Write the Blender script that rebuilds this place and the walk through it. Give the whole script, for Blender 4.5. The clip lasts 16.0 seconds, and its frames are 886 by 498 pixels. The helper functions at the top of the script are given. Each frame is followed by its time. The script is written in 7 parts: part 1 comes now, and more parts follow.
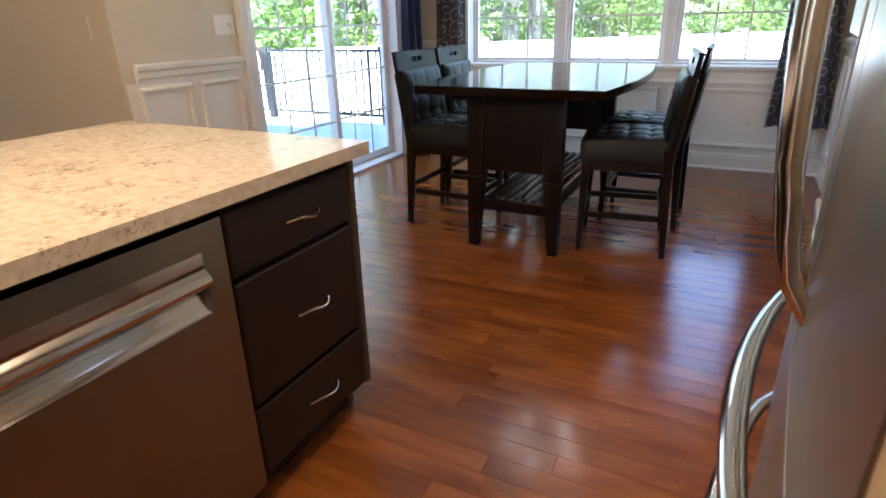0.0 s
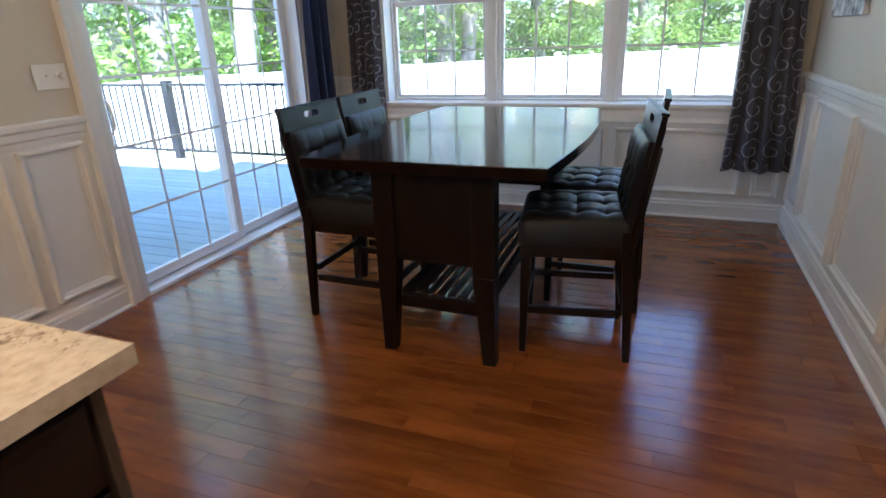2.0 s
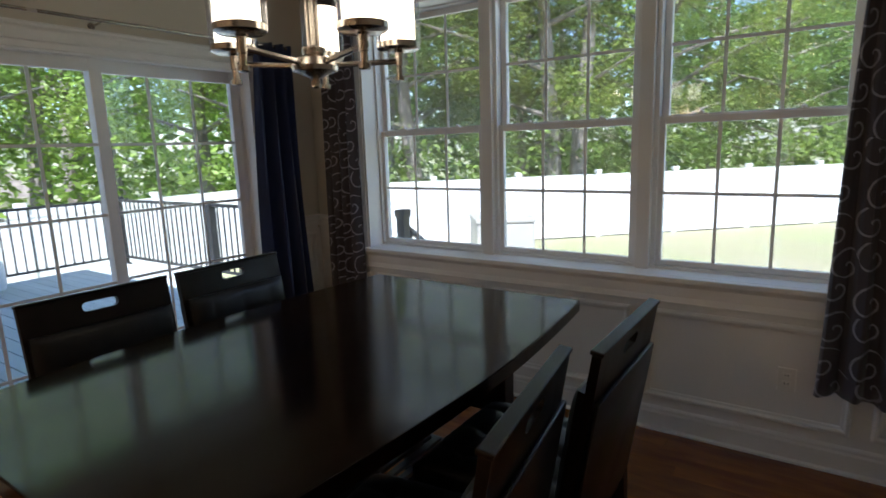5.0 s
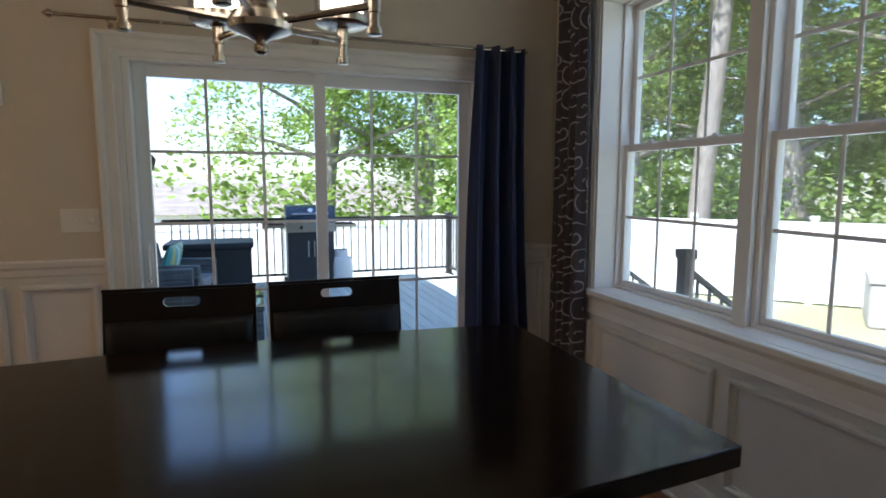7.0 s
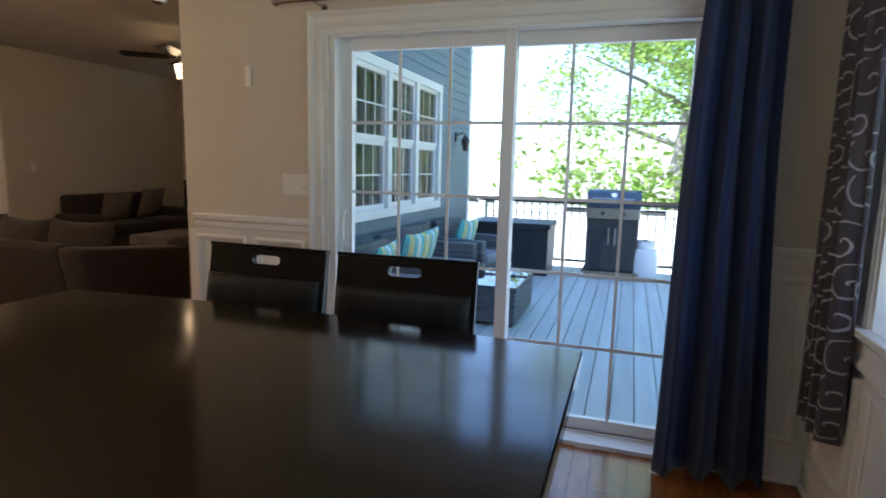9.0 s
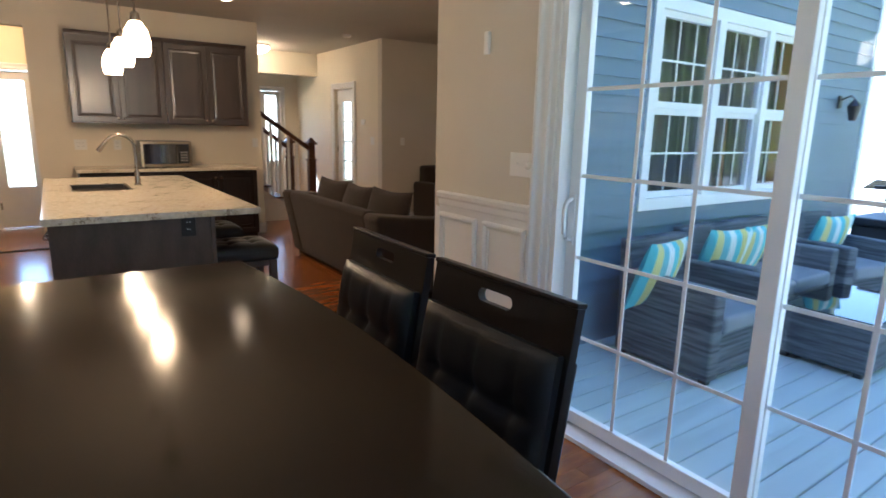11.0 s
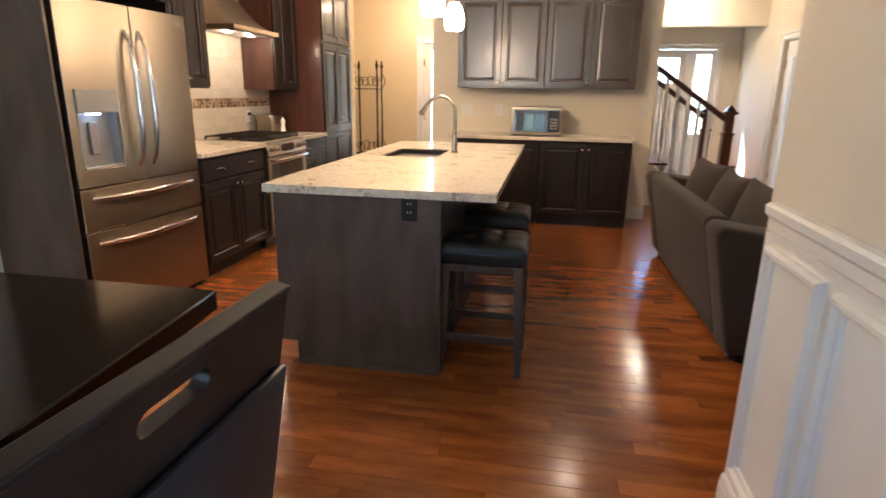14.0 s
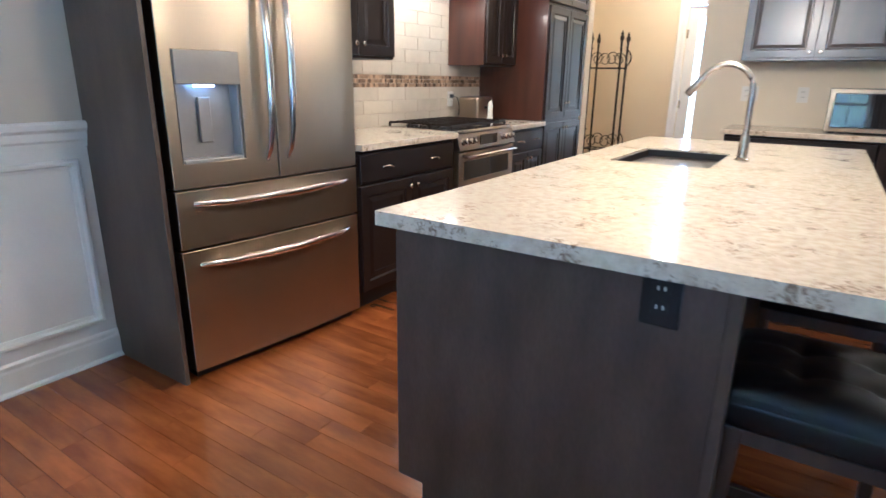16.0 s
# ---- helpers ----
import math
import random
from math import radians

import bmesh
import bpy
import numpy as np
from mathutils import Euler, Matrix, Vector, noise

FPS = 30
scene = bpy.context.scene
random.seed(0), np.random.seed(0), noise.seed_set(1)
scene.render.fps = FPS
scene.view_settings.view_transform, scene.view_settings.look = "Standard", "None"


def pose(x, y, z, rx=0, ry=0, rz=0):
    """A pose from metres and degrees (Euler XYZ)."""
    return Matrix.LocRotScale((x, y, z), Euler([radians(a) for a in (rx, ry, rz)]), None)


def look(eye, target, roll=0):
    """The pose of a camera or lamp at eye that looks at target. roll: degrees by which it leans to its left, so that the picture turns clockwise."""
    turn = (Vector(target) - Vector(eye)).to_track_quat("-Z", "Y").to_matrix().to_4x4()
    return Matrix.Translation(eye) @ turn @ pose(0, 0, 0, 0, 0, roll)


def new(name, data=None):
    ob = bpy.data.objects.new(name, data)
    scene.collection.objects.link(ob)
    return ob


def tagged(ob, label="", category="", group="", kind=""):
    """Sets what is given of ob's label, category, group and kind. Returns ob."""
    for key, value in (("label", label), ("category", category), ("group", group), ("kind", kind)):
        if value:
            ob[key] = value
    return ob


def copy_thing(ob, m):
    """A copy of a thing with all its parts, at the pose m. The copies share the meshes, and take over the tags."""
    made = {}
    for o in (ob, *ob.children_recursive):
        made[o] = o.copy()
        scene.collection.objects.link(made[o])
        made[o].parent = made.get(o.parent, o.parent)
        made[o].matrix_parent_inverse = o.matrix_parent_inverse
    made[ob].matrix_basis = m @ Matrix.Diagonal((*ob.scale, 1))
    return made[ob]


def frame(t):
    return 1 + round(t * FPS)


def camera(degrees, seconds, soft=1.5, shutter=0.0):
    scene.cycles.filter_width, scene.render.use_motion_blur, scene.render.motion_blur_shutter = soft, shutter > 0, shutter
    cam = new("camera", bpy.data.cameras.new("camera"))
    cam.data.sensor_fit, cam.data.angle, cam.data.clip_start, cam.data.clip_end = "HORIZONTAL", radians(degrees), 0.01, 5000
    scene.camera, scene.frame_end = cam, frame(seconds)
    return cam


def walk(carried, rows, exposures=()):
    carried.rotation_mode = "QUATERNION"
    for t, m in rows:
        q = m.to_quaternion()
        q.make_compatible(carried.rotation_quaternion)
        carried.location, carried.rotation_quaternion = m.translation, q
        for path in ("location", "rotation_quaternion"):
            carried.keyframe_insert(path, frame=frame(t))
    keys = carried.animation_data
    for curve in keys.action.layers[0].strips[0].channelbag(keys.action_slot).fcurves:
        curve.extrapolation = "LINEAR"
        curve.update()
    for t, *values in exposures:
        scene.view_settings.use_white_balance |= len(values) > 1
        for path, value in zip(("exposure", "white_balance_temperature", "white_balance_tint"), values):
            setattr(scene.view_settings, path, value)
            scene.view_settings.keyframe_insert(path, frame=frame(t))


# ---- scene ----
cam = camera(76.2, 16.0, soft=1.6, shutter=0.3)
PATH = [
    (0, (2.894, -5.35, 1.244), (2.05, -3.7, 0.492), -1.4),
    (0.5, (2.823, -5.21, 1.315), (1.992, -3.555, 0.56), -1.3),
    (1, (2.723, -5.038, 1.361), (1.973, -3.341, 0.613), -1.3),
    (1.5, (2.737, -4.787, 1.381), (2.035, -3.066, 0.643), -1.8),
    (2, (2.714, -4.536, 1.367), (2.032, -2.795, 0.659), -2.1),
    (2.5, (2.67, -4.24, 1.4), (1.999, -2.488, 0.709), -2.0),
    (3, (2.73, -3.991, 1.453), (2.053, -2.224, 0.804), -2.3),
    (3.2, (2.758, -3.879, 1.461), (2.082, -2.097, 0.856), -2.5),
    (5.5, (3.198, -2.669, 1.530), (1.859, -1.212, 1.236), -1.4),
    (6, (3.238, -2.373, 1.507), (1.664, -1.185, 1.239), -1.3),
    (6.5, (3.262, -2.086, 1.468), (1.488, -1.193, 1.232), -0.5),
    (7, (3.171, -1.804, 1.433), (1.289, -1.166, 1.199), 0.1),
    (7.5, (3.103, -1.536, 1.401), (1.150, -1.174, 1.168), 0.4),
    (8, (3.063, -1.235, 1.432), (1.081, -1.217, 1.165), 0.5),
    (8.5, (2.908, -1.038, 1.430), (0.951, -1.307, 1.121), 0.9),
    (9, (2.747, -0.820, 1.370), (0.859, -1.440, 1.077), 1.4),
    (9.5, (2.618, -0.625, 1.441), (0.878, -1.547, 1.094), 1.0),
    (10, (2.403, -0.515, 1.423), (0.849, -1.718, 1.052), 1.2),
    (12.5, (1.106, -0.812, 1.362), (0.722, -2.717, 0.887), 0.7),
    (13, (0.925, -1.027, 1.333), (0.780, -2.960, 0.843), 1.0),
    (13.5, (0.788, -1.285, 1.337), (0.863, -3.217, 0.827), 1.1),
    (14, (0.650, -1.562, 1.341), (0.998, -3.461, 0.807), 0.9),
    (14.5, (0.638, -1.891, 1.291), (1.225, -3.725, 0.752), 0.7),
    (15, (0.711, -2.248, 1.277), (1.457, -4.019, 0.720), 0.8),
    (15.5, (0.821, -2.619, 1.272), (1.748, -4.299, 0.702), 0.7),
    (16, (1.044, -2.912, 1.240), (2.101, -4.508, 0.664), 0.8),
]
walk(cam, [(t, look(eye, target, roll)) for t, eye, target, roll in PATH],
     exposures=[(0, 3.05, 4900, 10), (1.5, 2.8, 4800, 10), (3.0, 2.55, 4750, 10), (4.2, 2.0, 5100, 10), (5.5, 1.15, 5500, 10), (7, 1.55, 5400, 10), (8, 1.78, 5300, 10), (9, 2.15, 5150, 10), (10, 2.35, 5000, 10), (12.4, 2.95, 4850, 8), (13.2, 3.0, 4800, 8), (14, 3.35, 4850, 10), (15, 3.5, 4300, 8), (15.6, 3.48, 4000, 6), (16, 3.4, 3950, 6)])

# world and sun
world = bpy.data.worlds.new("sky")
scene.world = world
world.use_nodes = True
_n = world.node_tree.nodes
_sky = _n.new("ShaderNodeTexSky")
_sky.sky_type, _sky.sun_disc = "NISHITA", False
_sky.sun_elevation, _sky.sun_rotation = radians(52), radians(150)
world.node_tree.links.new(_sky.outputs[0], _n["Background"].inputs[0])
_n["Background"].inputs[1].default_value = 0.15
sun = new("sun", bpy.data.lights.new("sun", "SUN"))
sun.data.energy, sun.data.angle, sun.data.color = 5.0, radians(0.5), (1.0, 0.95, 0.87)
# high sun from the south-east, so that the house shades the deck
sun.matrix_world = look((5.3, -9.2, 13.6), (0, 0, 0))


def area_lamp(name, m, sx, sy, watts, color=(1, 1, 1)):
    d = bpy.data.lights.new(name, "AREA")
    d.shape, d.size, d.size_y, d.energy, d.color = "RECTANGLE", sx, sy, watts, color
    ob = new(name, d)
    ob.matrix_world = m
    return ob


def point_lamp(name, x, y, z, watts, radius=0.04, color=(1.0, 0.62, 0.30)):
    d = bpy.data.lights.new(name, "POINT")
    d.energy, d.shadow_soft_size, d.color = watts, radius, color
    ob = new(name, d)
    ob.location = (x, y, z)
    return ob


# sky light standing in the window openings
area_lamp("window_skylight", look((1.85, 0.32, 1.62), (1.85, -3, 0.9)), 2.7, 1.5, 2.4, (0.90, 0.96, 1.0))
area_lamp("door_skylight", look((-0.30, -1.42, 1.05), (3, -1.42, 0.7)), 1.7, 1.85, 1.2, (0.88, 0.95, 1.0))
# lamps that burn in the kitchen, the hall and over the table
for _y in (-4.40, -5.18, -5.97):
    point_lamp("pendant_bulb", 1.40, _y, 1.80, 1.7)
# recessed ceiling downlights
CANS = [(2.80, -4.50), (2.80, -5.68), (2.80, -6.82), (0.25, -6.95)]
for _x, _y in CANS:
    _d = bpy.data.lights.new("downlight_bulb", "SPOT")
    _d.energy, _d.spot_size, _d.spot_blend, _d.shadow_soft_size, _d.color = 5.2, radians(120), 0.7, 0.05, (1.0, 0.60, 0.28)
    _o = new("downlight_bulb", _d)
    _o.location = (_x, _y, 2.66)
point_lamp("hall_bulb", -0.99, -10.04, 2.50, 3.2)
point_lamp("foyer_bulb", -1.2, -12.2, 2.2, 2.0)
point_lamp("hood_bulb", 3.36, -6.15, 1.775, 0.4, 0.03)
point_lamp("hood_bulb", 3.36, -6.52, 1.775, 0.4, 0.03)
point_lamp("mudroom_bulb", 2.3, -9.2, 2.4, 4.0)
point_lamp("fan_bulb", -2.37, -5.42, 2.18, 1.4, 0.04, (1.0, 0.64, 0.32))

# ---- materials ----
def material(name, color, rough=0.5, metal=0.0, coat=0.0, var=0.10, scale=6.0, fine=60.0, bump=0.05, stretch=(1, 1, 1),
             color2=None, rvar=0.08, obj=0.0, sheen=0.0, spec=0.5, coat_rough=0.12):
    """A surface with two scales of variation, some grain relief and uneven gloss."""
    m = bpy.data.materials.new(name)
    m.use_nodes = True
    nt = m.node_tree
    b = nt.nodes["Principled BSDF"]
    L = nt.links.new
    co = nt.nodes.new("ShaderNodeTexCoord")
    mp = nt.nodes.new("ShaderNodeMapping")
    mp.inputs["Scale"].default_value = stretch
    L(co.outputs["Object"], mp.inputs["Vector"])
    n1 = nt.nodes.new("ShaderNodeTexNoise")
    n1.inputs["Scale"].default_value, n1.inputs["Detail"].default_value = scale, 4
    n2 = nt.nodes.new("ShaderNodeTexNoise")
    n2.inputs["Scale"].default_value, n2.inputs["Detail"].default_value = fine, 3
    L(mp.outputs[0], n1.inputs["Vector"])
    L(mp.outputs[0], n2.inputs["Vector"])
    mix = nt.nodes.new("ShaderNodeMix")
    mix.data_type = "RGBA"
    c2 = color2 or tuple(max(0.0, c * (1 - 2 * var)) for c in color)
    mix.inputs["A"].default_value = (*c2, 1)
    mix.inputs["B"].default_value = (*color, 1)
    ramp = nt.nodes.new("ShaderNodeMapRange")
    ramp.inputs["From Min"].default_value, ramp.inputs["From Max"].default_value = 0.3, 0.62
    L(n1.outputs["Fac"], ramp.inputs["Value"])
    L(ramp.outputs[0], mix.inputs["Factor"])
    mul = nt.nodes.new("ShaderNodeHueSaturation")
    v = nt.nodes.new("ShaderNodeMapRange")
    v.inputs["To Min"].default_value, v.inputs["To Max"].default_value = 1 - var, 1 + var
    L(n2.outputs["Fac"], v.inputs["Value"])
    last = v.outputs[0]
    if obj:
        oi = nt.nodes.new("ShaderNodeObjectInfo")
        ge = nt.nodes.new("ShaderNodeNewGeometry")
        add = nt.nodes.new("ShaderNodeMath")
        add.operation = "ADD"
        L(oi.outputs["Random"], add.inputs[0])
        L(ge.outputs["Random Per Island"], add.inputs[1])
        fr = nt.nodes.new("ShaderNodeMath")
        fr.operation = "FRACT"
        L(add.outputs[0], fr.inputs[0])
        ov = nt.nodes.new("ShaderNodeMapRange")
        ov.inputs["To Min"].default_value, ov.inputs["To Max"].default_value = 1 - obj, 1 + obj
        L(fr.outputs[0], ov.inputs["Value"])
        mm = nt.nodes.new("ShaderNodeMath")
        mm.operation = "MULTIPLY"
        L(last, mm.inputs[0])
        L(ov.outputs[0], mm.inputs[1])
        last = mm.outputs[0]
        # move the grain from piece to piece
        off = nt.nodes.new("ShaderNodeVectorMath")
        off.operation = "ADD"
        sc = nt.nodes.new("ShaderNodeMath")
        sc.operation = "MULTIPLY"
        sc.inputs[1].default_value = 37.0
        L(fr.outputs[0], sc.inputs[0])
        L(co.outputs["Object"], off.inputs[0])
        L(sc.outputs[0], off.inputs[1])
        L(off.outputs[0], mp.inputs["Vector"])
    L(mix.outputs["Result"], mul.inputs["Color"])
    L(last, mul.inputs["Value"])
    L(mul.outputs[0], b.inputs["Base Color"])
    rr = nt.nodes.new("ShaderNodeMapRange")
    rr.inputs["To Min"].default_value = max(0.02, rough - rvar)
    rr.inputs["To Max"].default_value = min(1.0, rough + rvar)
    L(n1.outputs["Fac"], rr.inputs["Value"])
    L(rr.outputs[0], b.inputs["Roughness"])
    b.inputs["Metallic"].default_value = metal
    b.inputs["Coat Weight"].default_value = coat
    b.inputs["Coat Roughness"].default_value = coat_rough
    b.inputs["Sheen Weight"].default_value = sheen
    b.inputs["Specular IOR Level"].default_value = spec
    if bump:
        bp = nt.nodes.new("ShaderNodeBump")
        bp.inputs["Strength"].default_value, bp.inputs["Distance"].default_value = bump, 0.004
        L(n2.outputs["Fac"], bp.inputs["Height"])
        L(bp.outputs[0], b.inputs["Normal"])
    return m


def glass_material(name, tint=(1, 1, 1), rough=0.0):
    """Thin clear pane: lets light straight through, mirrors a little by angle."""
    m = bpy.data.materials.new(name)
    m.use_nodes = True
    nt = m.node_tree
    nt.nodes.remove(nt.nodes["Principled BSDF"])
    out = nt.nodes["Material Output"]
    tr = nt.nodes.new("ShaderNodeBsdfTransparent")
    tr.inputs[0].default_value = (*tint, 1)
    gl = nt.nodes.new("ShaderNodeBsdfGlossy")
    gl.inputs["Roughness"].default_value = rough
    lw = nt.nodes.new("ShaderNodeLayerWeight")
    lw.inputs["Blend"].default_value = 0.5
    pw = nt.nodes.new("ShaderNodeMath")
    pw.operation = "POWER"
    pw.inputs[1].default_value = 5.0
    nt.links.new(lw.outputs["Facing"], pw.inputs[0])
    fr = nt.nodes.new("ShaderNodeMath")
    fr.operation = "MULTIPLY_ADD"
    fr.inputs[1].default_value, fr.inputs[2].default_value = 0.6, 0.035
    nt.links.new(pw.outputs[0], fr.inputs[0])
    mx = nt.nodes.new("ShaderNodeMixShader")
    nt.links.new(fr.outputs[0], mx.inputs[0])
    nt.links.new(tr.outputs[0], mx.inputs[1])
    nt.links.new(gl.outputs[0], mx.inputs[2])
    nt.links.new(mx.outputs[0], out.inputs[0])
    return m


def glow_material(name, color, strength):
    m = bpy.data.materials.new(name)
    m.use_nodes = True
    b = m.node_tree.nodes["Principled BSDF"]
    b.inputs["Base Color"].default_value = (0.9, 0.88, 0.84, 1)
    b.inputs["Emission Color"].default_value = (*color, 1)
    b.inputs["Emission Strength"].default_value = strength
    b.inputs["Roughness"].default_value = 0.35
    return m


M_WALL = material("beige_paint", (0.62, 0.57, 0.48), 0.75, var=0.03, scale=1.5, fine=220, bump=0.12)
M_YELLOW = material("cream_paint", (0.72, 0.62, 0.43), 0.75, var=0.03, scale=1.5, fine=220, bump=0.12)
M_CREAM = material("pale_cream_paint", (0.76, 0.69, 0.55), 0.75, var=0.03, scale=1.5, fine=220, bump=0.12)
# ceiling colour kept darker than off-white, so less light bounces into the rooms
M_CEIL = material("dimmed_ceiling_paint", (0.52, 0.49, 0.43), 0.9, var=0.03, scale=2, fine=150, bump=0.2)
M_TRIM = material("white_trim_paint", (0.80, 0.79, 0.76), 0.38, var=0.025, scale=3, fine=90, bump=0.03)
M_VINYL = material("white_vinyl", (0.82, 0.82, 0.81), 0.35, var=0.02, scale=3, fine=60, bump=0.02)
M_FLOOR = material("cherry_floorboard", (0.265, 0.086, 0.014), 0.20, coat=0.30, spec=0.45, var=0.14, scale=3.2, fine=22, stretch=(0.9, 4, 4),
                   color2=(0.150, 0.042, 0.007), obj=0.17, bump=0.02, rvar=0.06)
M_SUB = material("floor_joint", (0.12, 0.036, 0.010), 0.3)
M_DARK = material("espresso_wood", (0.009, 0.0055, 0.0042), 0.34, spec=0.28, var=0.22, scale=3, fine=40, stretch=(6, 6, 0.6), bump=0.05)
M_CAB = material("espresso_cabinet", (0.013, 0.0075, 0.006), 0.42, coat=0.08, spec=0.35, var=0.2, scale=3, fine=40, stretch=(5, 5, 0.5), bump=0.05)
# copy of the espresso cabinet, lightened and glossed to carry the window sheen
M_CABSHEEN = material("window_sheen_cabinet", (0.034, 0.021, 0.017), 0.36, coat=1.0, coat_rough=0.24, spec=0.9, var=0.2, scale=3, fine=40, stretch=(5, 5, 0.5), bump=0.05)
M_CABRED = material("cherry_cabinet_side", (0.070, 0.025, 0.014), 0.33, coat=0.2, var=0.2, scale=3, fine=40, stretch=(5, 5, 0.5), bump=0.05)
M_PANEL = material("greybrown_panel", (0.100, 0.073, 0.056), 0.42, coat=0.06, spec=0.42, var=0.24, scale=3.0, fine=60, stretch=(2.5, 2.5, 0.8), bump=0.04)
M_TABLE = material("espresso_tabletop", (0.010, 0.005, 0.003), 0.12, spec=0.36, var=0.2, scale=3, fine=40, stretch=(6, 0.6, 6), bump=0.012, rvar=0.04)
M_LEATHER = material("black_leather", (0.009, 0.009, 0.010), 0.36, spec=0.34, var=0.15, scale=8, fine=240, bump=0.15)
M_STEEL = material("brushed_steel", (0.40, 0.335, 0.25), 0.33, metal=1.0, var=0.02, scale=1.2, fine=90, stretch=(1, 3, 0.15), bump=0.0, rvar=0.015)
M_STEELDW = material("brushed_dishwasher_steel", (0.27, 0.26, 0.22), 0.29, metal=1.0, var=0.03, scale=1.6, fine=90, stretch=(6, 0.15, 1), bump=0.0, rvar=0.05)
for _m in (M_STEEL, M_STEELDW):
    # brushed along the horizontal, so reflections draw out upright
    _t = _m.node_tree.nodes.new("ShaderNodeCombineXYZ")
    _t.inputs[2].default_value = 1.0
    _b = _m.node_tree.nodes["Principled BSDF"]
    _b.inputs["Anisotropic"].default_value = 0.4
    _m.node_tree.links.new(_t.outputs[0], _b.inputs["Tangent"])
M_STEELH = material("polished_steel", (0.66, 0.63, 0.60), 0.14, metal=1.0, var=0.03, bump=0.0, rvar=0.03)
M_BLACK = material("black_plastic", (0.012, 0.012, 0.013), 0.35, var=0.1, bump=0.02)
M_GLASSBLK = material("black_oven_glass", (0.008, 0.008, 0.009), 0.035, var=0.05, bump=0.0, rvar=0.02)
M_MIRROR = material("mirrored_oven_glass", (0.02, 0.02, 0.022), 0.03, spec=1.0, coat=1.0, coat_rough=0.03, var=0.05, bump=0.0, rvar=0.01)
M_NICKEL = material("brushed_nickel", (0.52, 0.46, 0.39), 0.25, metal=1.0, var=0.05, bump=0.01)
M_IRON = material("wrought_iron", (0.03, 0.022, 0.018), 0.5, metal=0.6, var=0.2, bump=0.1)
M_PLATE = material("white_plastic", (0.78, 0.77, 0.73), 0.4, var=0.02, bump=0.0)
M_GLASS = glass_material("window_glass")
M_SOFA = material("brown_sofa_cloth", (0.034, 0.023, 0.017), 0.9, var=0.15, scale=9, fine=420, bump=0.4, sheen=0.08)
M_PILLOW = material("taupe_pillow_cloth", (0.032, 0.022, 0.017), 0.9, var=0.15, scale=9, fine=420, bump=0.4, sheen=0.08)
M_BLUECURT = material("navy_curtain", (0.008, 0.019, 0.075), 0.75, var=0.12, scale=4, fine=300, bump=0.2, sheen=0.2)


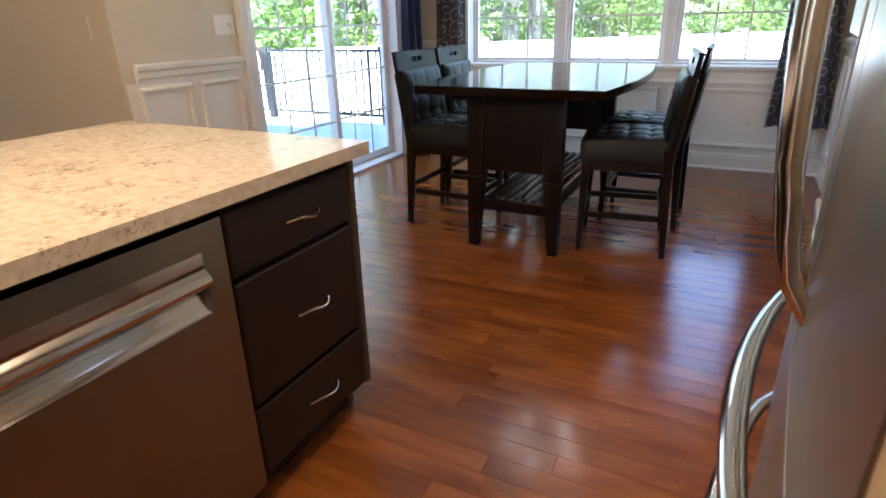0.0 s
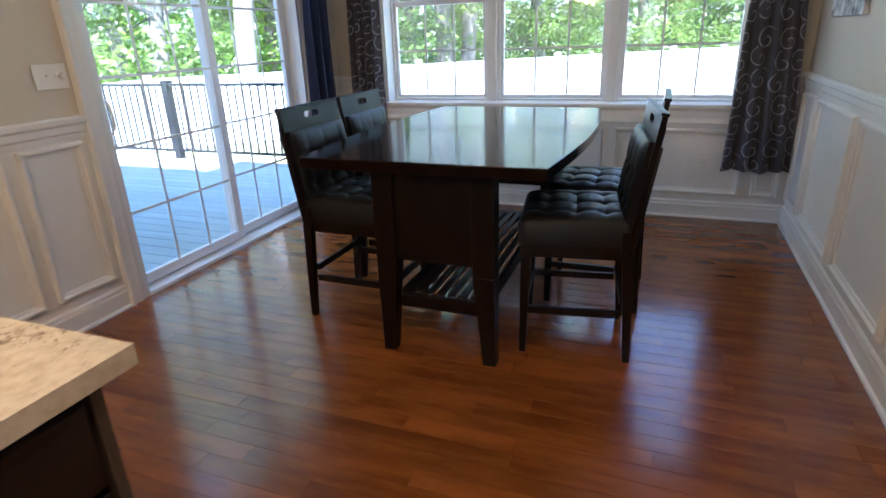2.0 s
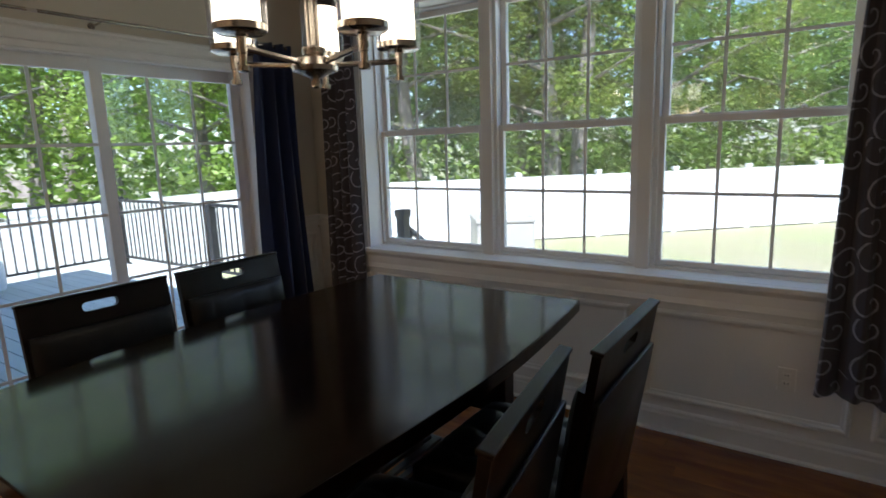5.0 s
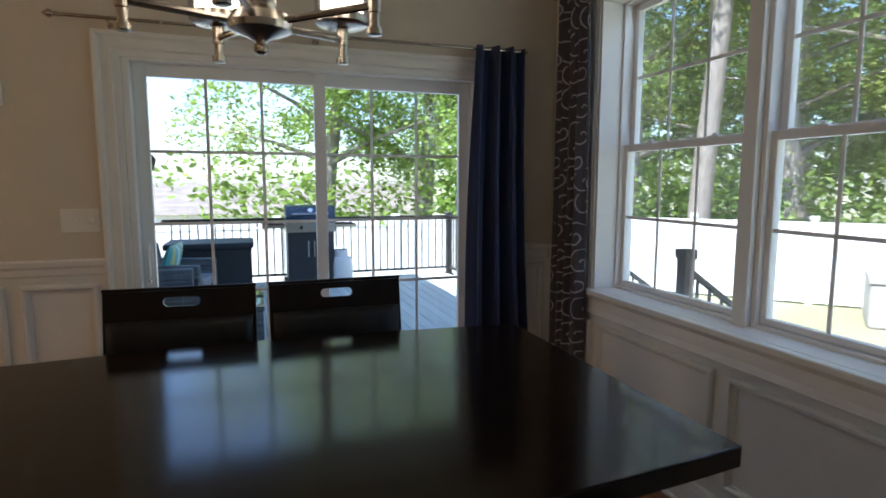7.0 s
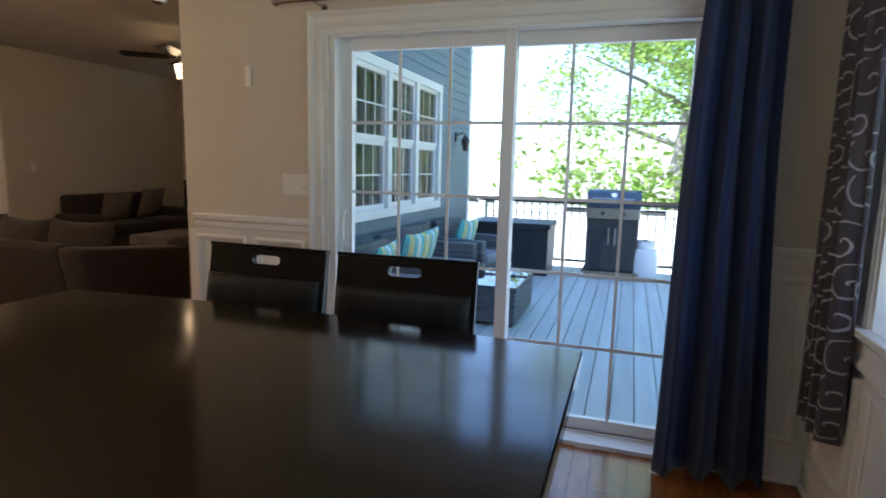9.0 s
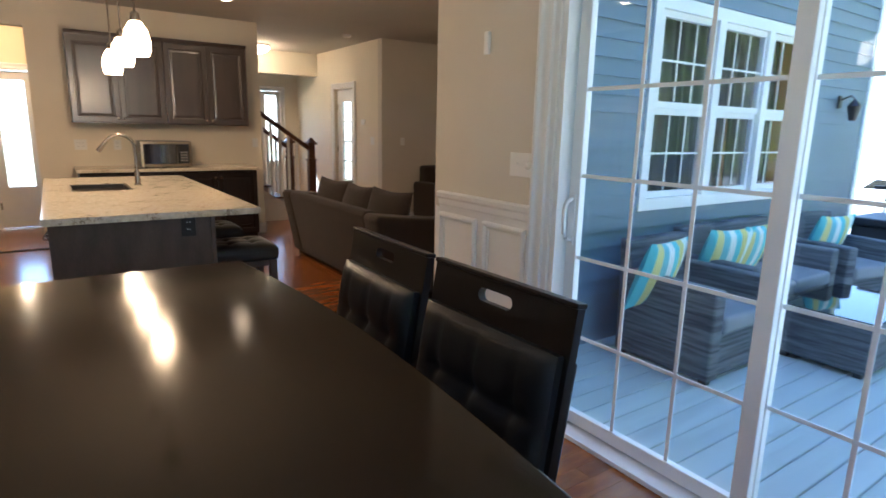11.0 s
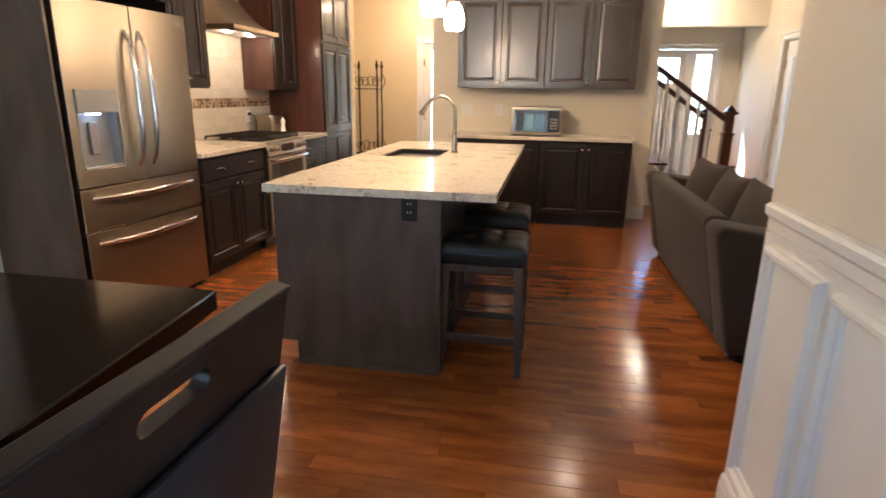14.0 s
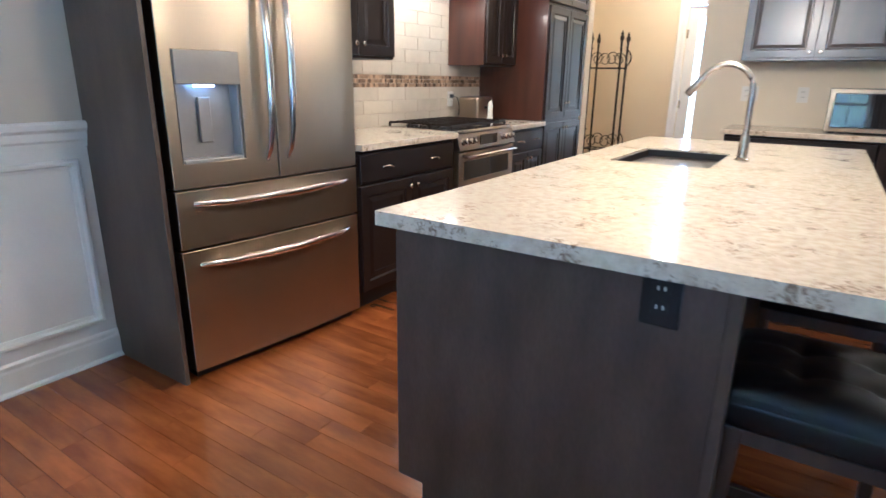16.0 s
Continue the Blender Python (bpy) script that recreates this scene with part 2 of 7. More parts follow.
# ---- mesh tools ----
class Mesh:
    """Collects shapes into one bmesh."""

    def __init__(self):
        self.bm = bmesh.new()

    def verts(self, pts):
        return [self.bm.verts.new(p) for p in pts]

    def face(self, vs):
        try:
            self.bm.faces.new(vs)
        except ValueError:
            pass

    def box(self, x0, x1, y0, y1, z0, z1, m=None):
        c = [(x, y, z) for x in (x0, x1) for y in (y0, y1) for z in (z0, z1)]
        if m is not None:
            c = [m @ Vector(p) for p in c]
        v = self.verts(c)
        for f in ((0, 1, 3, 2), (4, 6, 7, 5), (0, 4, 5, 1), (2, 3, 7, 6), (0, 2, 6, 4), (1, 5, 7, 3)):
            self.face([v[i] for i in f])
        return self

    def taper(self, c0, s0, c1, s1):
        """A four-sided leg: centre and (sx, sy) at the bottom and at the top."""
        v = []
        for c, s in ((c0, s0), (c1, s1)):
            v += self.verts([(c[0] + a * s[0] / 2, c[1] + b * s[1] / 2, c[2]) for a, b in ((-1, -1), (1, -1), (1, 1), (-1, 1))])
        for f in ((3, 2, 1, 0), (4, 5, 6, 7), (0, 1, 5, 4), (1, 2, 6, 5), (2, 3, 7, 6), (3, 0, 4, 7)):
            self.face([v[i] for i in f])
        return self

    def prism(self, pts, z0, z1, m=None):
        """A flat outline in x, y raised from z0 to z1."""
        a = [Vector((p[0], p[1], z0)) for p in pts]
        b = [Vector((p[0], p[1], z1)) for p in pts]
        if m is not None:
            a, b = [m @ p for p in a], [m @ p for p in b]
        a, b = self.verts(a), self.verts(b)
        n = len(pts)
        self.face(a[::-1])
        self.face(b)
        for i in range(n):
            self.face([a[i], a[(i + 1) % n], b[(i + 1) % n], b[i]])
        return self

    def cyl(self, p0, p1, r0, r1=None, seg=16):
        p0, p1 = Vector(p0), Vector(p1)
        return self.lathe([(r0, 0), (r0 if r1 is None else r1, (p1 - p0).length)], p0, seg, p1 - p0)

    def lathe(self, profile, base=(0, 0, 0), seg=24, axis=(0, 0, 1), cap=True):
        q = Vector(axis).to_track_quat("Z", "Y").to_matrix()
        base = Vector(base)
        rings = []
        for r, h in profile:
            rings.append(self.verts([base + q @ Vector((r * math.cos(2 * math.pi * i / seg), r * math.sin(2 * math.pi * i / seg), h)) for i in range(seg)]))
        for a, b in zip(rings, rings[1:]):
            for i in range(seg):
                self.face([a[i], a[(i + 1) % seg], b[(i + 1) % seg], b[i]])
        if cap:
            self.face(rings[0][::-1])
            self.face(rings[-1])
        return self

    def tube(self, pts, r, seg=8):
        """A round rod through points; r may be a list."""
        pts = [Vector(p) for p in pts]
        rings = []
        up = Vector((0.13, 0.21, 0.97))
        for i, p in enumerate(pts):
            d = (pts[min(i + 1, len(pts) - 1)] - pts[max(i - 1, 0)]).normalized()
            if abs(d.dot(up)) > 0.95:
                s = d.cross(Vector((1, 0.1, 0))).normalized()
            else:
                s = d.cross(up).normalized()
            w = d.cross(s)
            rr = r[i] if isinstance(r, (list, tuple)) else r
            rings.append(self.verts([p + rr * (math.cos(2 * math.pi * k / seg) * s + math.sin(2 * math.pi * k / seg) * w) for k in range(seg)]))
        for a, b in zip(rings, rings[1:]):
            for i in range(seg):
                self.face([a[i], a[(i + 1) % seg], b[(i + 1) % seg], b[i]])
        self.face(rings[0][::-1])
        self.face(rings[-1])
        return self

    def ring(self, m, u0, u1, v0, v1, profile):
        """A mitred moulding round a rectangle in the plane of m (u, v, out): profile of (inset, height) points, closed."""
        loops = []
        for d, h in profile:
            loops.append(self.verts([m @ Vector(p) for p in ((u0 + d, v0 + d, h), (u1 - d, v0 + d, h), (u1 - d, v1 - d, h), (u0 + d, v1 - d, h))]))
        n = len(loops)
        for i in range(n):
            a, b = loops[i], loops[(i + 1) % n]
            for k in range(4):
                self.face([a[k], a[(k + 1) % 4], b[(k + 1) % 4], b[k]])
        return self

    def strip(self, m, u0, u1, profile):
        """A closed profile of (v, out) points drawn from u0 to u1."""
        a = self.verts([m @ Vector((u0, v, h)) for v, h in profile])
        b = self.verts([m @ Vector((u1, v, h)) for v, h in profile])
        n = len(profile)
        self.face(a[::-1])
        self.face(b)
        for i in range(n):
            self.face([a[i], a[(i + 1) % n], b[(i + 1) % n], b[i]])
        return self

    def sheet(self, f, nu, nv):
        """A surface f(i/nu, j/nv)."""
        g = [[self.bm.verts.new(f(i / nu, j / nv)) for j in range(nv + 1)] for i in range(nu + 1)]
        for i in range(nu):
            for j in range(nv):
                self.face([g[i][j], g[i + 1][j], g[i + 1][j + 1], g[i][j + 1]])
        return self


def finish(name, mesh, mat, smooth=False, bevel=0.0, seg=2):
    bm = mesh.bm
    bmesh.ops.recalc_face_normals(bm, faces=bm.faces)
    if bevel:
        es = [e for e in bm.edges if len(e.link_faces) == 2 and e.calc_face_angle(0) > 0.5]
        bmesh.ops.bevel(bm, geom=es, offset=bevel, segments=seg, affect="EDGES", profile=0.5, clamp_overlap=True)
    me = bpy.data.meshes.new(name)
    bm.to_mesh(me)
    bm.free()
    me.materials.append(mat)
    if smooth:
        me.shade_smooth()
        me.set_sharp_from_angle(angle=radians(38))
    return me


def part(name, mesh, mat, parent=None, label="", smooth=False, bevel=0.0, seg=2):
    ob = new(name, finish(name, mesh, mat, smooth, bevel, seg))
    if parent is not None:
        ob.parent = parent
    if label:
        tagged(ob, label)
    return ob


def thing(name, label, category, group="", m=None, kind=""):
    ob = new(name)
    ob.empty_display_size = 0.1
    if m is not None:
        ob.matrix_world = m
    return tagged(ob, label, category, group, kind)


def solo(name, mesh, mat, label, category, group="", kind="", smooth=False, bevel=0.0, m=None):
    ob = part(name, mesh, mat, None, "", smooth, bevel)
    if m is not None:
        ob.matrix_world = m
    return tagged(ob, label, category, group, kind)


def plane(origin, u, v):
    """A matrix from (u, v, out) to the world."""
    u, v = Vector(u).normalized(), Vector(v).normalized()
    n = u.cross(v)
    return Matrix(((u.x, v.x, n.x, origin[0]), (u.y, v.y, n.y, origin[1]), (u.z, v.z, n.z, origin[2]), (0, 0, 0, 1)))


# faces of the dining room and kitchen: u runs to the viewer's right, out points into the room
FW = plane((0, 0, 0), (0, 1, 0), (0, 0, 1))
FN = plane((0, 0, 0), (1, 0, 0), (0, 0, 1))
FE = plane((3.6, 0, 0), (0, -1, 0), (0, 0, 1))

# ---- setting ----
CEIL = 2.68


def wall(name, mat, axis, p0, p1, a0, a1, z0, z1, holes=(), label="", category="wall"):
    """A thick wall. axis 'x': runs along x between y = p0 and p1. holes: (a0, a1, z0, z1)."""
    me = Mesh()
    cuts_a = sorted({a0, a1, *[h[0] for h in holes], *[h[1] for h in holes]})
    for b0, b1 in zip(cuts_a, cuts_a[1:]):
        mid = (b0 + b1) / 2
        solid = [(z0, z1)]
        for h in holes:
            if h[0] < mid < h[1]:
                nxt = []
                for s0, s1 in solid:
                    if h[2] > s0:
                        nxt.append((s0, min(h[2], s1)))
                    if h[3] < s1:
                        nxt.append((max(h[3], s0), s1))
                solid = nxt
        for s0, s1 in solid:
            if axis == "x":
                me.box(b0, b1, p0, p1, s0, s1)
            else:
                me.box(p0, p1, b0, b1, s0, s1)
    bmesh.ops.remove_doubles(me.bm, verts=me.bm.verts, dist=0.0005)
    return tagged(part(name, me, mat), label, category, "", "structure")


W_WIN = (0.475, 3.225, 0.83, 2.40)
W_DOOR = (-2.377, -0.494, 0.0, 2.055)
wall("wall_north", M_WALL, "x", 0.0, 0.24, -0.16, 3.74, -0.3, CEIL, [W_WIN], "beige painted window wall of the dining room")
wall("wall_west", M_WALL, "y", -0.16, 0.0, -3.348, 0.0, -0.3, CEIL, [W_DOOR], "beige painted wall with the sliding patio door")
wall("wall_east", M_WALL, "y", 3.6, 3.74, -8.24, 0.0, -0.3, CEIL, (), "beige painted long wall behind fridge and range")
wall("wall_south", M_CREAM, "x", -8.24, -8.12, -0.42, 3.6, -0.3, CEIL, [(2.0, 2.97, 0.0, 2.37)], "beige kitchen wall with an opening to the mudroom")
LWIN = [(-3.86, -3.16, 0.93, 2.27), (-3.08, -2.40, 0.93, 2.27), (-2.32, -1.62, 0.93, 2.27)]
wall("wall_living_north", M_WALL, "x", -3.30, -3.10, -5.25, -0.16, -0.3, 3.1, [(-3.94, -1.56, 0.88, 2.33)], "outer wall of the living room over the deck")
wall("wall_living_west", M_WALL, "y", -5.25, -5.10, -8.12, -3.30, -0.3, CEIL, [(-7.50, -6.70, 1.90, 2.27)], "beige painted living room wall")
wall("wall_living_south", M_WALL, "x", -8.24, -8.12, -5.25, -2.2, -0.3, CEIL, (), "beige painted living room wall")
wall("wall_hall_west", M_CREAM, "y", -2.34, -2.2, -11.6, -8.24, -0.3, CEIL, [(-9.82, -9.08, 0.0, 2.04)], "beige hall wall with a white door")
wall("wall_hall_south", M_CREAM, "x", -11.75, -11.6, -2.34, 1.75, -0.3, CEIL, [(-1.86, -0.55, 0.0, 2.07)], "beige wall with the front door")
wall("wall_stair", M_CREAM, "x", -9.42, -9.34, 0.45, 2.0, -0.3, CEIL, (), "beige wall beside the stairs")
wall("wall_mudroom_back", M_YELLOW, "x", -9.95, -9.85, 1.9, 3.74, -0.3, CEIL, [(1.98, 2.50, 0.0, 2.04)], "cream painted mudroom wall")
wall("wall_mudroom_east", M_YELLOW, "y", 3.6, 3.74, -9.85, -8.24, -0.3, CEIL, (), "cream painted mudroom wall")
wall("wall_mudroom_west", M_YELLOW, "y", 1.75, 1.9, -11.6, -8.24, -0.3, CEIL, (), "cream painted mudroom wall with a doorway")
solo("ceiling", Mesh().box(-0.16, 3.74, -3.30, 0.24, CEIL, CEIL + 0.12).box(-5.25, 3.74, -11.75, -3.30, CEIL, CEIL + 0.12), M_CEIL, "flat painted ceiling, toned down to dim the rooms", "ceiling", kind="structure")
solo("ceiling_beam", Mesh().box(-2.2, 1.75, -10.75, -10.55, 2.30, CEIL - 0.002), M_CREAM, "dropped beige header across the hall ceiling", "beam", kind="structure")
solo("floor", Mesh().box(0.0, 3.6, -3.30, 0.0, -0.12, -0.006).box(-5.10, 3.6, -11.6, -3.30, -0.12, -0.006), M_SUB, "glossy reddish cherry strip hardwood floor", "floor", kind="structure")

BASE = [(0, 0), (0, 0.016), (0.095, 0.016), (0.105, 0.012), (0.120, 0.012), (0.130, 0.005), (0.130, 0)]
SHOE = [(0, 0.016), (0, 0.030), (0.010, 0.028), (0.018, 0.016)]
RAIL = [(0.955, 0), (0.955, 0.010), (0.975, 0.012), (0.985, 0.020), (1.015, 0.022), (1.028, 0.034), (1.050, 0.036), (1.058, 0.026), (1.058, 0)]
PANEL = [(0, 0), (0, 0.014), (0.008, 0.025), (0.019, 0.025), (0.026, 0.012), (0.038, 0.008), (0.038, 0)]
CASING = [(0, 0), (0, 0.026), (0.012, 0.028), (0.022, 0.020), (0.040, 0.016), (0.070, 0.018), (0.078, 0.012), (0.088, 0.010), (0.088, 0)]

WIDE_CASING = [(0, 0), (0, 0.036), (0.010, 0.042), (0.020, 0.040), (0.026, 0.026), (0.034, 0.020), (0.060, 0.022), (0.080, 0.028), (0.086, 0.016), (0.114, 0.013), (0.116, 0)]


def wainscot(name, m, spans, panels, rails, label):
    """White panelled lower wall: spans (u0, u1, top), raised panel mouldings (u0, u1, v0, v1), rail spans."""
    w = thing(name, label, "wainscot", kind="structure")
    me = Mesh()
    for u0, u1, top in spans:
        me.strip(m, u0, u1, [(0.0, 0.0005), (0.0, 0.004), (top, 0.004), (top, 0.0005)])
    part("board", me, M_TRIM, w)
    m2 = m @ Matrix.Translation((0, 0, 0.004))
    for p in panels:
        part("panel_moulding", Mesh().ring(m2, *p, PANEL), M_TRIM, w)
    for u0, u1, top in spans:
        part("baseboard", Mesh().strip(m2, u0, u1, BASE), M_TRIM, w)
        part("shoe_moulding", Mesh().strip(m2, u0, u1, SHOE), M_TRIM, w)
    for u0, u1 in rails:
        part("chair_rail", Mesh().strip(m2, u0, u1, RAIL), M_TRIM, w)
    return w


wainscot("wainscot_west", FW, [(-3.334, -2.494, 0.96), (-0.378, -0.005, 0.96)], [(-3.273, -2.927, 0.185, 0.935), (-2.861, -2.535, 0.185, 0.935), (-0.336, -0.061, 0.185, 0.935)],
         [(-3.275, -2.495), (-0.377, -0.04)], "white panelled wainscot with chair rail beside the patio door")
wainscot("wainscot_north", FN, [(0.005, 3.595, 0.72)], [(0.10, 0.48, 0.185, 0.665), (0.55, 1.385, 0.185, 0.665), (1.465, 2.30, 0.185, 0.665), (2.38, 3.285, 0.185, 0.665), (3.36, 3.53, 0.185, 0.665)],
         [(0.005, 0.380), (3.32, 3.595)], "white panelled wainscot under the triple window")
part("wainscot_infill", Mesh().strip(FN, 0.005, 0.38, [(0.72, 0.0005), (0.72, 0.004), (0.96, 0.004), (0.96, 0.0005)]).strip(FN, 3.32, 3.595, [(0.72, 0.0005), (0.72, 0.004), (0.96, 0.004), (0.96, 0.0005)]),
     M_TRIM, bpy.data.objects["wainscot_north"])
wainscot("wainscot_east", FE, [(0.005, 4.075, 0.96)], [(0.07, 0.43, 0.185, 0.935), (0.50, 1.27, 0.185, 0.935), (1.35, 2.14, 0.185, 0.935), (2.22, 3.01, 0.185, 0.935), (3.09, 4.02, 0.185, 0.905)],
         [(0.04, 4.075)], "white panelled wainscot with chair rail on the long wall")

# ---- triple window ----
GX = [(0.530, 1.296), (1.467, 2.236), (2.407, 3.173)]
win = thing("window_1", "white vinyl triple double-hung window with grilles", "window", kind="structure")
part("casing", Mesh().ring(FN, 0.385, 3.315, 0.70, 2.49, CASING), M_TRIM, win)
part("jamb", Mesh().ring(FN, 0.474, 3.226, 0.829, 2.401, [(0, 0.0), (0, -0.235), (0.014, -0.235), (0.014, 0.0)]), M_TRIM, win)
part("window_sill", Mesh().box(0.385, 3.315, -0.045, 0.15, 0.812, 0.842), M_TRIM, win, bevel=0.006)
part("apron", Mesh().strip(FN, 0.40, 3.30, [(0.700, 0.004), (0.700, 0.020), (0.715, 0.026), (0.74, 0.018), (0.79, 0.018), (0.811, 0.030), (0.811, 0.004)]), M_TRIM, win)
for x0, x1 in ((1.296, 1.467), (2.236, 2.407)):
    part("mullion_trim", Mesh().box(x0 + 0.050, x1 - 0.050, 0.10, 0.20, 0.842, 2.39), M_TRIM, win, bevel=0.004)


def sash(parent, x0, x1, z0, z1, y, stile, rail_b, rail_t):
    s = part("sash", Mesh().box(x0 - stile, x0, y - 0.018, y + 0.018, z0 - rail_b, z1 + rail_t).box(x1, x1 + stile, y - 0.018, y + 0.018, z0 - rail_b, z1 + rail_t)
             .box(x0, x1, y - 0.017, y + 0.017, z0 - rail_b, z0).box(x0, x1, y - 0.017, y + 0.017, z1, z1 + rail_t), M_VINYL, parent, bevel=0.003)
    part("pane", Mesh().box(x0 - 0.004, x1 + 0.004, y - 0.003, y + 0.003, z0 - 0.004, z1 + 0.004), M_GLASS, s).visible_shadow = False
    for k in (1, 2):
        xx = x0 + (x1 - x0) * k / 3
        part("grille_bar", Mesh().box(xx - 0.008, xx + 0.008, y - 0.008, y - 0.0035, z0, z1), M_VINYL, s)
    zz = (z0 + z1) / 2
    part("grille_bar", Mesh().box(x0, x1, y - 0.009, y - 0.0035, zz - 0.008, zz + 0.008), M_VINYL, s)
    return s


for x0, x1 in GX:
    part("window_frame", Mesh().ring(FN, x0 - 0.049, x1 + 0.049, 0.836, 2.398, [(0, -0.13), (0, -0.225), (0.022, -0.225), (0.022, -0.13)]), M_VINYL, win)
    sash(win, x0, x1, 0.888, 1.600, 0.172, 0.030, 0.026, 0.036)
    u = sash(win, x0 + 0.008, x1 - 0.008, 1.645, 2.340, 0.208, 0.034, 0.040, 0.034)
    for f in (0.22, 0.78):
        xx = x0 + (x1 - x0) * f
        part("sash_lock", Mesh().box(xx - 0.028, xx + 0.028, 0.160, 0.190, 1.637, 1.645).lathe([(0.012, 0), (0.012, 0.010), (0.006, 0.014)], (xx, 0.174, 1.645), 10), M_VINYL, win)

# ---- sliding patio door ----
door = thing("door_1", "white vinyl sliding patio door with grilles", "patio door", kind="structure")
part("casing", Mesh().ring(FW, -2.494, -0.378, -0.12, 2.150, WIDE_CASING), M_TRIM, door)
part("door_frame", Mesh().ring(FW, -2.376, -0.495, -0.05, 2.054, [(0, 0.002), (0, -0.155), (0.028, -0.155), (0.028, -0.115), (0.020, -0.115), (0.020, -0.060), (0.030, -0.060), (0.030, 0.002)]), M_VINYL, door)
part("threshold", Mesh().box(-0.17, 0.012, -2.352, -0.519, -0.02, 0.022).box(-0.105, -0.098, -2.352, -0.519, 0.022, 0.034).box(-0.15, -0.143, -2.352, -0.519, 0.022, 0.034), M_VINYL, door, bevel=0.003)


def slider(y0, y1, z0, z1, x, s0, s1):
    p = part("door_panel", Mesh().box(x - 0.019, x + 0.019, y0 - s0, y0, 0.034, 2.03).box(x - 0.019, x + 0.019, y1, y1 + s1, 0.034, 2.03)
             .box(x - 0.018, x + 0.018, y0, y1, 0.034, z0).box(x - 0.018, x + 0.018, y0, y1, z1, 2.03), M_VINYL, door, bevel=0.004)
    part("pane", Mesh().box(x - 0.003, x + 0.003, y0 - 0.004, y1 + 0.004, z0 - 0.004, z1 + 0.004), M_GLASS, p).visible_shadow = False
    for k in (1, 2):
        yy = y0 + (y1 - y0) * k / 3
        part("grille_bar", Mesh().box(x + 0.0035, x + 0.008, yy - 0.008, yy + 0.008, z0, z1), M_VINYL, p)
    for k in range(1, 5):
        zz = z0 + (z1 - z0) * k / 5
        part("grille_bar", Mesh().box(x + 0.0035, x + 0.009, y0, y1, zz - 0.008, zz + 0.008), M_VINYL, p)
    return p


pl = slider(-2.282, -1.456, 0.096, 1.962, -0.088, 0.060, 0.062)
slider(-1.394, -0.589, 0.096, 1.962, -0.133, 0.055, 0.060)
part("door_handle", Mesh().box(-0.068, -0.060, -2.333, -2.296, 0.90, 1.13).tube([(-0.062, -2.313, 0.92), (-0.030, -2.311, 0.93), (-0.012, -2.309, 0.955), (-0.008, -2.308, 1.015), (-0.012, -2.309, 1.075), (-0.030, -2.311, 1.10), (-0.062, -2.313, 1.11)], 0.009, 10), M_VINYL, pl, "white D-shaped pull handle", smooth=True)

def screen_material():
    """Fine grey mesh, seen as a thin veil."""
    m = bpy.data.materials.new("insect_mesh")
    m.use_nodes = True
    nt = m.node_tree
    b = nt.nodes["Principled BSDF"]
    b.inputs["Base Color"].default_value = (0.60, 0.60, 0.58, 1)
    b.inputs["Roughness"].default_value = 0.8
    tr, mx = nt.nodes.new("ShaderNodeBsdfTransparent"), nt.nodes.new("ShaderNodeMixShader")
    mx.inputs[0].default_value = 0.15
    nt.links.new(tr.outputs[0], mx.inputs[1])
    nt.links.new(b.outputs[0], mx.inputs[2])
    nt.links.new(mx.outputs[0], nt.nodes["Material Output"].inputs[0])
    return m


M_SCREEN = screen_material()
for x0, x1 in GX:
    part("insect_screen", Mesh().box(x0 - 0.02, x1 + 0.02, 0.2325, 0.2330, 0.87, 2.37), M_SCREEN, win, "grey insect screen").visible_shadow = False

# ---- small wall fittings ----
def switch_plate(m, label, gangs, name="light_switch", outlet=False, w=None, h=0.114, mats=None):
    w = w or 0.046 * gangs + 0.028
    mp, mt = mats or (M_PLATE, M_PLATE)
    t = thing(name, label, "switch" if not outlet else "outlet", m=m)
    part("cover_plate", Mesh().box(-w / 2, w / 2, -h / 2, h / 2, 0, 0.006), mp, t, bevel=0.002)
    for g in range(gangs):
        x = (g - (gangs - 1) / 2) * 0.046
        if outlet:
            for s in (-1, 1):
                f = part("socket", Mesh().box(x - 0.017, x + 0.017, s * 0.020 - 0.014, s * 0.020 + 0.014, 0.006, 0.008), mt, t, bevel=0.0008)
                part("slots", Mesh().box(x - 0.008, x - 0.005, s * 0.020 - 0.002, s * 0.020 + 0.007, 0.008, 0.0086).box(x + 0.005, x + 0.008, s * 0.020 - 0.002, s * 0.020 + 0.007, 0.008, 0.0086), M_BLACK if mt is M_PLATE else M_PLATE, f)
        else:
            part("toggle", Mesh().box(x - 0.005, x + 0.005, -0.012, 0.012, 0.006, 0.008).box(x - 0.004, x + 0.004, 0.0, 0.012, 0.008, 0.018), mt, t, bevel=0.001)
    return t


sw = switch_plate(FW @ Matrix.Translation((-2.594, 1.246, 0.0)), "white triple switch plate with a dimmer knob on the beige wall", 2, w=0.165)
part("dimmer_knob", Mesh().lathe([(0.019, 0.006), (0.019, 0.012), (0.014, 0.024), (0.010, 0.026)], (0.052, 0, 0), 18), M_PLATE, sw, smooth=True)
switch_plate(plane((-0.20, -3.30, 1.245), (1, 0, 0), (0, 0, 1)), "white switch plate on the living room wall end", 1)
switch_plate(FN @ Matrix.Translation((3.028, 0.40, 0.004)), "white wall outlet on the panelled wainscot", 1, "wall_outlet", True)
solo("door_chime_sensor", Mesh().box(-0.018, 0.018, -0.055, 0.055, 0, 0.018), M_PLATE, "small white plastic sensor on the beige wall", "sensor", bevel=0.004, m=FW @ Matrix.Translation((-2.885, 1.835, 0)))

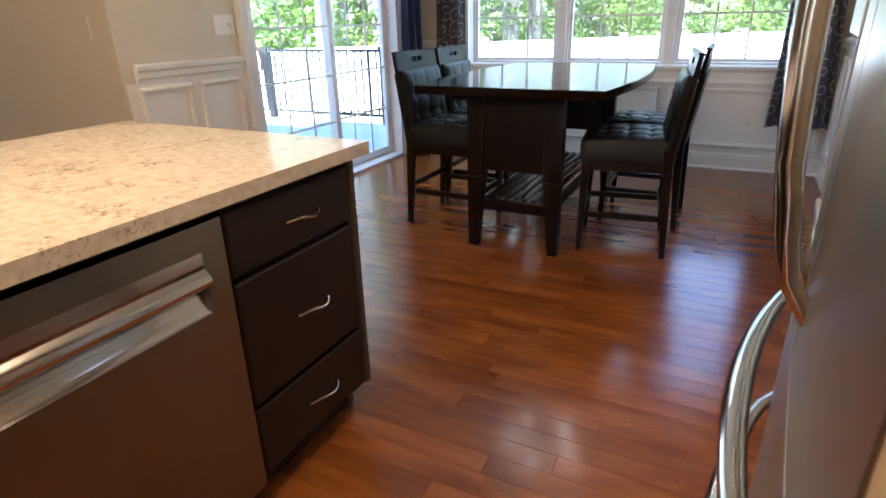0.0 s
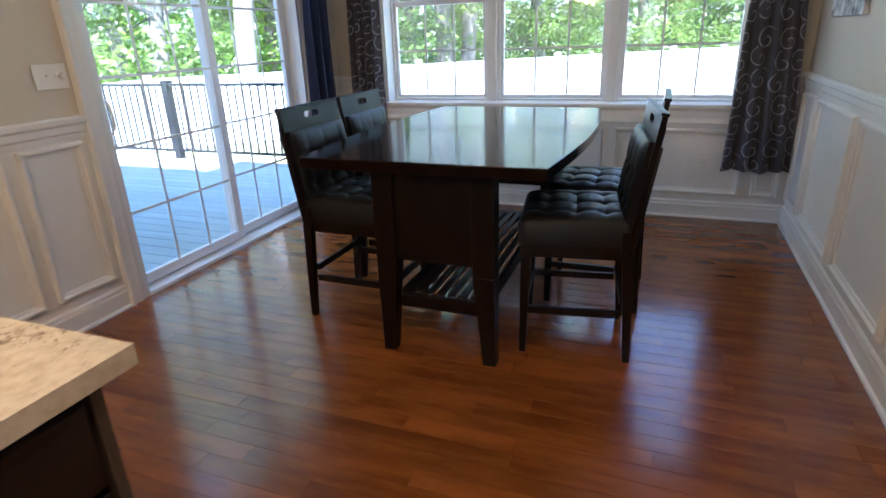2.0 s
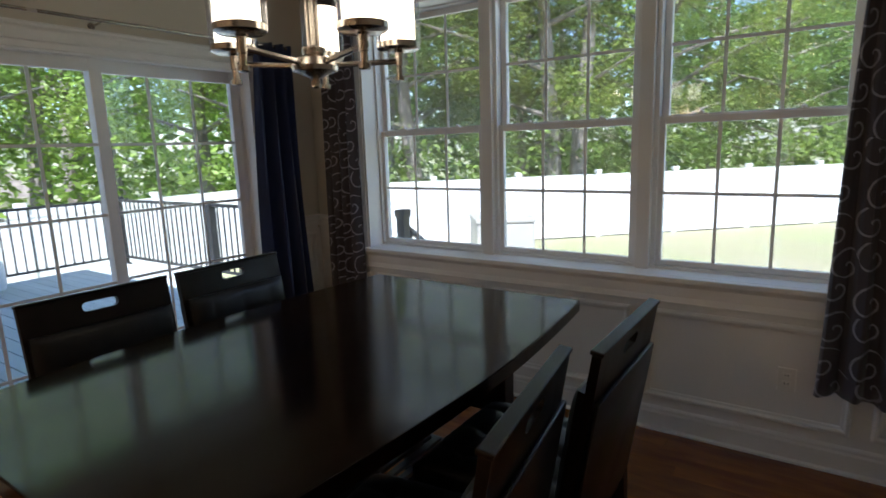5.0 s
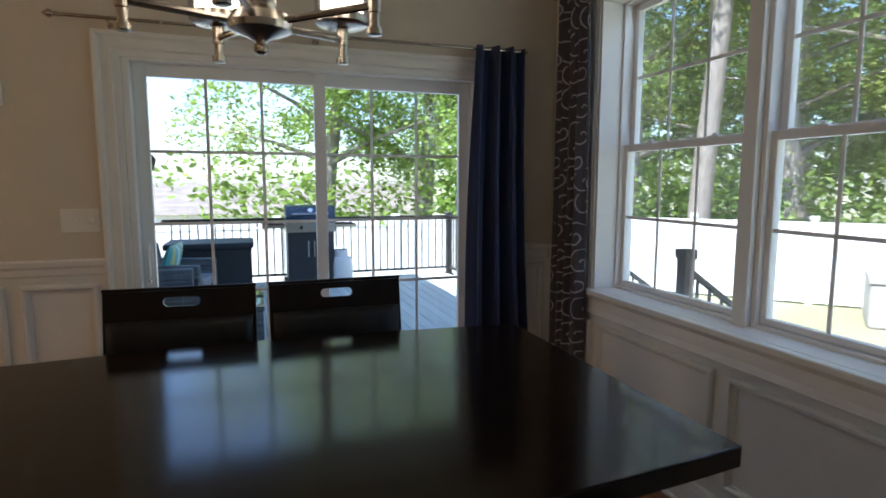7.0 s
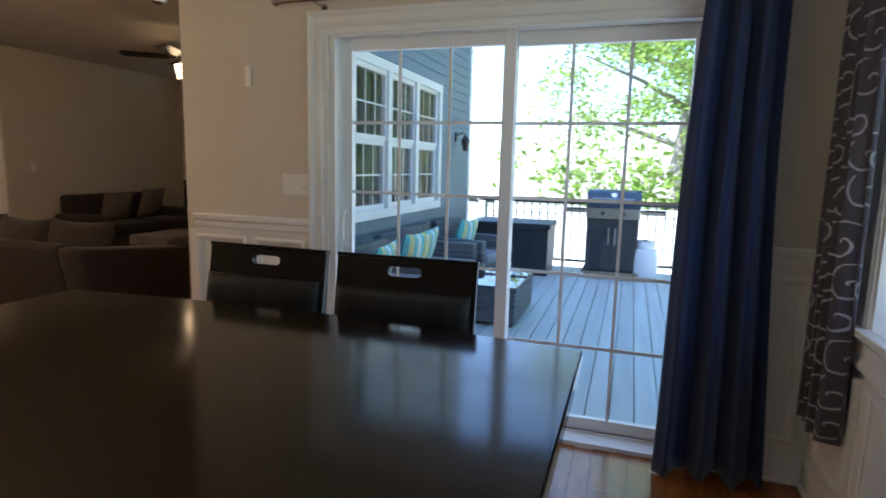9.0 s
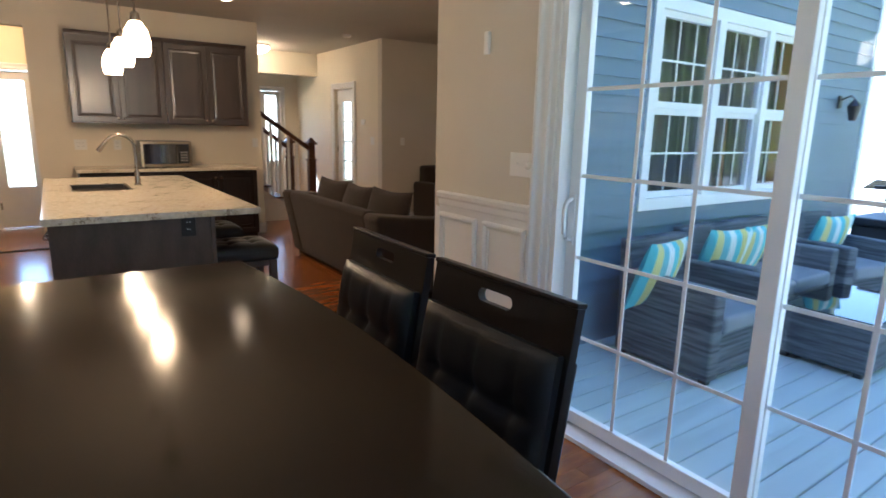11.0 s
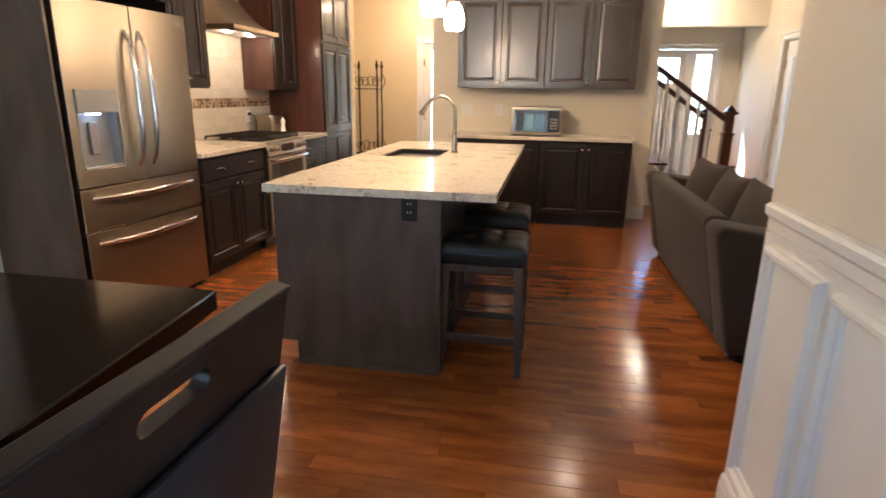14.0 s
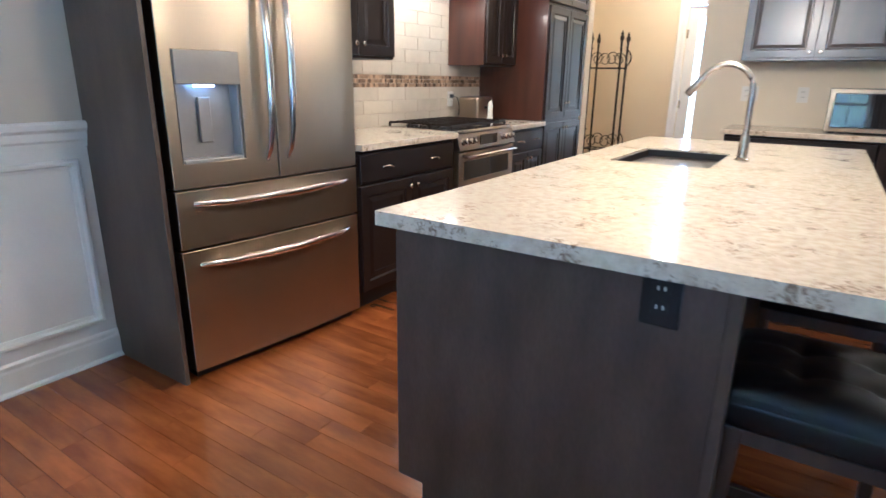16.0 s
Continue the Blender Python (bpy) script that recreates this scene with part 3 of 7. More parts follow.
# ---- dining table ----
TABLE = thing("dining_table", "dark espresso wooden counter-height dining table with bowed sides", "table", m=pose(1.851, -1.760, 0))
_o = [(-0.509, -0.853), (0.509, -0.853)]
_o += [(0.509 + 0.060 * math.sin(math.pi * k / 12), -0.853 + 1.706 * k / 12) for k in range(1, 12)]
_o += [(0.509, 0.853), (-0.509, 0.853)]
_o += [(-0.509 - 0.060 * math.sin(math.pi * k / 12), 0.853 - 1.706 * k / 12) for k in range(1, 12)]
part("tabletop", Mesh().prism(_o, 0.876, 0.921), M_TABLE, TABLE, "glossy dark top", bevel=0.004)
for s in (-1, 1):
    y = s * 0.694
    part("pedestal_panel", Mesh().box(-0.19, 0.22, y - 0.024, y + 0.024, 0.46, 0.876), M_DARK, TABLE, bevel=0.003)
    for xs in (-0.205, 0.235):
        part("leg", Mesh().taper((xs + (0.02 if xs > 0 else -0.02), y, 0), (0.055, 0.055), (xs, y, 0.42), (0.095, 0.075)).taper((xs, y, 0.42), (0.095, 0.075), (xs, y, 0.876), (0.095, 0.075)), M_DARK, TABLE, bevel=0.003)
    part("shelf_rail", Mesh().box(-0.17, 0.20, y - s * 0.03 - 0.016, y - s * 0.03 + 0.016, 0.215, 0.275), M_DARK, TABLE, bevel=0.002)
    part("apron", Mesh().box(-0.40, 0.40, s * 0.60 - 0.012, s * 0.60 + 0.012, 0.823, 0.876), M_DARK, TABLE)
for k in range(7):
    x = -0.145 + k * 0.052
    part("shelf_slat", Mesh().box(x - 0.015, x + 0.015, -0.65, 0.65, 0.276, 0.292), M_DARK, TABLE, bevel=0.002)
for xs in (-0.18, 0.21):
    part("side_rail", Mesh().box(xs - 0.012, xs + 0.012, -0.66, 0.66, 0.215, 0.276), M_DARK, TABLE, bevel=0.002)


# ---- chairs ----
def tufted(sx, sy, z0, crown, nx, ny, tufts, skirt=0.045):
    """A cushion top with buttons pulled in; closed underneath."""
    me = Mesh()

    def top(a, b):
        x, y = (a - 0.5) * sx, (b - 0.5) * sy
        ex, ey = abs(2 * a - 1), abs(2 * b - 1)
        z = crown * (1 - ex ** 6) ** 0.5 * (1 - ey ** 6) ** 0.5
        dip = 0.0
        for tx, ty in tufts:
            d2 = (x - tx) ** 2 + (y - ty) ** 2
            dip += 0.012 * math.exp(-d2 / 0.0010)
        for tx, ty in tufts:
            dip += 0.0026 * math.exp(-((x - tx) ** 2) / 0.00016) + 0.0026 * math.exp(-((y - ty) ** 2) / 0.00016)
        z -= dip * (1 - max(ex, ey) ** 4)
        return (x, y, z0 + z)

    me.sheet(top, nx, ny)
    g = bmesh.ops.extrude_edge_only(me.bm, edges=[e for e in me.bm.edges if e.is_boundary])
    vs = [v for v in g["geom"] if isinstance(v, bmesh.types.BMVert)]
    for v in vs:
        v.co.z = z0 - skirt
    bmesh.ops.contextual_create(me.bm, geom=[e for e in me.bm.edges if e.is_boundary])
    return me


def dining_chair(m, label):
    """Faces +x; the origin is the middle of the seat on the floor."""
    c = thing("dining_chair", label, "chair", "chairs round the dining table", m)
    w, d = 0.47, 0.47
    tu = [(x, y) for x in (-0.12, 0.0, 0.12) for y in (-0.14, 0.0, 0.14)]
    part("seat", tufted(d, w, 0.625, 0.038, 40, 40, tu, 0.095), M_LEATHER, c, "black tufted leather seat", smooth=True)
    part("seat_frame", Mesh().box(-0.225, 0.225, -w / 2 + 0.01, w / 2 - 0.01, 0.470, 0.529), M_DARK, c, bevel=0.003)
    lean = 0.075
    # back: a leaning slab, wooden outside and padded inside
    mb = pose(-0.215, 0, 0.60, 0, -math.degrees(math.atan2(lean, 0.46)), 0)
    bm = Mesh()
    # two halves of the back, cut out round the hand slot and welded together
    swap = mb @ Matrix(((0, 0, 1, 0), (1, 0, 0, 0), (0, 1, 0, 0), (0, 0, 0, 1)))
    for s in (-1, 1):
        arc = [(s * (0.044 + 0.0160 * math.cos(a)), 0.4260 + 0.0160 * math.sin(a)) for a in [(90 - 18 * k) * math.pi / 180 for k in range(11)]]
        bm.prism([(0, -0.10), (s * 0.245, -0.10), (s * 0.245, 0.466), (0, 0.466), (0, 0.442)] + arc + [(0, 0.410)], -0.022, 0.0, swap)
    bmesh.ops.remove_doubles(bm.bm, verts=bm.bm.verts, dist=0.0003)
    part("back_panel", bm, M_DARK, c, "dark wooden back with a hand slot")
    part("back_cover", Mesh().box(-0.036, -0.0225, -0.243, 0.243, -0.095, 0.352, mb), M_LEATHER, c, "black leather back cover", bevel=0.007, smooth=True)
    part("top_rail", Mesh().box(-0.026, 0.006, -0.247, 0.247, 0.4665, 0.478, mb), M_DARK, c, bevel=0.003)
    pad = tufted(0.36, 0.465, 0.0, 0.026, 30, 34, [(x, y) for x in (-0.09, 0.03) for y in (-0.14, 0.0, 0.14)], 0.019)
    pad.bm.transform(mb @ Matrix.Translation((0.020, 0, 0.185)) @ Matrix(((0, 0, 1, 0), (0, 1, 0, 0), (1, 0, 0, 0), (0, 0, 0, 1))))
    part("backrest", pad, M_LEATHER, c, "black tufted leather back cushion", smooth=True)
    for s in (-1, 1):
        part("rear_leg", Mesh().taper((-0.240, s * 0.226, 0), (0.030, 0.030), (-0.210, s * 0.222, 0.60), (0.052, 0.040)), M_DARK, c, bevel=0.002)
        part("front_leg", Mesh().taper((0.212, s * 0.205, 0), (0.028, 0.028), (0.200, s * 0.205, 0.54), (0.046, 0.044)), M_DARK, c, bevel=0.002)
        part("stretcher", Mesh().box(-0.20, 0.20, s * 0.21 - 0.011, s * 0.21 + 0.011, 0.20, 0.232), M_DARK, c, bevel=0.002)
    part("footrest", Mesh().box(0.196, 0.218, -0.20, 0.20, 0.20, 0.236), M_DARK, c, bevel=0.002)
    part("rear_stretcher", Mesh().box(-0.216, -0.198, -0.20, 0.20, 0.25, 0.282), M_DARK, c, bevel=0.002)
    return c


ch = dining_chair(pose(1.332, -2.052, 0, 0, 0, -1.5), "black tufted leather dining chair with dark wooden back")
copy_thing(ch, pose(1.333, -1.503, 0, 0, 0, 1.2))
copy_thing(ch, pose(2.393, -2.070, 0, 0, 0, 188))
copy_thing(ch, pose(2.430, -1.545, 0, 0, 0, 180))

# ---- chandelier ----
M_FROST = glow_material("frosted_lamp_glass", (1.0, 0.80, 0.55), 2.2)
CH = thing("chandelier", "brushed nickel chandelier with five lit glass cylinder shades", "chandelier", m=pose(1.904, -1.773, 1.77))
part("hub", Mesh().lathe([(0.006, -0.075), (0.014, -0.070), (0.014, -0.058), (0.009, -0.050), (0.03, -0.040), (0.062, -0.028), (0.066, -0.015), (0.058, 0.004), (0.030, 0.016), (0.034, 0.022), (0.034, 0.034), (0.020, 0.040)], (0, 0, 0), 28), M_NICKEL, CH, smooth=True)
for k in range(4):
    a = math.pi / 4 + k * math.pi / 2
    part("rod", Mesh().cyl((0.012 * math.cos(a), 0.012 * math.sin(a), 0.03), (0.012 * math.cos(a), 0.012 * math.sin(a), 0.89), 0.006, seg=10), M_NICKEL, CH, smooth=True)
part("canopy", Mesh().lathe([(0.065, 0.909), (0.065, 0.896), (0.03, 0.876), (0.012, 0.866)], (0, 0, 0), 24), M_NICKEL, CH, smooth=True)
M_CLEAR = glass_material("clear_shade_glass", (0.97, 0.97, 0.97), 0.02)
for k in range(5):
    a = radians(57.2 + 72 * k)
    cx, cy = 0.25 * math.cos(a), 0.25 * math.sin(a)
    part("arm", Mesh().tube([(0.05 * math.cos(a), 0.05 * math.sin(a), -0.010), (0.15 * math.cos(a), 0.15 * math.sin(a), -0.002), (cx, cy, 0.006)], 0.008, 8), M_NICKEL, CH, smooth=True)
    part("socket_post", Mesh().lathe([(0.011, -0.052), (0.016, -0.050), (0.016, -0.038), (0.010, -0.036), (0.010, -0.010), (0.013, -0.008), (0.013, 0.030), (0.022, 0.036)], (cx, cy, 0), 16), M_NICKEL, CH, smooth=True)
    part("base_dish", Mesh().lathe([(0.020, 0.034), (0.055, 0.036), (0.064, 0.042), (0.064, 0.058), (0.055, 0.060)], (cx, cy, 0), 28), M_NICKEL, CH, smooth=True)
    sh = part("shade", Mesh().lathe([(0.050, 0.060), (0.050, 0.195), (0.047, 0.195), (0.047, 0.062)], (cx, cy, 0), 28, cap=False), M_FROST, CH, "frosted white inner glass", smooth=True)
    ou = part("outer_glass", Mesh().lathe([(0.0655, 0.060), (0.0655, 0.225), (0.0635, 0.225), (0.0635, 0.060)], (cx, cy, 0), 28, cap=False), M_CLEAR, CH, "clear outer glass cylinder", smooth=True)
    ou.visible_shadow = False
    bulb = part("bulb", Mesh().lathe([(0.012, 0.062), (0.014, 0.085), (0.026, 0.115), (0.028, 0.135), (0.020, 0.155), (0.004, 0.162)], (cx, cy, 0), 14), M_FROST, CH, smooth=True)


# ---- curtains ----
def curtain_material(name, base, line, scale):
    """Cloth with a woven scroll pattern of thin light curls."""
    m = material(name, base, 0.7, var=0.12, scale=5, fine=300, bump=0.2, sheen=0.2)
    nt = m.node_tree
    b = nt.nodes["Principled BSDF"]
    L = nt.links.new
    src = b.inputs["Base Color"].links[0].from_socket
    uv = nt.nodes.new("ShaderNodeUVMap")
    vo = nt.nodes.new("ShaderNodeVectorMath")
    vo.operation = "MULTIPLY"
    vo.inputs[1].default_value = (scale, scale, 1)
    L(uv.outputs[0], vo.inputs[0])
    # spiral lines in a staggered lattice of cells
    v2 = nt.nodes.new("ShaderNodeTexVoronoi")
    v2.voronoi_dimensions, v2.feature = "2D", "F1"
    v2.inputs["Scale"].default_value, v2.inputs["Randomness"].default_value = 1.0, 0.5
    L(vo.outputs[0], v2.inputs["Vector"])
    sub = nt.nodes.new("ShaderNodeVectorMath")
    sub.operation = "SUBTRACT"
    L(vo.outputs[0], sub.inputs[0])
    L(v2.outputs["Position"], sub.inputs[1])
    sep = nt.nodes.new("ShaderNodeSeparateXYZ")
    L(sub.outputs[0], sep.inputs[0])
    at = nt.nodes.new("ShaderNodeMath")
    at.operation = "ARCTAN2"
    L(sep.outputs[1], at.inputs[0])
    L(sep.outputs[0], at.inputs[1])
    dv = nt.nodes.new("ShaderNodeMath")
    dv.operation = "MULTIPLY"
    dv.inputs[1].default_value = 1 / (2 * math.pi)
    L(at.outputs[0], dv.inputs[0])
    rs = nt.nodes.new("ShaderNodeMath")
    rs.operation = "MULTIPLY_ADD"
    rs.inputs[1].default_value = 2.3
    L(v2.outputs["Distance"], rs.inputs[0])
    L(dv.outputs[0], rs.inputs[2])
    fr = nt.nodes.new("ShaderNodeMath")
    fr.operation = "FRACT"
    L(rs.outputs[0], fr.inputs[0])
    lo = nt.nodes.new("ShaderNodeMath")
    lo.operation = "COMPARE"
    lo.inputs[1].default_value, lo.inputs[2].default_value = 0.5, 0.072
    L(fr.outputs[0], lo.inputs[0])
    near = nt.nodes.new("ShaderNodeMath")
    near.operation = "LESS_THAN"
    near.inputs[1].default_value = 0.58
    L(v2.outputs["Distance"], near.inputs[0])
    mu = nt.nodes.new("ShaderNodeMath")
    mu.operation = "MULTIPLY"
    L(lo.outputs[0], mu.inputs[0])
    L(near.outputs[0], mu.inputs[1])
    mx = nt.nodes.new("ShaderNodeMix")
    mx.data_type = "RGBA"
    L(mu.outputs[0], mx.inputs["Factor"])
    L(src, mx.inputs["A"])
    mx.inputs["B"].default_value = (*line, 1)
    L(mx.outputs["Result"], b.inputs["Base Color"])
    return m


def curtain(name, label, mat, m, width, z0, z1, folds, depth, seed, flare=1.0):
    """Gathered cloth hanging along u from z1 to z0, with a real thickness."""
    rng = random.Random(seed)
    ph = [rng.uniform(0, 6.28) for _ in range(4)]
    me = Mesh()
    nu, nv = folds * 10, 26

    def f(a, b):
        w = width * (1 + (flare - 1) * (1 - b))
        u = (a - 0.5) * w + 0.010 * math.sin(5 * b + ph[0])
        s = math.sin(2 * math.pi * folds * a + 0.7 * math.sin(3 * b + ph[1]) + 0.5 * math.sin(2 * math.pi * a + ph[2]))
        n = depth * (0.55 + 0.45 * (1 - b) + 0.12 * math.sin(7 * a + ph[3])) * (s + 0.25 * math.sin(2 * math.pi * folds * 2.3 * a + ph[2]))
        return m @ Vector((u, z0 + (z1 - z0) * b + (0.008 * math.sin(9 * a + ph[1]) if b == 0 else 0), n))

    me.sheet(f, nu, nv)
    uvl = me.bm.loops.layers.uv.new("UVMap")
    flat = width * 1.9
    me.bm.verts.index_update()
    for fc in me.bm.faces:
        for lp in fc.loops:
            i = lp.vert.index
            lp[uvl].uv = (flat * (i // (nv + 1)) / nu, (z1 - z0) * (i % (nv + 1)) / nv)
    ob = solo(name, me, mat, label, "curtain", smooth=True)
    so = ob.modifiers.new("thickness", "SOLIDIFY")
    so.thickness = 0.004
    return ob


M_SCROLL = curtain_material("grey_scroll_curtain", (0.062, 0.056, 0.070), (0.36, 0.35, 0.40), 7.0)
curtain("curtain", "navy blue cloth curtain hanging beside the patio door", M_BLUECURT, FW @ Matrix.Translation((-0.43, 0, 0.115)), 0.30, 0.01, 2.20, 3, 0.062, 3, 1.5)
curtain("curtain", "grey curtain with silver scroll pattern beside the triple window", M_SCROLL, FN @ Matrix.Translation((0.34, 0, 0.085)), 0.27, 0.40, 2.50, 4, 0.034, 5, 1.15)
curtain("curtain", "grey curtain with silver scroll pattern near the room corner", M_SCROLL, FN @ Matrix.Translation((3.345, 0, 0.085)), 0.24, 0.385, 2.50, 4, 0.036, 8, 1.8)


def curtain_rod(p0, p1, wall_dir, label):
    p0, p1 = Vector(p0), Vector(p1)
    d = (p1 - p0).normalized()
    t = thing("curtain_rod", label, "curtain rod")
    part("rod", Mesh().cyl(p0, p1, 0.009, seg=12), M_NICKEL, t, smooth=True)
    for p, s in ((p0, -1), (p1, 1)):
        part("finial", Mesh().lathe([(0.010, 0), (0.014, 0.006), (0.008, 0.012), (0.016, 0.024), (0.020, 0.036), (0.012, 0.050), (0.003, 0.062)], p, 14, s * d), M_NICKEL, t, smooth=True)
    for f in (0.085, 0.5, 0.93):
        q = p0.lerp(p1, f)
        part("bracket", Mesh().tube([q + Vector((0, 0, -0.010)), q + Vector(wall_dir) * 0.05 + Vector((0, 0, -0.014)), q + Vector(wall_dir) * 0.096 + Vector((0, 0, -0.014))], 0.005, 8)
             .lathe([(0.018, 0), (0.018, 0.004)], q + Vector(wall_dir) * 0.094 + Vector((0, 0, -0.014)), 14, wall_dir), M_NICKEL, t, smooth=True)


curtain_rod((0.10, -2.60, 2.185), (0.10, -0.30, 2.185), (-1, 0, 0), "bronze metal curtain rod with finials above the patio door")
curtain_rod((0.16, -0.085, 2.505), (3.54, -0.085, 2.505), (0, 1, 0), "bronze metal curtain rod above the triple window")

# picture on the long wall
M_ART = material("black_white_print", (0.7, 0.7, 0.7), 0.5, var=0.1, scale=14, fine=40, color2=(0.02, 0.02, 0.02), bump=0.0)
pic = thing("wall_picture", "black and white canvas print on the beige wall", "picture", m=FE @ Matrix.Translation((0.42, 1.39, 0)))
part("canvas", Mesh().box(0, 0.62, 0, 0.62, 0.002, 0.028), M_ART, pic, bevel=0.003)

# ---- kitchen ----
def stone_material(name, base, warm, dark):
    m = material(name, base, 0.14, var=0.12, scale=38, fine=150, color2=warm, bump=0.0, rvar=0.04)
    nt = m.node_tree
    b = nt.nodes["Principled BSDF"]
    src = b.inputs["Base Color"].links[0].from_socket
    co = nt.nodes.new("ShaderNodeTexCoord")
    n = nt.nodes.new("ShaderNodeTexNoise")
    n.inputs["Scale"].default_value, n.inputs["Detail"].default_value, n.inputs["Distortion"].default_value = 70, 7, 1.2
    n2 = nt.nodes.new("ShaderNodeTexNoise")
    n2.inputs["Scale"].default_value = 9
    nt.links.new(co.outputs["Object"], n.inputs["Vector"])
    nt.links.new(co.outputs["Object"], n2.inputs["Vector"])
    add = nt.nodes.new("ShaderNodeMath")
    add.operation = "MULTIPLY_ADD"
    add.inputs[1].default_value = 0.75
    nt.links.new(n2.outputs["Fac"], add.inputs[0])
    nt.links.new(n.outputs["Fac"], add.inputs[2])
    r = nt.nodes.new("ShaderNodeMapRange")
    r.inputs["From Min"].default_value, r.inputs["From Max"].default_value = 0.97, 1.14
    nt.links.new(add.outputs[0], r.inputs["Value"])
    mx = nt.nodes.new("ShaderNodeMix")
    mx.data_type = "RGBA"
    nt.links.new(r.outputs[0], mx.inputs["Factor"])
    nt.links.new(src, mx.inputs["A"])
    mx.inputs["B"].default_value = (*dark, 1)
    nt.links.new(mx.outputs["Result"], b.inputs["Base Color"])
    return m


M_STONE = stone_material("cream_quartz", (0.66, 0.60, 0.50), (0.53, 0.455, 0.35), (0.23, 0.17, 0.12))
XC = 2.995
FC = plane((XC, 0, 0), (0, -1, 0), (0, 0, 1))          # east run, doors face west; u = -y
FS = plane((0, -7.545, 0), (-1, 0, 0), (0, 0, 1))      # south run, doors face north; u = -x
FI = plane((1.882, 0, 0), (0, 1, 0), (0, 0, 1))        # island, drawers face east; u = y


def pull(m, u, v, w=0.10):
    """A gently bowed bar pull with flared ends."""
    pts = [m @ Vector((u - w / 2 + w * k / 10, v + 0.006 * math.sin(2 * math.pi * k / 10), 0.004 + 0.024 * math.sin(math.pi * k / 10) ** 0.6)) for k in range(11)]
    return Mesh().tube(pts, [0.006 if k in (0, 10) else 0.0042 for k in range(11)], 8)


def knob(m, u, v):
    a, b = m @ Vector((u, v, 0)), m @ Vector((u, v, 1))
    return Mesh().lathe([(0.006, 0), (0.005, 0.010), (0.013, 0.016), (0.014, 0.022), (0.009, 0.027)], a, 14, b - a)


def cab_front(parent, name, m, u0, u1, v0, v1, mat, slab=False):
    """A door or drawer front, proud of the frame, with a recessed panel."""
    mm = m @ Matrix.Translation((0, 0, 0.001))
    if slab:
        me = Mesh().ring(mm, u0, u1, v0, v1, [(0, 0), (0, 0.014), (0.005, 0.019), (0.012, 0.019), (0.012, 0)])
        me.box(u0 + 0.012, u1 - 0.012, v0 + 0.012, v1 - 0.012, 0, 0.0185, mm)
    else:
        me = Mesh().ring(mm, u0, u1, v0, v1, [(0, 0), (0, 0.017), (0.003, 0.020), (0.052, 0.020), (0.060, 0.011), (0.060, 0)])
        me.box(u0 + 0.060, u1 - 0.060, v0 + 0.060, v1 - 0.060, 0, 0.0105, mm)
        me.ring(mm, u0 + 0.066, u1 - 0.066, v0 + 0.066, v1 - 0.066, [(0, 0.0105), (0.022, 0.016), (0.030, 0.016), (0.030, 0.0105)])
    return part(name, me, mat, parent)


def cabinet(name, label, m, u0, u1, v0, v1, depth, fronts, mat=M_CAB, toe=0.0, group="kitchen cabinets", crown=0.0):
    """fronts: (kind, u0, u1, v0, v1, hardware) with hardware None, 'pull' or ('knob', u, v)."""
    t = thing(name, label, "cabinet", group)
    part("body", Mesh().box(u0, u1, v0 + toe, v1, -depth, 0, m), mat, t, bevel=0.0)
    if toe:
        part("toe_kick", Mesh().box(u0, u1, v0, v0 + toe, -depth, -0.07, m), M_BLACK, t)
    if crown:
        part("crown_moulding", Mesh().strip(m, u0, u1, [(v1, -depth), (v1, 0.022), (v1 + 0.012, 0.026), (v1 + crown, 0.045), (v1 + crown + 0.008, 0.045), (v1 + crown + 0.008, -depth)]), mat, t)
    for kind, a, b, c, d, hw in fronts:
        f = cab_front(t, kind, m, a, b, c, d, mat, slab=(kind == "drawer_front"))
        fm = m @ Matrix.Translation((0, 0, 0.020))
        if hw == "pull":
            part("handle", pull(fm, (a + b) / 2, (c + d) / 2), M_NICKEL, f, "curved nickel pull", smooth=True)
        elif hw == "pulls":
            for q in (0.25, 0.75):
                part("handle", pull(fm, a + (b - a) * q, (c + d) / 2, 0.085), M_NICKEL, f, "curved nickel pull", smooth=True)
        elif hw:
            part("knob", knob(fm, hw[1], hw[2]), M_NICKEL, f, "small nickel knob", smooth=True)
    return t


def two_doors(u0, u1, v0, v1, kv, g=0.003):
    c = (u0 + u1) / 2
    return [("cabinet_door", u0 + g, c - g / 2, v0, v1, ("knob", c - 0.032, kv)), ("cabinet_door", c + g / 2, u1 - g, v0, v1, ("knob", c + 0.032, kv))]


# east run: base cabinets, range gap, base, pantry
cabinet("base_cabinet", "dark espresso base cabinet between fridge and range", FC, 5.055, 5.945, 0, 0.884, 0.59,
        [("drawer_front", 5.062, 5.938, 0.715, 0.865, "pulls")] + two_doors(5.059, 5.941, 0.125, 0.70, 0.655), toe=0.11)
cabinet("base_cabinet", "dark espresso base cabinet between range and pantry", FC, 6.735, 7.295, 0, 0.884, 0.59,
        [("drawer_front", 6.742, 7.288, 0.715, 0.865, "pulls")] + two_doors(6.739, 7.291, 0.125, 0.70, 0.655), toe=0.11)
pantry = cabinet("pantry_cabinet", "tall dark pantry cabinet reaching near the ceiling", FC, 7.30, 8.115, 0, 2.40, 0.59,
                 two_doors(7.304, 8.111, 0.125, 0.90, 0.85) + two_doors(7.304, 8.111, 0.93, 1.80, 1.06) + two_doors(7.304, 8.111, 1.83, 2.37, 1.89), toe=0.11, crown=0.05)
part("side_panel", Mesh().box(XC - 0.002, 3.598, -7.299, -7.290, 0.925, 2.40), M_CABRED, pantry)
FU = plane((3.27, 0, 0), (0, -1, 0), (0, 0, 1))
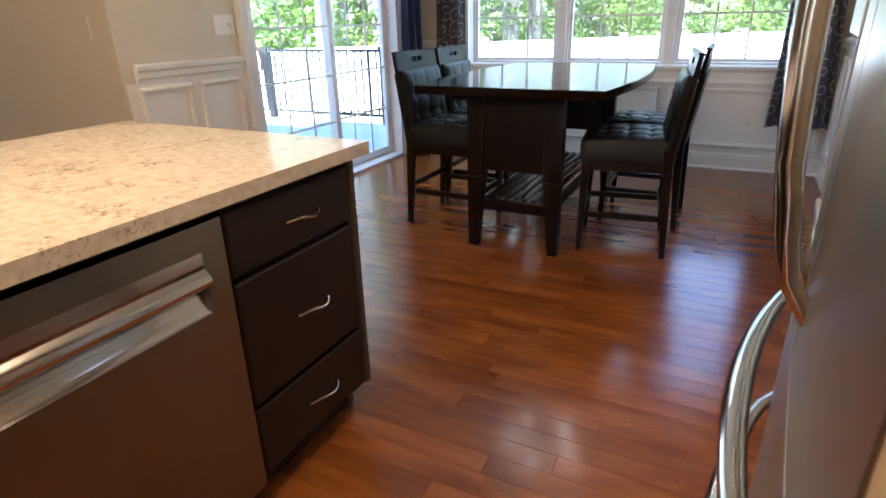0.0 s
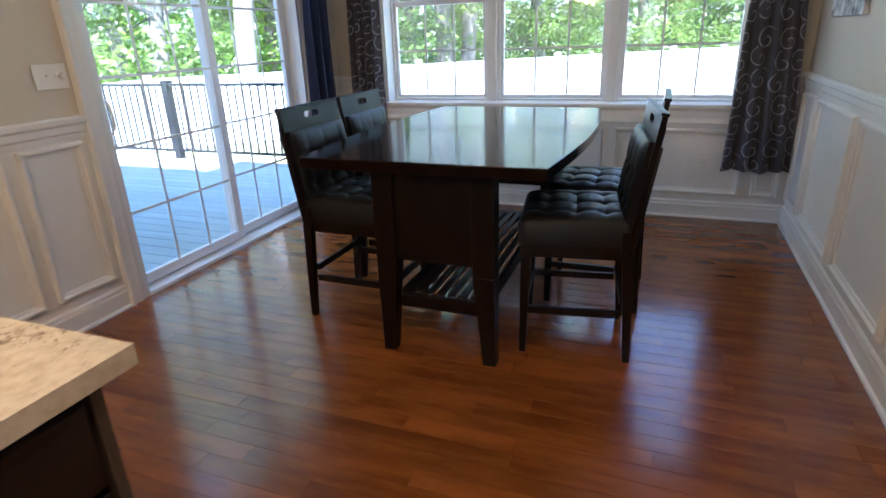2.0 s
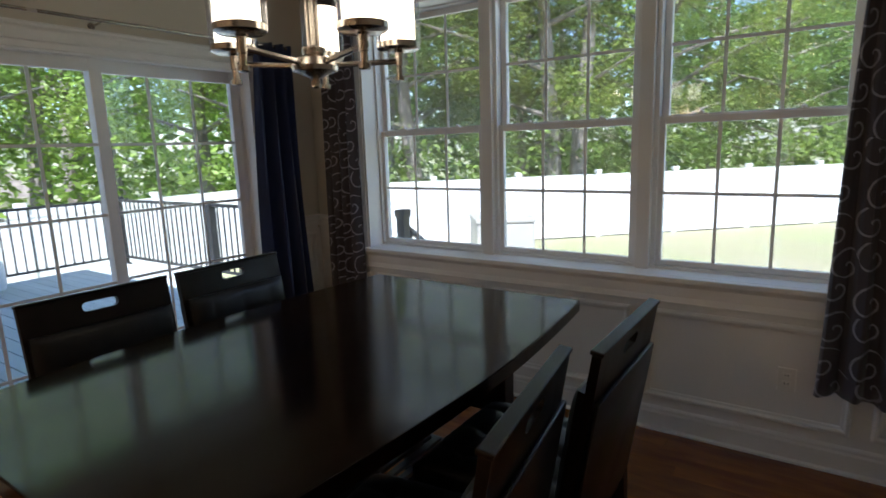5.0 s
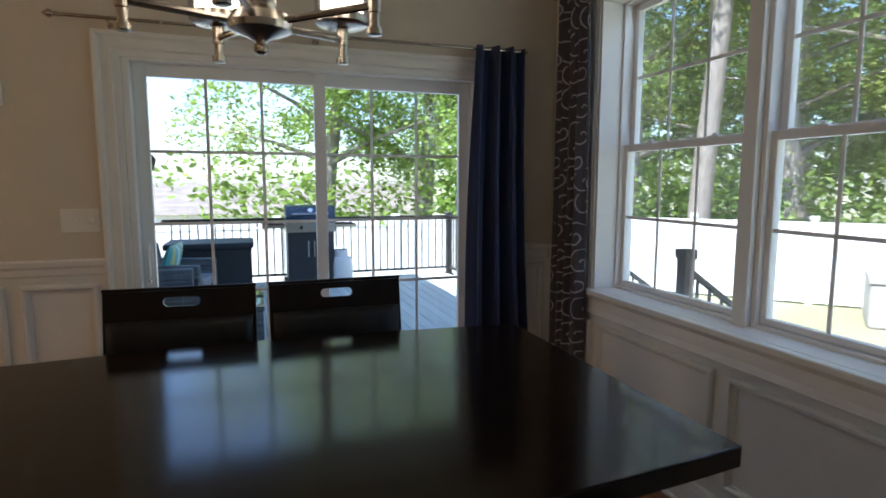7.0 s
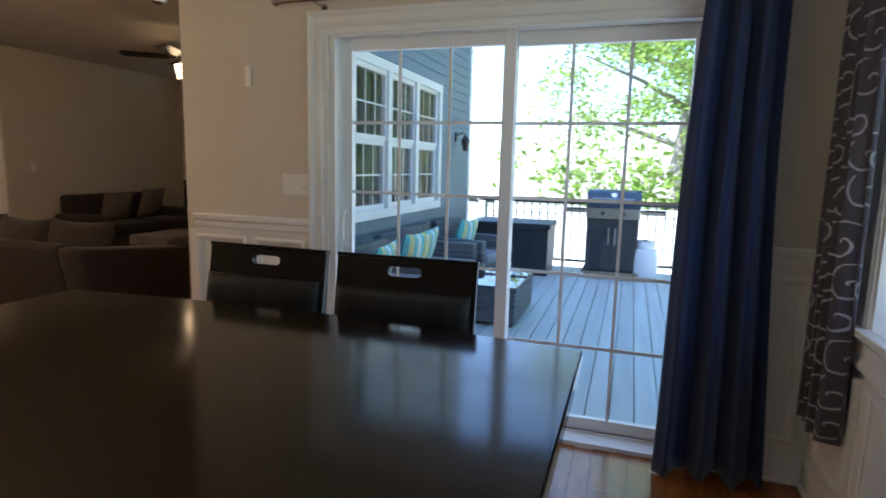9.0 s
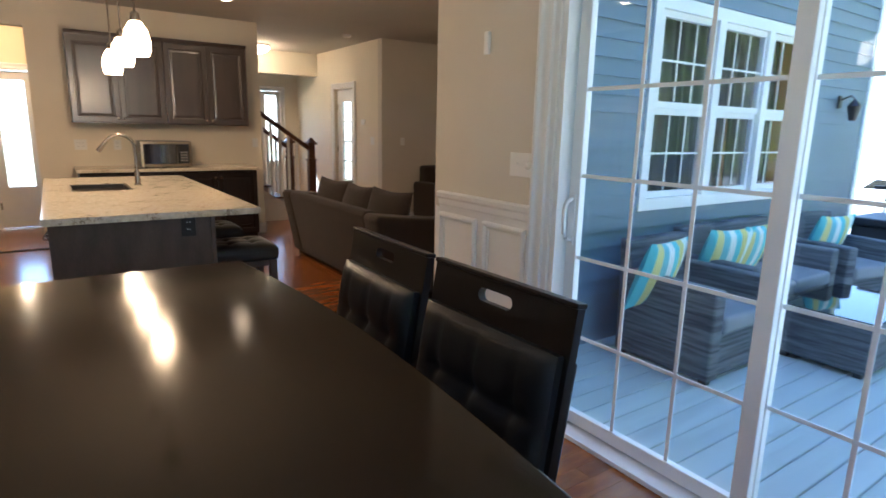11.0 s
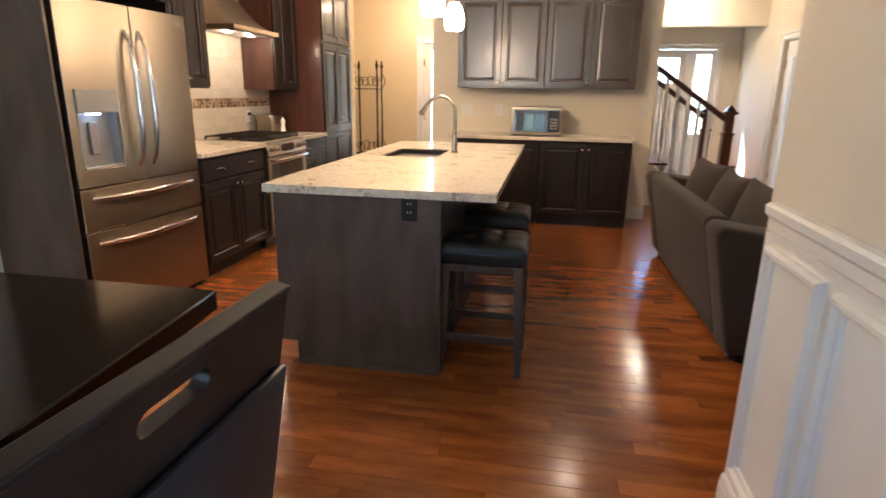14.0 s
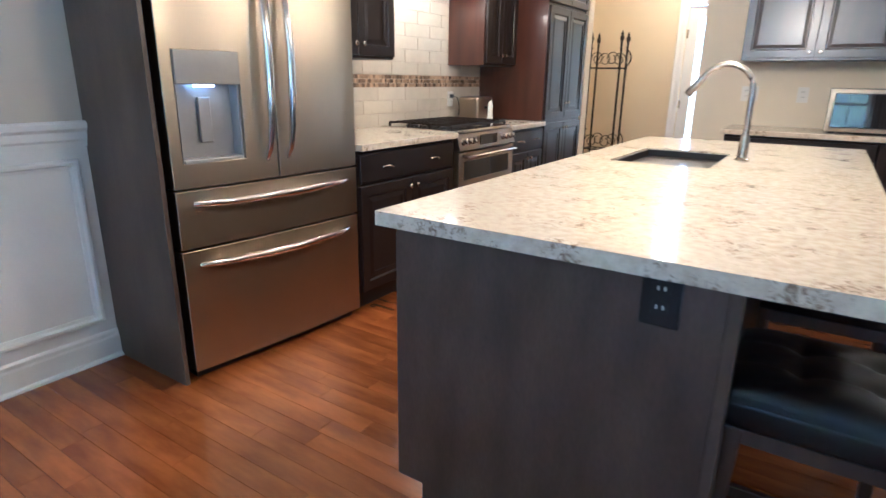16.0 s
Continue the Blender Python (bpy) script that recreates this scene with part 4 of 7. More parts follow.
up1 = cabinet("wall_cabinet", "dark espresso wall cabinet above the worktop beside the fridge", FU, 5.055, 5.70, 1.345, 2.40, 0.328, two_doors(5.055, 5.70, 1.36, 2.38, 1.42), crown=0.05)
up2 = cabinet("wall_cabinet", "dark espresso wall cabinet beside the range hood", FU, 6.80, 7.285, 1.345, 2.40, 0.328, two_doors(6.80, 7.285, 1.36, 2.38, 1.42), crown=0.05)
part("side_panel", Mesh().box(3.272, 3.597, -6.799, -6.790, 1.345, 2.40), M_CABRED, up2)
part("side_panel", Mesh().box(3.272, 3.597, -5.71, -5.701, 1.345, 2.40), M_CABRED, up1)
fs = cabinet("fridge_surround", "grey-brown stained panel and cabinet enclosing the fridge", FC @ Matrix.Translation((0, 0, -0.08)), 4.075, 5.045, 1.86, 2.40, 0.51, two_doors(4.095, 5.045, 1.875, 2.38, 1.94), crown=0.05)
part("side_panel", Mesh().box(3.080, 3.597, -4.0845, -4.066, 0, 2.40), M_PANEL, fs, bevel=0.002)
part("filler_panel", Mesh().box(3.10, 3.597, -5.052, -5.034, 0, 1.859), M_CAB, fs)
for y0, y1 in ((-5.958, -5.056), (-7.288, -6.722)):
    solo("worktop", Mesh().box(2.955, 3.597, y0, y1, 0.885, 0.92), M_STONE, "speckled cream quartz worktop on dark base cabinets", "worktop", bevel=0.004)

# backsplash
M_TILE = material("cream_tile", (0.58, 0.52, 0.42), 0.18, var=0.05, scale=5, fine=30, bump=0.02, obj=0.06)
M_GROUT = material("grout", (0.55, 0.49, 0.40), 0.8)
M_MOSAIC = material("mosaic_glass", (0.35, 0.24, 0.15), 0.12, var=0.1, scale=40, fine=90, color2=(0.20, 0.15, 0.10), obj=0.75, bump=0.0)
bs = thing("backsplash", "cream glazed tile backsplash with a brown mosaic band", "backsplash", kind="structure")
part("grout_bed", Mesh().box(3.5945, 3.5985, -7.289, -5.034, 0.921, 1.90), M_GROUT, bs)
TW, TH = 0.30, 0.0865
_tiles = {}


def tile(y0, y1, z0, z1):
    key = (round(y1 - y0, 3), round(z1 - z0, 3))
    if key not in _tiles:
        a, b = key
        _tiles[key] = finish("tile", Mesh().box(-0.006, 0, 0.0012, a - 0.0012, 0.0012, b - 0.0012), M_TILE, bevel=0.0012, seg=1)
    ob = new("tile", _tiles[key])
    ob.location = (3.5945, y0, z0)
    ob.parent = bs


rows = [0.921 + TH * k for k in range(3)] + [1.263 + TH * k for k in range(7)]
for ri, z in enumerate(rows):
    y = -7.289 + (0.0 if ri % 2 else -TW / 2)
    while y < -5.036:
        a, b = max(y, -7.289), min(y + TW, -5.036)
        if b - a > 0.02:
            tile(a, b, z, z + TH)
        y += TW
_rm = random.Random(4)
mo = Mesh()
for z0, z1 in ((1.1815, 1.207), (1.209, 1.2345), (1.2365, 1.262)):
    y = -7.288
    while y < -5.05:
        w = _rm.choice((0.014, 0.022, 0.030))
        mo.box(3.588, 3.5945, y, y + w - 0.002, z0, z1)
        y += w
mob = part("mosaic_band", mo, M_MOSAIC, bs, "brown and cream glass mosaic band")
tagged(mob, kind="stuff")
ol = switch_plate(FE @ Matrix.Translation((6.82, 1.09, 0.0125)), "white outlet with a black plug on the tiled backsplash", 1, "wall_outlet", True)
part("plug_cord", Mesh().box(-0.014, 0.014, 0.008, 0.036, 0.008, 0.03).tube([(0.0, 0.02, 0.03), (0.03, 0.01, 0.05), (0.07, -0.06, 0.05), (0.09, -0.13, 0.03)], 0.004, 6), M_BLACK, ol)

# ---- fridge ----
FR = thing("fridge", "stainless steel french-door fridge with two drawers", "fridge", m=pose(3.012, -4.575, 0, 0, 0, -5) @ Matrix.Diagonal((1, 1.03, 1, 1)))
M_FSIDE = material("dark_fridge_side", (0.035, 0.037, 0.040), 0.4, var=0.08, bump=0.02)
part("body", Mesh().box(0.085, 0.63, -0.447, 0.447, 0.03, 1.78), M_FSIDE, FR, bevel=0.004)
part("base_grille", Mesh().box(0.06, 0.62, -0.43, 0.43, 0.0, 0.05), M_BLACK, FR)


def bowed(y0, y1, z0, z1, hole=None):
    """A steel front that bows out across the whole fridge width."""
    me = Mesh()
    n = 16

    def xf(y):
        return 0.012 * (y / 0.455) ** 2 + 0.004 * (abs(y) / 0.455) ** 8

    ys = [y0 + (y1 - y0) * k / n for k in range(n + 1)]
    zs = [z0, z1]
    if hole:
        zs = [z0, hole[2], hole[3], z1]
        ys = sorted(ys + [hole[0], hole[1]])
    for a, b in zip(ys, ys[1:]):
        for c, d in zip(zs, zs[1:]):
            if hole and hole[0] - 1e-6 <= (a + b) / 2 <= hole[1] + 1e-6 and hole[2] < (c + d) / 2 < hole[3]:
                continue
            v = me.verts([(xf(a), a, c), (xf(b), b, c), (xf(b), b, d), (xf(a), a, d)])
            me.face(v)
    bmesh.ops.remove_doubles(me.bm, verts=me.bm.verts, dist=0.0001)
    es = [e for e in me.bm.edges if e.is_boundary]
    g = bmesh.ops.extrude_edge_only(me.bm, edges=es)
    for v in g["geom"]:
        if isinstance(v, bmesh.types.BMVert):
            v.co.x = 0.080
    return me


ZD = 0.818
dl = part("door", bowed(0.003, 0.452, ZD, 1.78, (0.152, 0.408, 0.915, 1.330)), M_STEEL, FR, "brushed steel door with a water dispenser", smooth=True)
dr = part("door", bowed(-0.452, -0.003, ZD, 1.78), M_STEEL, FR, "brushed steel door", smooth=True)
d1 = part("drawer", bowed(-0.452, 0.452, 0.577, ZD - 0.008), M_STEEL, FR, "brushed steel upper drawer", smooth=True)
d2 = part("drawer", bowed(-0.452, 0.452, 0.045, 0.569), M_STEEL, FR, "brushed steel freezer drawer", smooth=True)
for p in (dl, dr, d1, d2):
    edge = p.modifiers.new("edge", "BEVEL")
    edge.width, edge.segments, edge.harden_normals = 0.004, 2, True
M_SILVER = material("silver_plastic", (0.32, 0.31, 0.30), 0.35, metal=0.3, var=0.04, bump=0.0)
ds = part("dispenser", Mesh().box(0.020, 0.080, 0.154, 0.406, 0.917, 0.922).box(0.072, 0.080, 0.154, 0.406, 0.922, 1.328).box(0.012, 0.072, 0.154, 0.160, 0.922, 1.205).box(0.012, 0.072, 0.400, 0.406, 0.922, 1.205), M_SILVER, dl, "silver water and ice dispenser recess")
part("dispenser_panel", Mesh().box(-0.002, 0.072, 0.152, 0.408, 1.208, 1.331), material("satin_grey_panel", (0.34, 0.32, 0.29), 0.3, metal=0.5, var=0.04, bump=0.0), dl, "grey control panel", bevel=0.004)
part("dispenser_paddle", Mesh().box(0.052, 0.066, 0.255, 0.305, 0.985, 1.16), M_SILVER, dl, bevel=0.004)
part("drip_tray", Mesh().box(0.006, 0.072, 0.158, 0.402, 0.912, 0.928), M_SILVER, dl, bevel=0.003)
part("dispenser_light", Mesh().box(0.030, 0.050, 0.245, 0.320, 1.198, 1.206), glow_material("dispenser_glow", (0.8, 0.9, 1.0), 1.2), dl)
for s, d in ((0.052, dl), (-0.052, dr)):
    pts = [(0.006 - 0.062 * math.sin(math.pi * k / 16) ** 0.45, s, 0.90 + 0.75 * k / 16) for k in range(17)]
    part("handle", Mesh().tube(pts, [0.011 + 0.006 * math.sin(math.pi * k / 16) for k in range(17)], 12), M_STEELH, d, "long bowed steel handle", smooth=True)
for z, d in ((0.755, d1), (0.505, d2)):
    pts = [(0.014 - 0.066 * math.sin(math.pi * k / 16) ** 0.6, -0.385 + 0.77 * k / 16, z) for k in range(17)]
    part("handle", Mesh().tube(pts, [0.011 + 0.007 * math.sin(math.pi * k / 16) for k in range(17)], 12), M_STEELH, d, "long bowed steel handle", smooth=True)
part("badge", Mesh().box(0.006, 0.0095, -0.405, -0.355, 1.715, 1.735), M_SILVER, dr)
part("vent_slot", Mesh().box(0.002, 0.0035, -0.150, -0.142, 1.02, 1.07), M_SILVER, dr)

# ---- range ----
RG = thing("range", "stainless steel double-oven gas range between dark cabinets", "range", m=pose(2.955, -6.34, 0))
part("body", Mesh().box(0.03, 0.63, -0.378, 0.378, 0.09, 0.905), M_STEEL, RG)
part("kick_plate", Mesh().box(0.07, 0.6, -0.37, 0.37, 0.0, 0.09), M_BLACK, RG)
part("cooktop", Mesh().box(0.02, 0.635, -0.379, 0.379, 0.906, 0.930), M_STEELH, RG, bevel=0.005)
cp = part("control_panel", Mesh().prism([(0.03, 0.800), (-0.010, 0.805), (0.015, 0.905), (0.03, 0.905)], -0.378, 0.378, Matrix(((1, 0, 0, 0), (0, 0, 1, 0), (0, 1, 0, 0), (0, 0, 0, 1)))), M_STEEL, RG)
part("display", Mesh().box(0.0, 0.006, -0.115, 0.115, 0.822, 0.888, pose(-0.0065, 0, 0, 0, 0, 0)), M_GLASSBLK, cp)
for y in (-0.325, -0.265, -0.205, 0.205, 0.265, 0.325):
    part("control_knob", Mesh().lathe([(0.023, 0), (0.023, 0.006), (0.018, 0.010), (0.017, 0.030), (0.012, 0.034)], (0.004, y, 0.855), 16, (-1, 0, 0.25)), M_STEELH, cp, "round steel knob", smooth=True)
for z0, z1, hz in ((0.545, 0.790, 0.765), (0.110, 0.535, 0.500)):
    dd = part("oven_door", Mesh().ring(plane((0.03, 0, 0), (0, -1, 0), (0, 0, 1)), -0.374, 0.374, z0, z1, [(0, 0), (0, 0.028), (0.004, 0.032), (0.060, 0.032), (0.062, 0.026), (0.062, 0)]), M_STEEL, RG)
    part("oven_window", Mesh().box(0.004, 0.028, -0.313, 0.313, z0 + 0.061, z1 - 0.061), M_GLASSBLK, dd)
    part("handle", Mesh().tube([(0.0, -0.335, hz), (-0.045, -0.330, hz), (-0.050, -0.30, hz), (-0.050, 0.30, hz), (-0.045, 0.330, hz), (0.0, 0.335, hz)], 0.011, 10), M_STEELH, dd, "straight steel bar handle", smooth=True)
for gx in (-0.245, 0.0, 0.245):
    gr = Mesh()
    for k in range(4):
        yy = gx - 0.105 + 0.07 * k
        gr.box(0.07, 0.57, yy - 0.004, yy + 0.004, 0.952, 0.962)
    for xx in (0.07, 0.235, 0.405, 0.57):
        gr.box(xx - 0.006, xx + 0.006, gx - 0.118, gx + 0.118, 0.944, 0.958)
        for yy in (gx - 0.112, gx + 0.112):
            gr.box(xx - 0.007, xx + 0.007, yy - 0.006, yy + 0.006, 0.930, 0.948)
    part("burner_grate", gr, M_IRON, RG, "black cast-iron grate")
for bx, by in ((0.18, -0.245), (0.46, -0.245), (0.32, 0.0), (0.18, 0.245), (0.46, 0.245)):
    part("burner", Mesh().lathe([(0.045, 0.930), (0.045, 0.938), (0.032, 0.944), (0.010, 0.946)], (bx, by, 0), 18), M_BLACK, RG, smooth=True)

# ---- range hood ----
HD = thing("range_hood", "stainless steel curved canopy range hood on the tiled wall", "range hood", m=pose(3.588, -6.34, 1.81))
n = 10
prof = [(-0.42, 0.0), (-0.42, 0.035)] + [(-0.42 + 0.26 * (k / n) ** 0.8, 0.035 + 0.235 * (k / n) ** 1.7) for k in range(1, n + 1)]
me = Mesh()
rows_ = []
for x, z in prof:
    f = 1.0 if z <= 0.036 else 1.0 - 0.55 * ((z - 0.035) / 0.235) ** 0.75
    hw = 0.385 * f
    rows_.append(me.verts([(x, -hw, z), (x, hw, z), (0.0, hw, z), (0.0, -hw, z)]))
for a, b in zip(rows_, rows_[1:]):
    for k in range(4):
        me.face([a[k], a[(k + 1) % 4], b[(k + 1) % 4], b[k]])
me.face(rows_[-1])
me.face(rows_[0][::-1])
part("canopy", me, M_STEEL, HD, smooth=True)
part("chimney", Mesh().box(-0.17, 0.0, -0.172, 0.172, 0.268, 0.868), M_STEEL, HD, bevel=0.003)
part("filter", Mesh().box(-0.38, -0.06, -0.33, 0.33, -0.006, -0.001), M_SILVER, HD)
for yy in (-0.185, 0.185):
    part("lamp_lens", Mesh().lathe([(0.030, -0.010), (0.030, -0.006)], (-0.25, yy, 0), 16), glow_material("hood_lamp_glow", (1.0, 0.78, 0.5), 12.0), HD)

# ---- things on the east worktop ----
TO = thing("toaster", "brushed steel toaster on the worktop beside the range", "toaster", m=pose(3.42, -6.95, 0.92, 0, 0, 8))
part("body", Mesh().box(-0.085, 0.085, -0.15, 0.15, 0.012, 0.19), M_STEEL, TO, bevel=0.022, seg=4, smooth=True)
part("base", Mesh().box(-0.08, 0.08, -0.145, 0.145, 0.0, 0.018), M_BLACK, TO, bevel=0.004)
part("slot", Mesh().box(-0.045, -0.020, -0.11, 0.11, 0.188, 0.1915), M_BLACK, TO)
part("slot", Mesh().box(0.020, 0.045, -0.11, 0.11, 0.188, 0.1915), M_BLACK, TO)
part("lever", Mesh().box(-0.105, -0.086, -0.03, 0.03, 0.10, 0.118), M_BLACK, TO, bevel=0.003)
solo("pepper_mill", Mesh().lathe([(0.022, 0), (0.026, 0.01), (0.020, 0.05), (0.017, 0.09), (0.022, 0.12), (0.016, 0.145), (0.008, 0.16)], (0, 0, 0), 18), M_PLATE, "white ceramic mill standing before the steel toaster", "mill", smooth=True, m=pose(3.26, -6.90, 0.92))

# ---- south run ----
for u0 in (-1.66, -0.745):
    u1 = u0 + 0.912
    cabinet("base_cabinet", "dark espresso base cabinet along the end wall", FS, u0, u1, 0, 0.884, 0.57,
            two_doors(u0, u1, 0.125, 0.865, 0.80), toe=0.11)
FSU = plane((0, -7.790, 0), (-1, 0, 0), (0, 0, 1))
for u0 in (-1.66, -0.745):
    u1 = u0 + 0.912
    cabinet("wall_cabinet", "dark espresso wall cabinet with paired panel doors", FSU, u0, u1, 1.40, 2.30, 0.328, two_doors(u0, u1, 1.415, 2.285, 1.455), mat=M_CABSHEEN, crown=0.03)
solo("worktop", Mesh().box(-0.195, 1.685, -8.118, -7.505, 0.885, 0.92), M_STONE, "speckled cream quartz worktop along the end wall", "worktop", bevel=0.004)
FSW = plane((0, -8.12, 0), (-1, 0, 0), (0, 0, 1))
switch_plate(FSW @ Matrix.Translation((-1.60, 1.16, 0)), "white double outlet plate on the beige wall", 2, "wall_outlet", True)
switch_plate(FSW @ Matrix.Translation((-1.24, 1.16, 0)), "white outlet plate above the end worktop", 1, "wall_outlet", True)
switch_plate(FSW @ Matrix.Translation((0.33, 1.19, 0)), "white switch plate near the wall end", 1)
MW = thing("microwave", "steel and black microwave on the end worktop", "microwave", m=pose(0.80, -7.82, 0.92))
part("body", Mesh().box(-0.265, 0.265, -0.18, 0.17, 0.012, 0.295), M_BLACK, MW, bevel=0.006)
part("front_frame", Mesh().ring(plane((0, 0.17, 0), (-1, 0, 0), (0, 0, 1)), -0.262, 0.262, 0.014, 0.292, [(0, 0), (0, 0.014), (0.026, 0.016), (0.030, 0.010), (0.030, 0)]), M_STEEL, MW)
part("door_glass", Mesh().box(-0.176, 0.176, -0.005, 0.005, -0.1085, 0.1085, pose(0.056, 0.180, 0.1535, 2.6, 0, 0)), M_MIRROR, MW)
part("control_panel", Mesh().box(-0.232, -0.126, 0.171, 0.182, 0.045, 0.262), M_BLACK, MW)
part("handle", Mesh().tube([(-0.105, 0.18, 0.07), (-0.105, 0.205, 0.08), (-0.105, 0.205, 0.23), (-0.105, 0.18, 0.24)], 0.007, 8), M_STEELH, MW, smooth=True)
for k in range(4):
    for j in range(3):
        part("button", Mesh().box(-0.212 + 0.026 * j, -0.194 + 0.026 * j, 0.182, 0.184, 0.07 + 0.03 * k, 0.09 + 0.03 * k), M_SILVER, MW)
for sx in (-0.22, 0.22):
    part("foot", Mesh().box(sx - 0.02, sx + 0.02, -0.15, 0.14, 0, 0.012), M_BLACK, MW)

# ---- island ----
IS = thing("kitchen_island", "dark stained kitchen island with drawers", "kitchen island")
part("body", Mesh().box(1.112, 1.880, -6.42, -4.012, 0.115, 0.884), M_CAB, IS)
part("toe_kick", Mesh().box(1.13, 1.812, -6.40, -4.016, 0.0, 0.115), M_BLACK, IS)
_mp = Matrix(((1, 0, 0, 0), (0, 0, 1, 0), (0, 1, 0, 0), (0, 0, 0, 1)))
part("end_panel", Mesh().prism([(1.106, 0.0), (1.815, 0.0), (1.815, 0.118), (1.902, 0.118), (1.902, 0.884), (1.106, 0.884)], -4.012, -3.992, _mp), M_PANEL, IS, "grey-brown stained end panel", bevel=0.0015)
part("corner_post", Mesh().box(1.086, 1.112, -4.014, -3.985, 0.0, 0.884), M_PANEL, IS, bevel=0.003)
part("base_strip", Mesh().box(1.10, 1.815, -3.992, -3.982, 0.0, 0.020), M_PANEL, IS, bevel=0.003)
part("back_panel", Mesh().box(1.098, 1.112, -6.42, -4.014, 0.0, 0.884), M_CAB, IS)
for c, d in ((0.700, 0.860), (0.345, 0.685), (0.125, 0.330)):
    f = cab_front(IS, "drawer_front", FI, -4.485, -4.022, c, d, M_CAB, slab=True)
    part("handle", pull(FI @ Matrix.Translation((0, 0, 0.020)), -4.235, (c + d) / 2, 0.125), M_NICKEL, f, "curved nickel pull", smooth=True)
for u0, u1 in ((-5.98, -5.56), (-5.555, -5.12), (-6.41, -5.99)):
    f = cab_front(IS, "cabinet_door", FI, u0, u1, 0.125, 0.860, M_CAB)
    part("knob", knob(FI @ Matrix.Translation((0, 0, 0.020)), u1 - 0.03 if u0 < -5.6 else u0 + 0.03, 0.80), M_NICKEL, f, smooth=True)
it = Mesh()
SX0, SX1, SY0, SY1 = 1.385, 1.775, -5.86, -5.27
for b in ((0.848, SX0, -6.52, -3.938), (SX1, 1.942, -6.52, -3.938), (SX0, SX1, -6.52, SY0), (SX0, SX1, SY1, -3.938)):
    it.box(*b, 0.884, 0.921)
bmesh.ops.remove_doubles(it.bm, verts=it.bm.verts, dist=0.0004)
island_top = solo("island_worktop", it, M_STONE, "speckled cream quartz worktop on the island", "worktop")
sk = Mesh()
A0, A1, B0, B1 = SX0 + 0.001, SX1 - 0.001, SY0 + 0.001, SY1 - 0.001
sk.box(A0, A0 + 0.012, B0, B1, 0.70, 0.914).box(A1 - 0.012, A1, B0, B1, 0.70, 0.914)
sk.box(A0 + 0.0125, A1 - 0.0125, B0, B0 + 0.012, 0.70, 0.914).box(A0 + 0.0125, A1 - 0.0125, B1 - 0.012, B1, 0.70, 0.914)
sk.box(A0 + 0.0125, A1 - 0.0125, B0 + 0.0125, B1 - 0.0125, 0.688, 0.699)
SKT = thing("kitchen_sink", "dark undermount sink in the island worktop", "sink")
part("basin", sk, material("dark_composite", (0.018, 0.016, 0.015), 0.35, var=0.1), SKT)
part("drain", Mesh().lathe([(0.04, 0.7), (0.04, 0.703), (0.02, 0.701)], (1.58, -5.56, 0), 18), M_STEELH, SKT)
FA = thing("kitchen_faucet", "brushed nickel gooseneck faucet on the island", "faucet", m=pose(1.315, -5.62, 0.921))
part("base", Mesh().lathe([(0.028, 0), (0.028, 0.008), (0.021, 0.014), (0.019, 0.10), (0.015, 0.115)], (0, 0, 0), 20), M_NICKEL, FA, smooth=True)
pts = [(0, 0, 0.10), (0, 0, 0.26)] + [(0.105 - 0.105 * math.cos(a), 0, 0.29 + 0.105 * math.sin(a)) for a in [math.pi * k / 12 for k in range(0, 11)]]
part("spout", Mesh().tube(pts, 0.0125, 12), M_NICKEL, FA, smooth=True)
e0, e1 = Vector(pts[-1]), Vector(pts[-2])
part("spray_head", Mesh().lathe([(0.0135, 0), (0.015, 0.02), (0.018, 0.085), (0.015, 0.095)], e0, 14, e0 - e1), M_NICKEL, FA, smooth=True)
part("lever", Mesh().tube([(0, -0.018, 0.07), (0, -0.045, 0.078), (0.01, -0.085, 0.10)], [0.008, 0.006, 0.005], 8), M_NICKEL, FA, smooth=True)
DW = thing("dishwasher", "brushed stainless steel dishwasher built into the island", "dishwasher", m=FI @ Matrix.Translation((-4.80, 0, 0)))
dwd = part("door", Mesh().box(-0.297, 0.297, 0.115, 0.66, 0.002, 0.030).box(-0.297, 0.297, 0.802, 0.862, 0.002, 0.030).box(-0.297, -0.235, 0.66, 0.802, 0.002, 0.030).box(0.235, 0.297, 0.66, 0.802, 0.002, 0.030), M_STEELDW, DW)
bmesh_dw = Mesh()
bmesh_dw.sheet(lambda a, b: (-0.235 + 0.47 * a, 0.66 + 0.142 * b, 0.030 - 0.022 * math.sin(math.pi * min(1, b * 1.25)) ** 0.7 if b < 0.8 else 0.030), 2, 20)
part("recess", bmesh_dw, M_STEELH, dwd, smooth=True)
part("handle", Mesh().sheet(lambda a, b: (-0.235 + 0.47 * a, 0.715 + 0.05 * b, 0.0305 + 0.018 * math.sin(math.pi * b)), 12, 10), M_STEELH, dwd, "pocket bar handle", smooth=True)
part("kick_plate", Mesh().box(-0.297, 0.297, 0.0, 0.112, -0.06, -0.05), M_BLACK, DW)
island_socket = switch_plate(plane((1.256, -3.992, 0.829), (-1, 0, 0), (0, 0, 1)), "black double socket on the island end panel", 1, "wall_outlet", True, 0.078, 0.118, (M_BLACK, M_BLACK))

for _o in (IS, island_top, SKT, FA, DW, island_socket):
    _o.matrix_basis = Matrix.Translation((0.028 if _o in (IS, DW) else 0.004 if _o is island_socket else 0.012, -0.035, 0)) @ _o.matrix_basis

# ---- stools ----
M_STOOLW = material("stool_wood", (0.060, 0.038, 0.028), 0.4, coat=0.1, var=0.2, stretch=(5, 5, 0.6), bump=0.05)


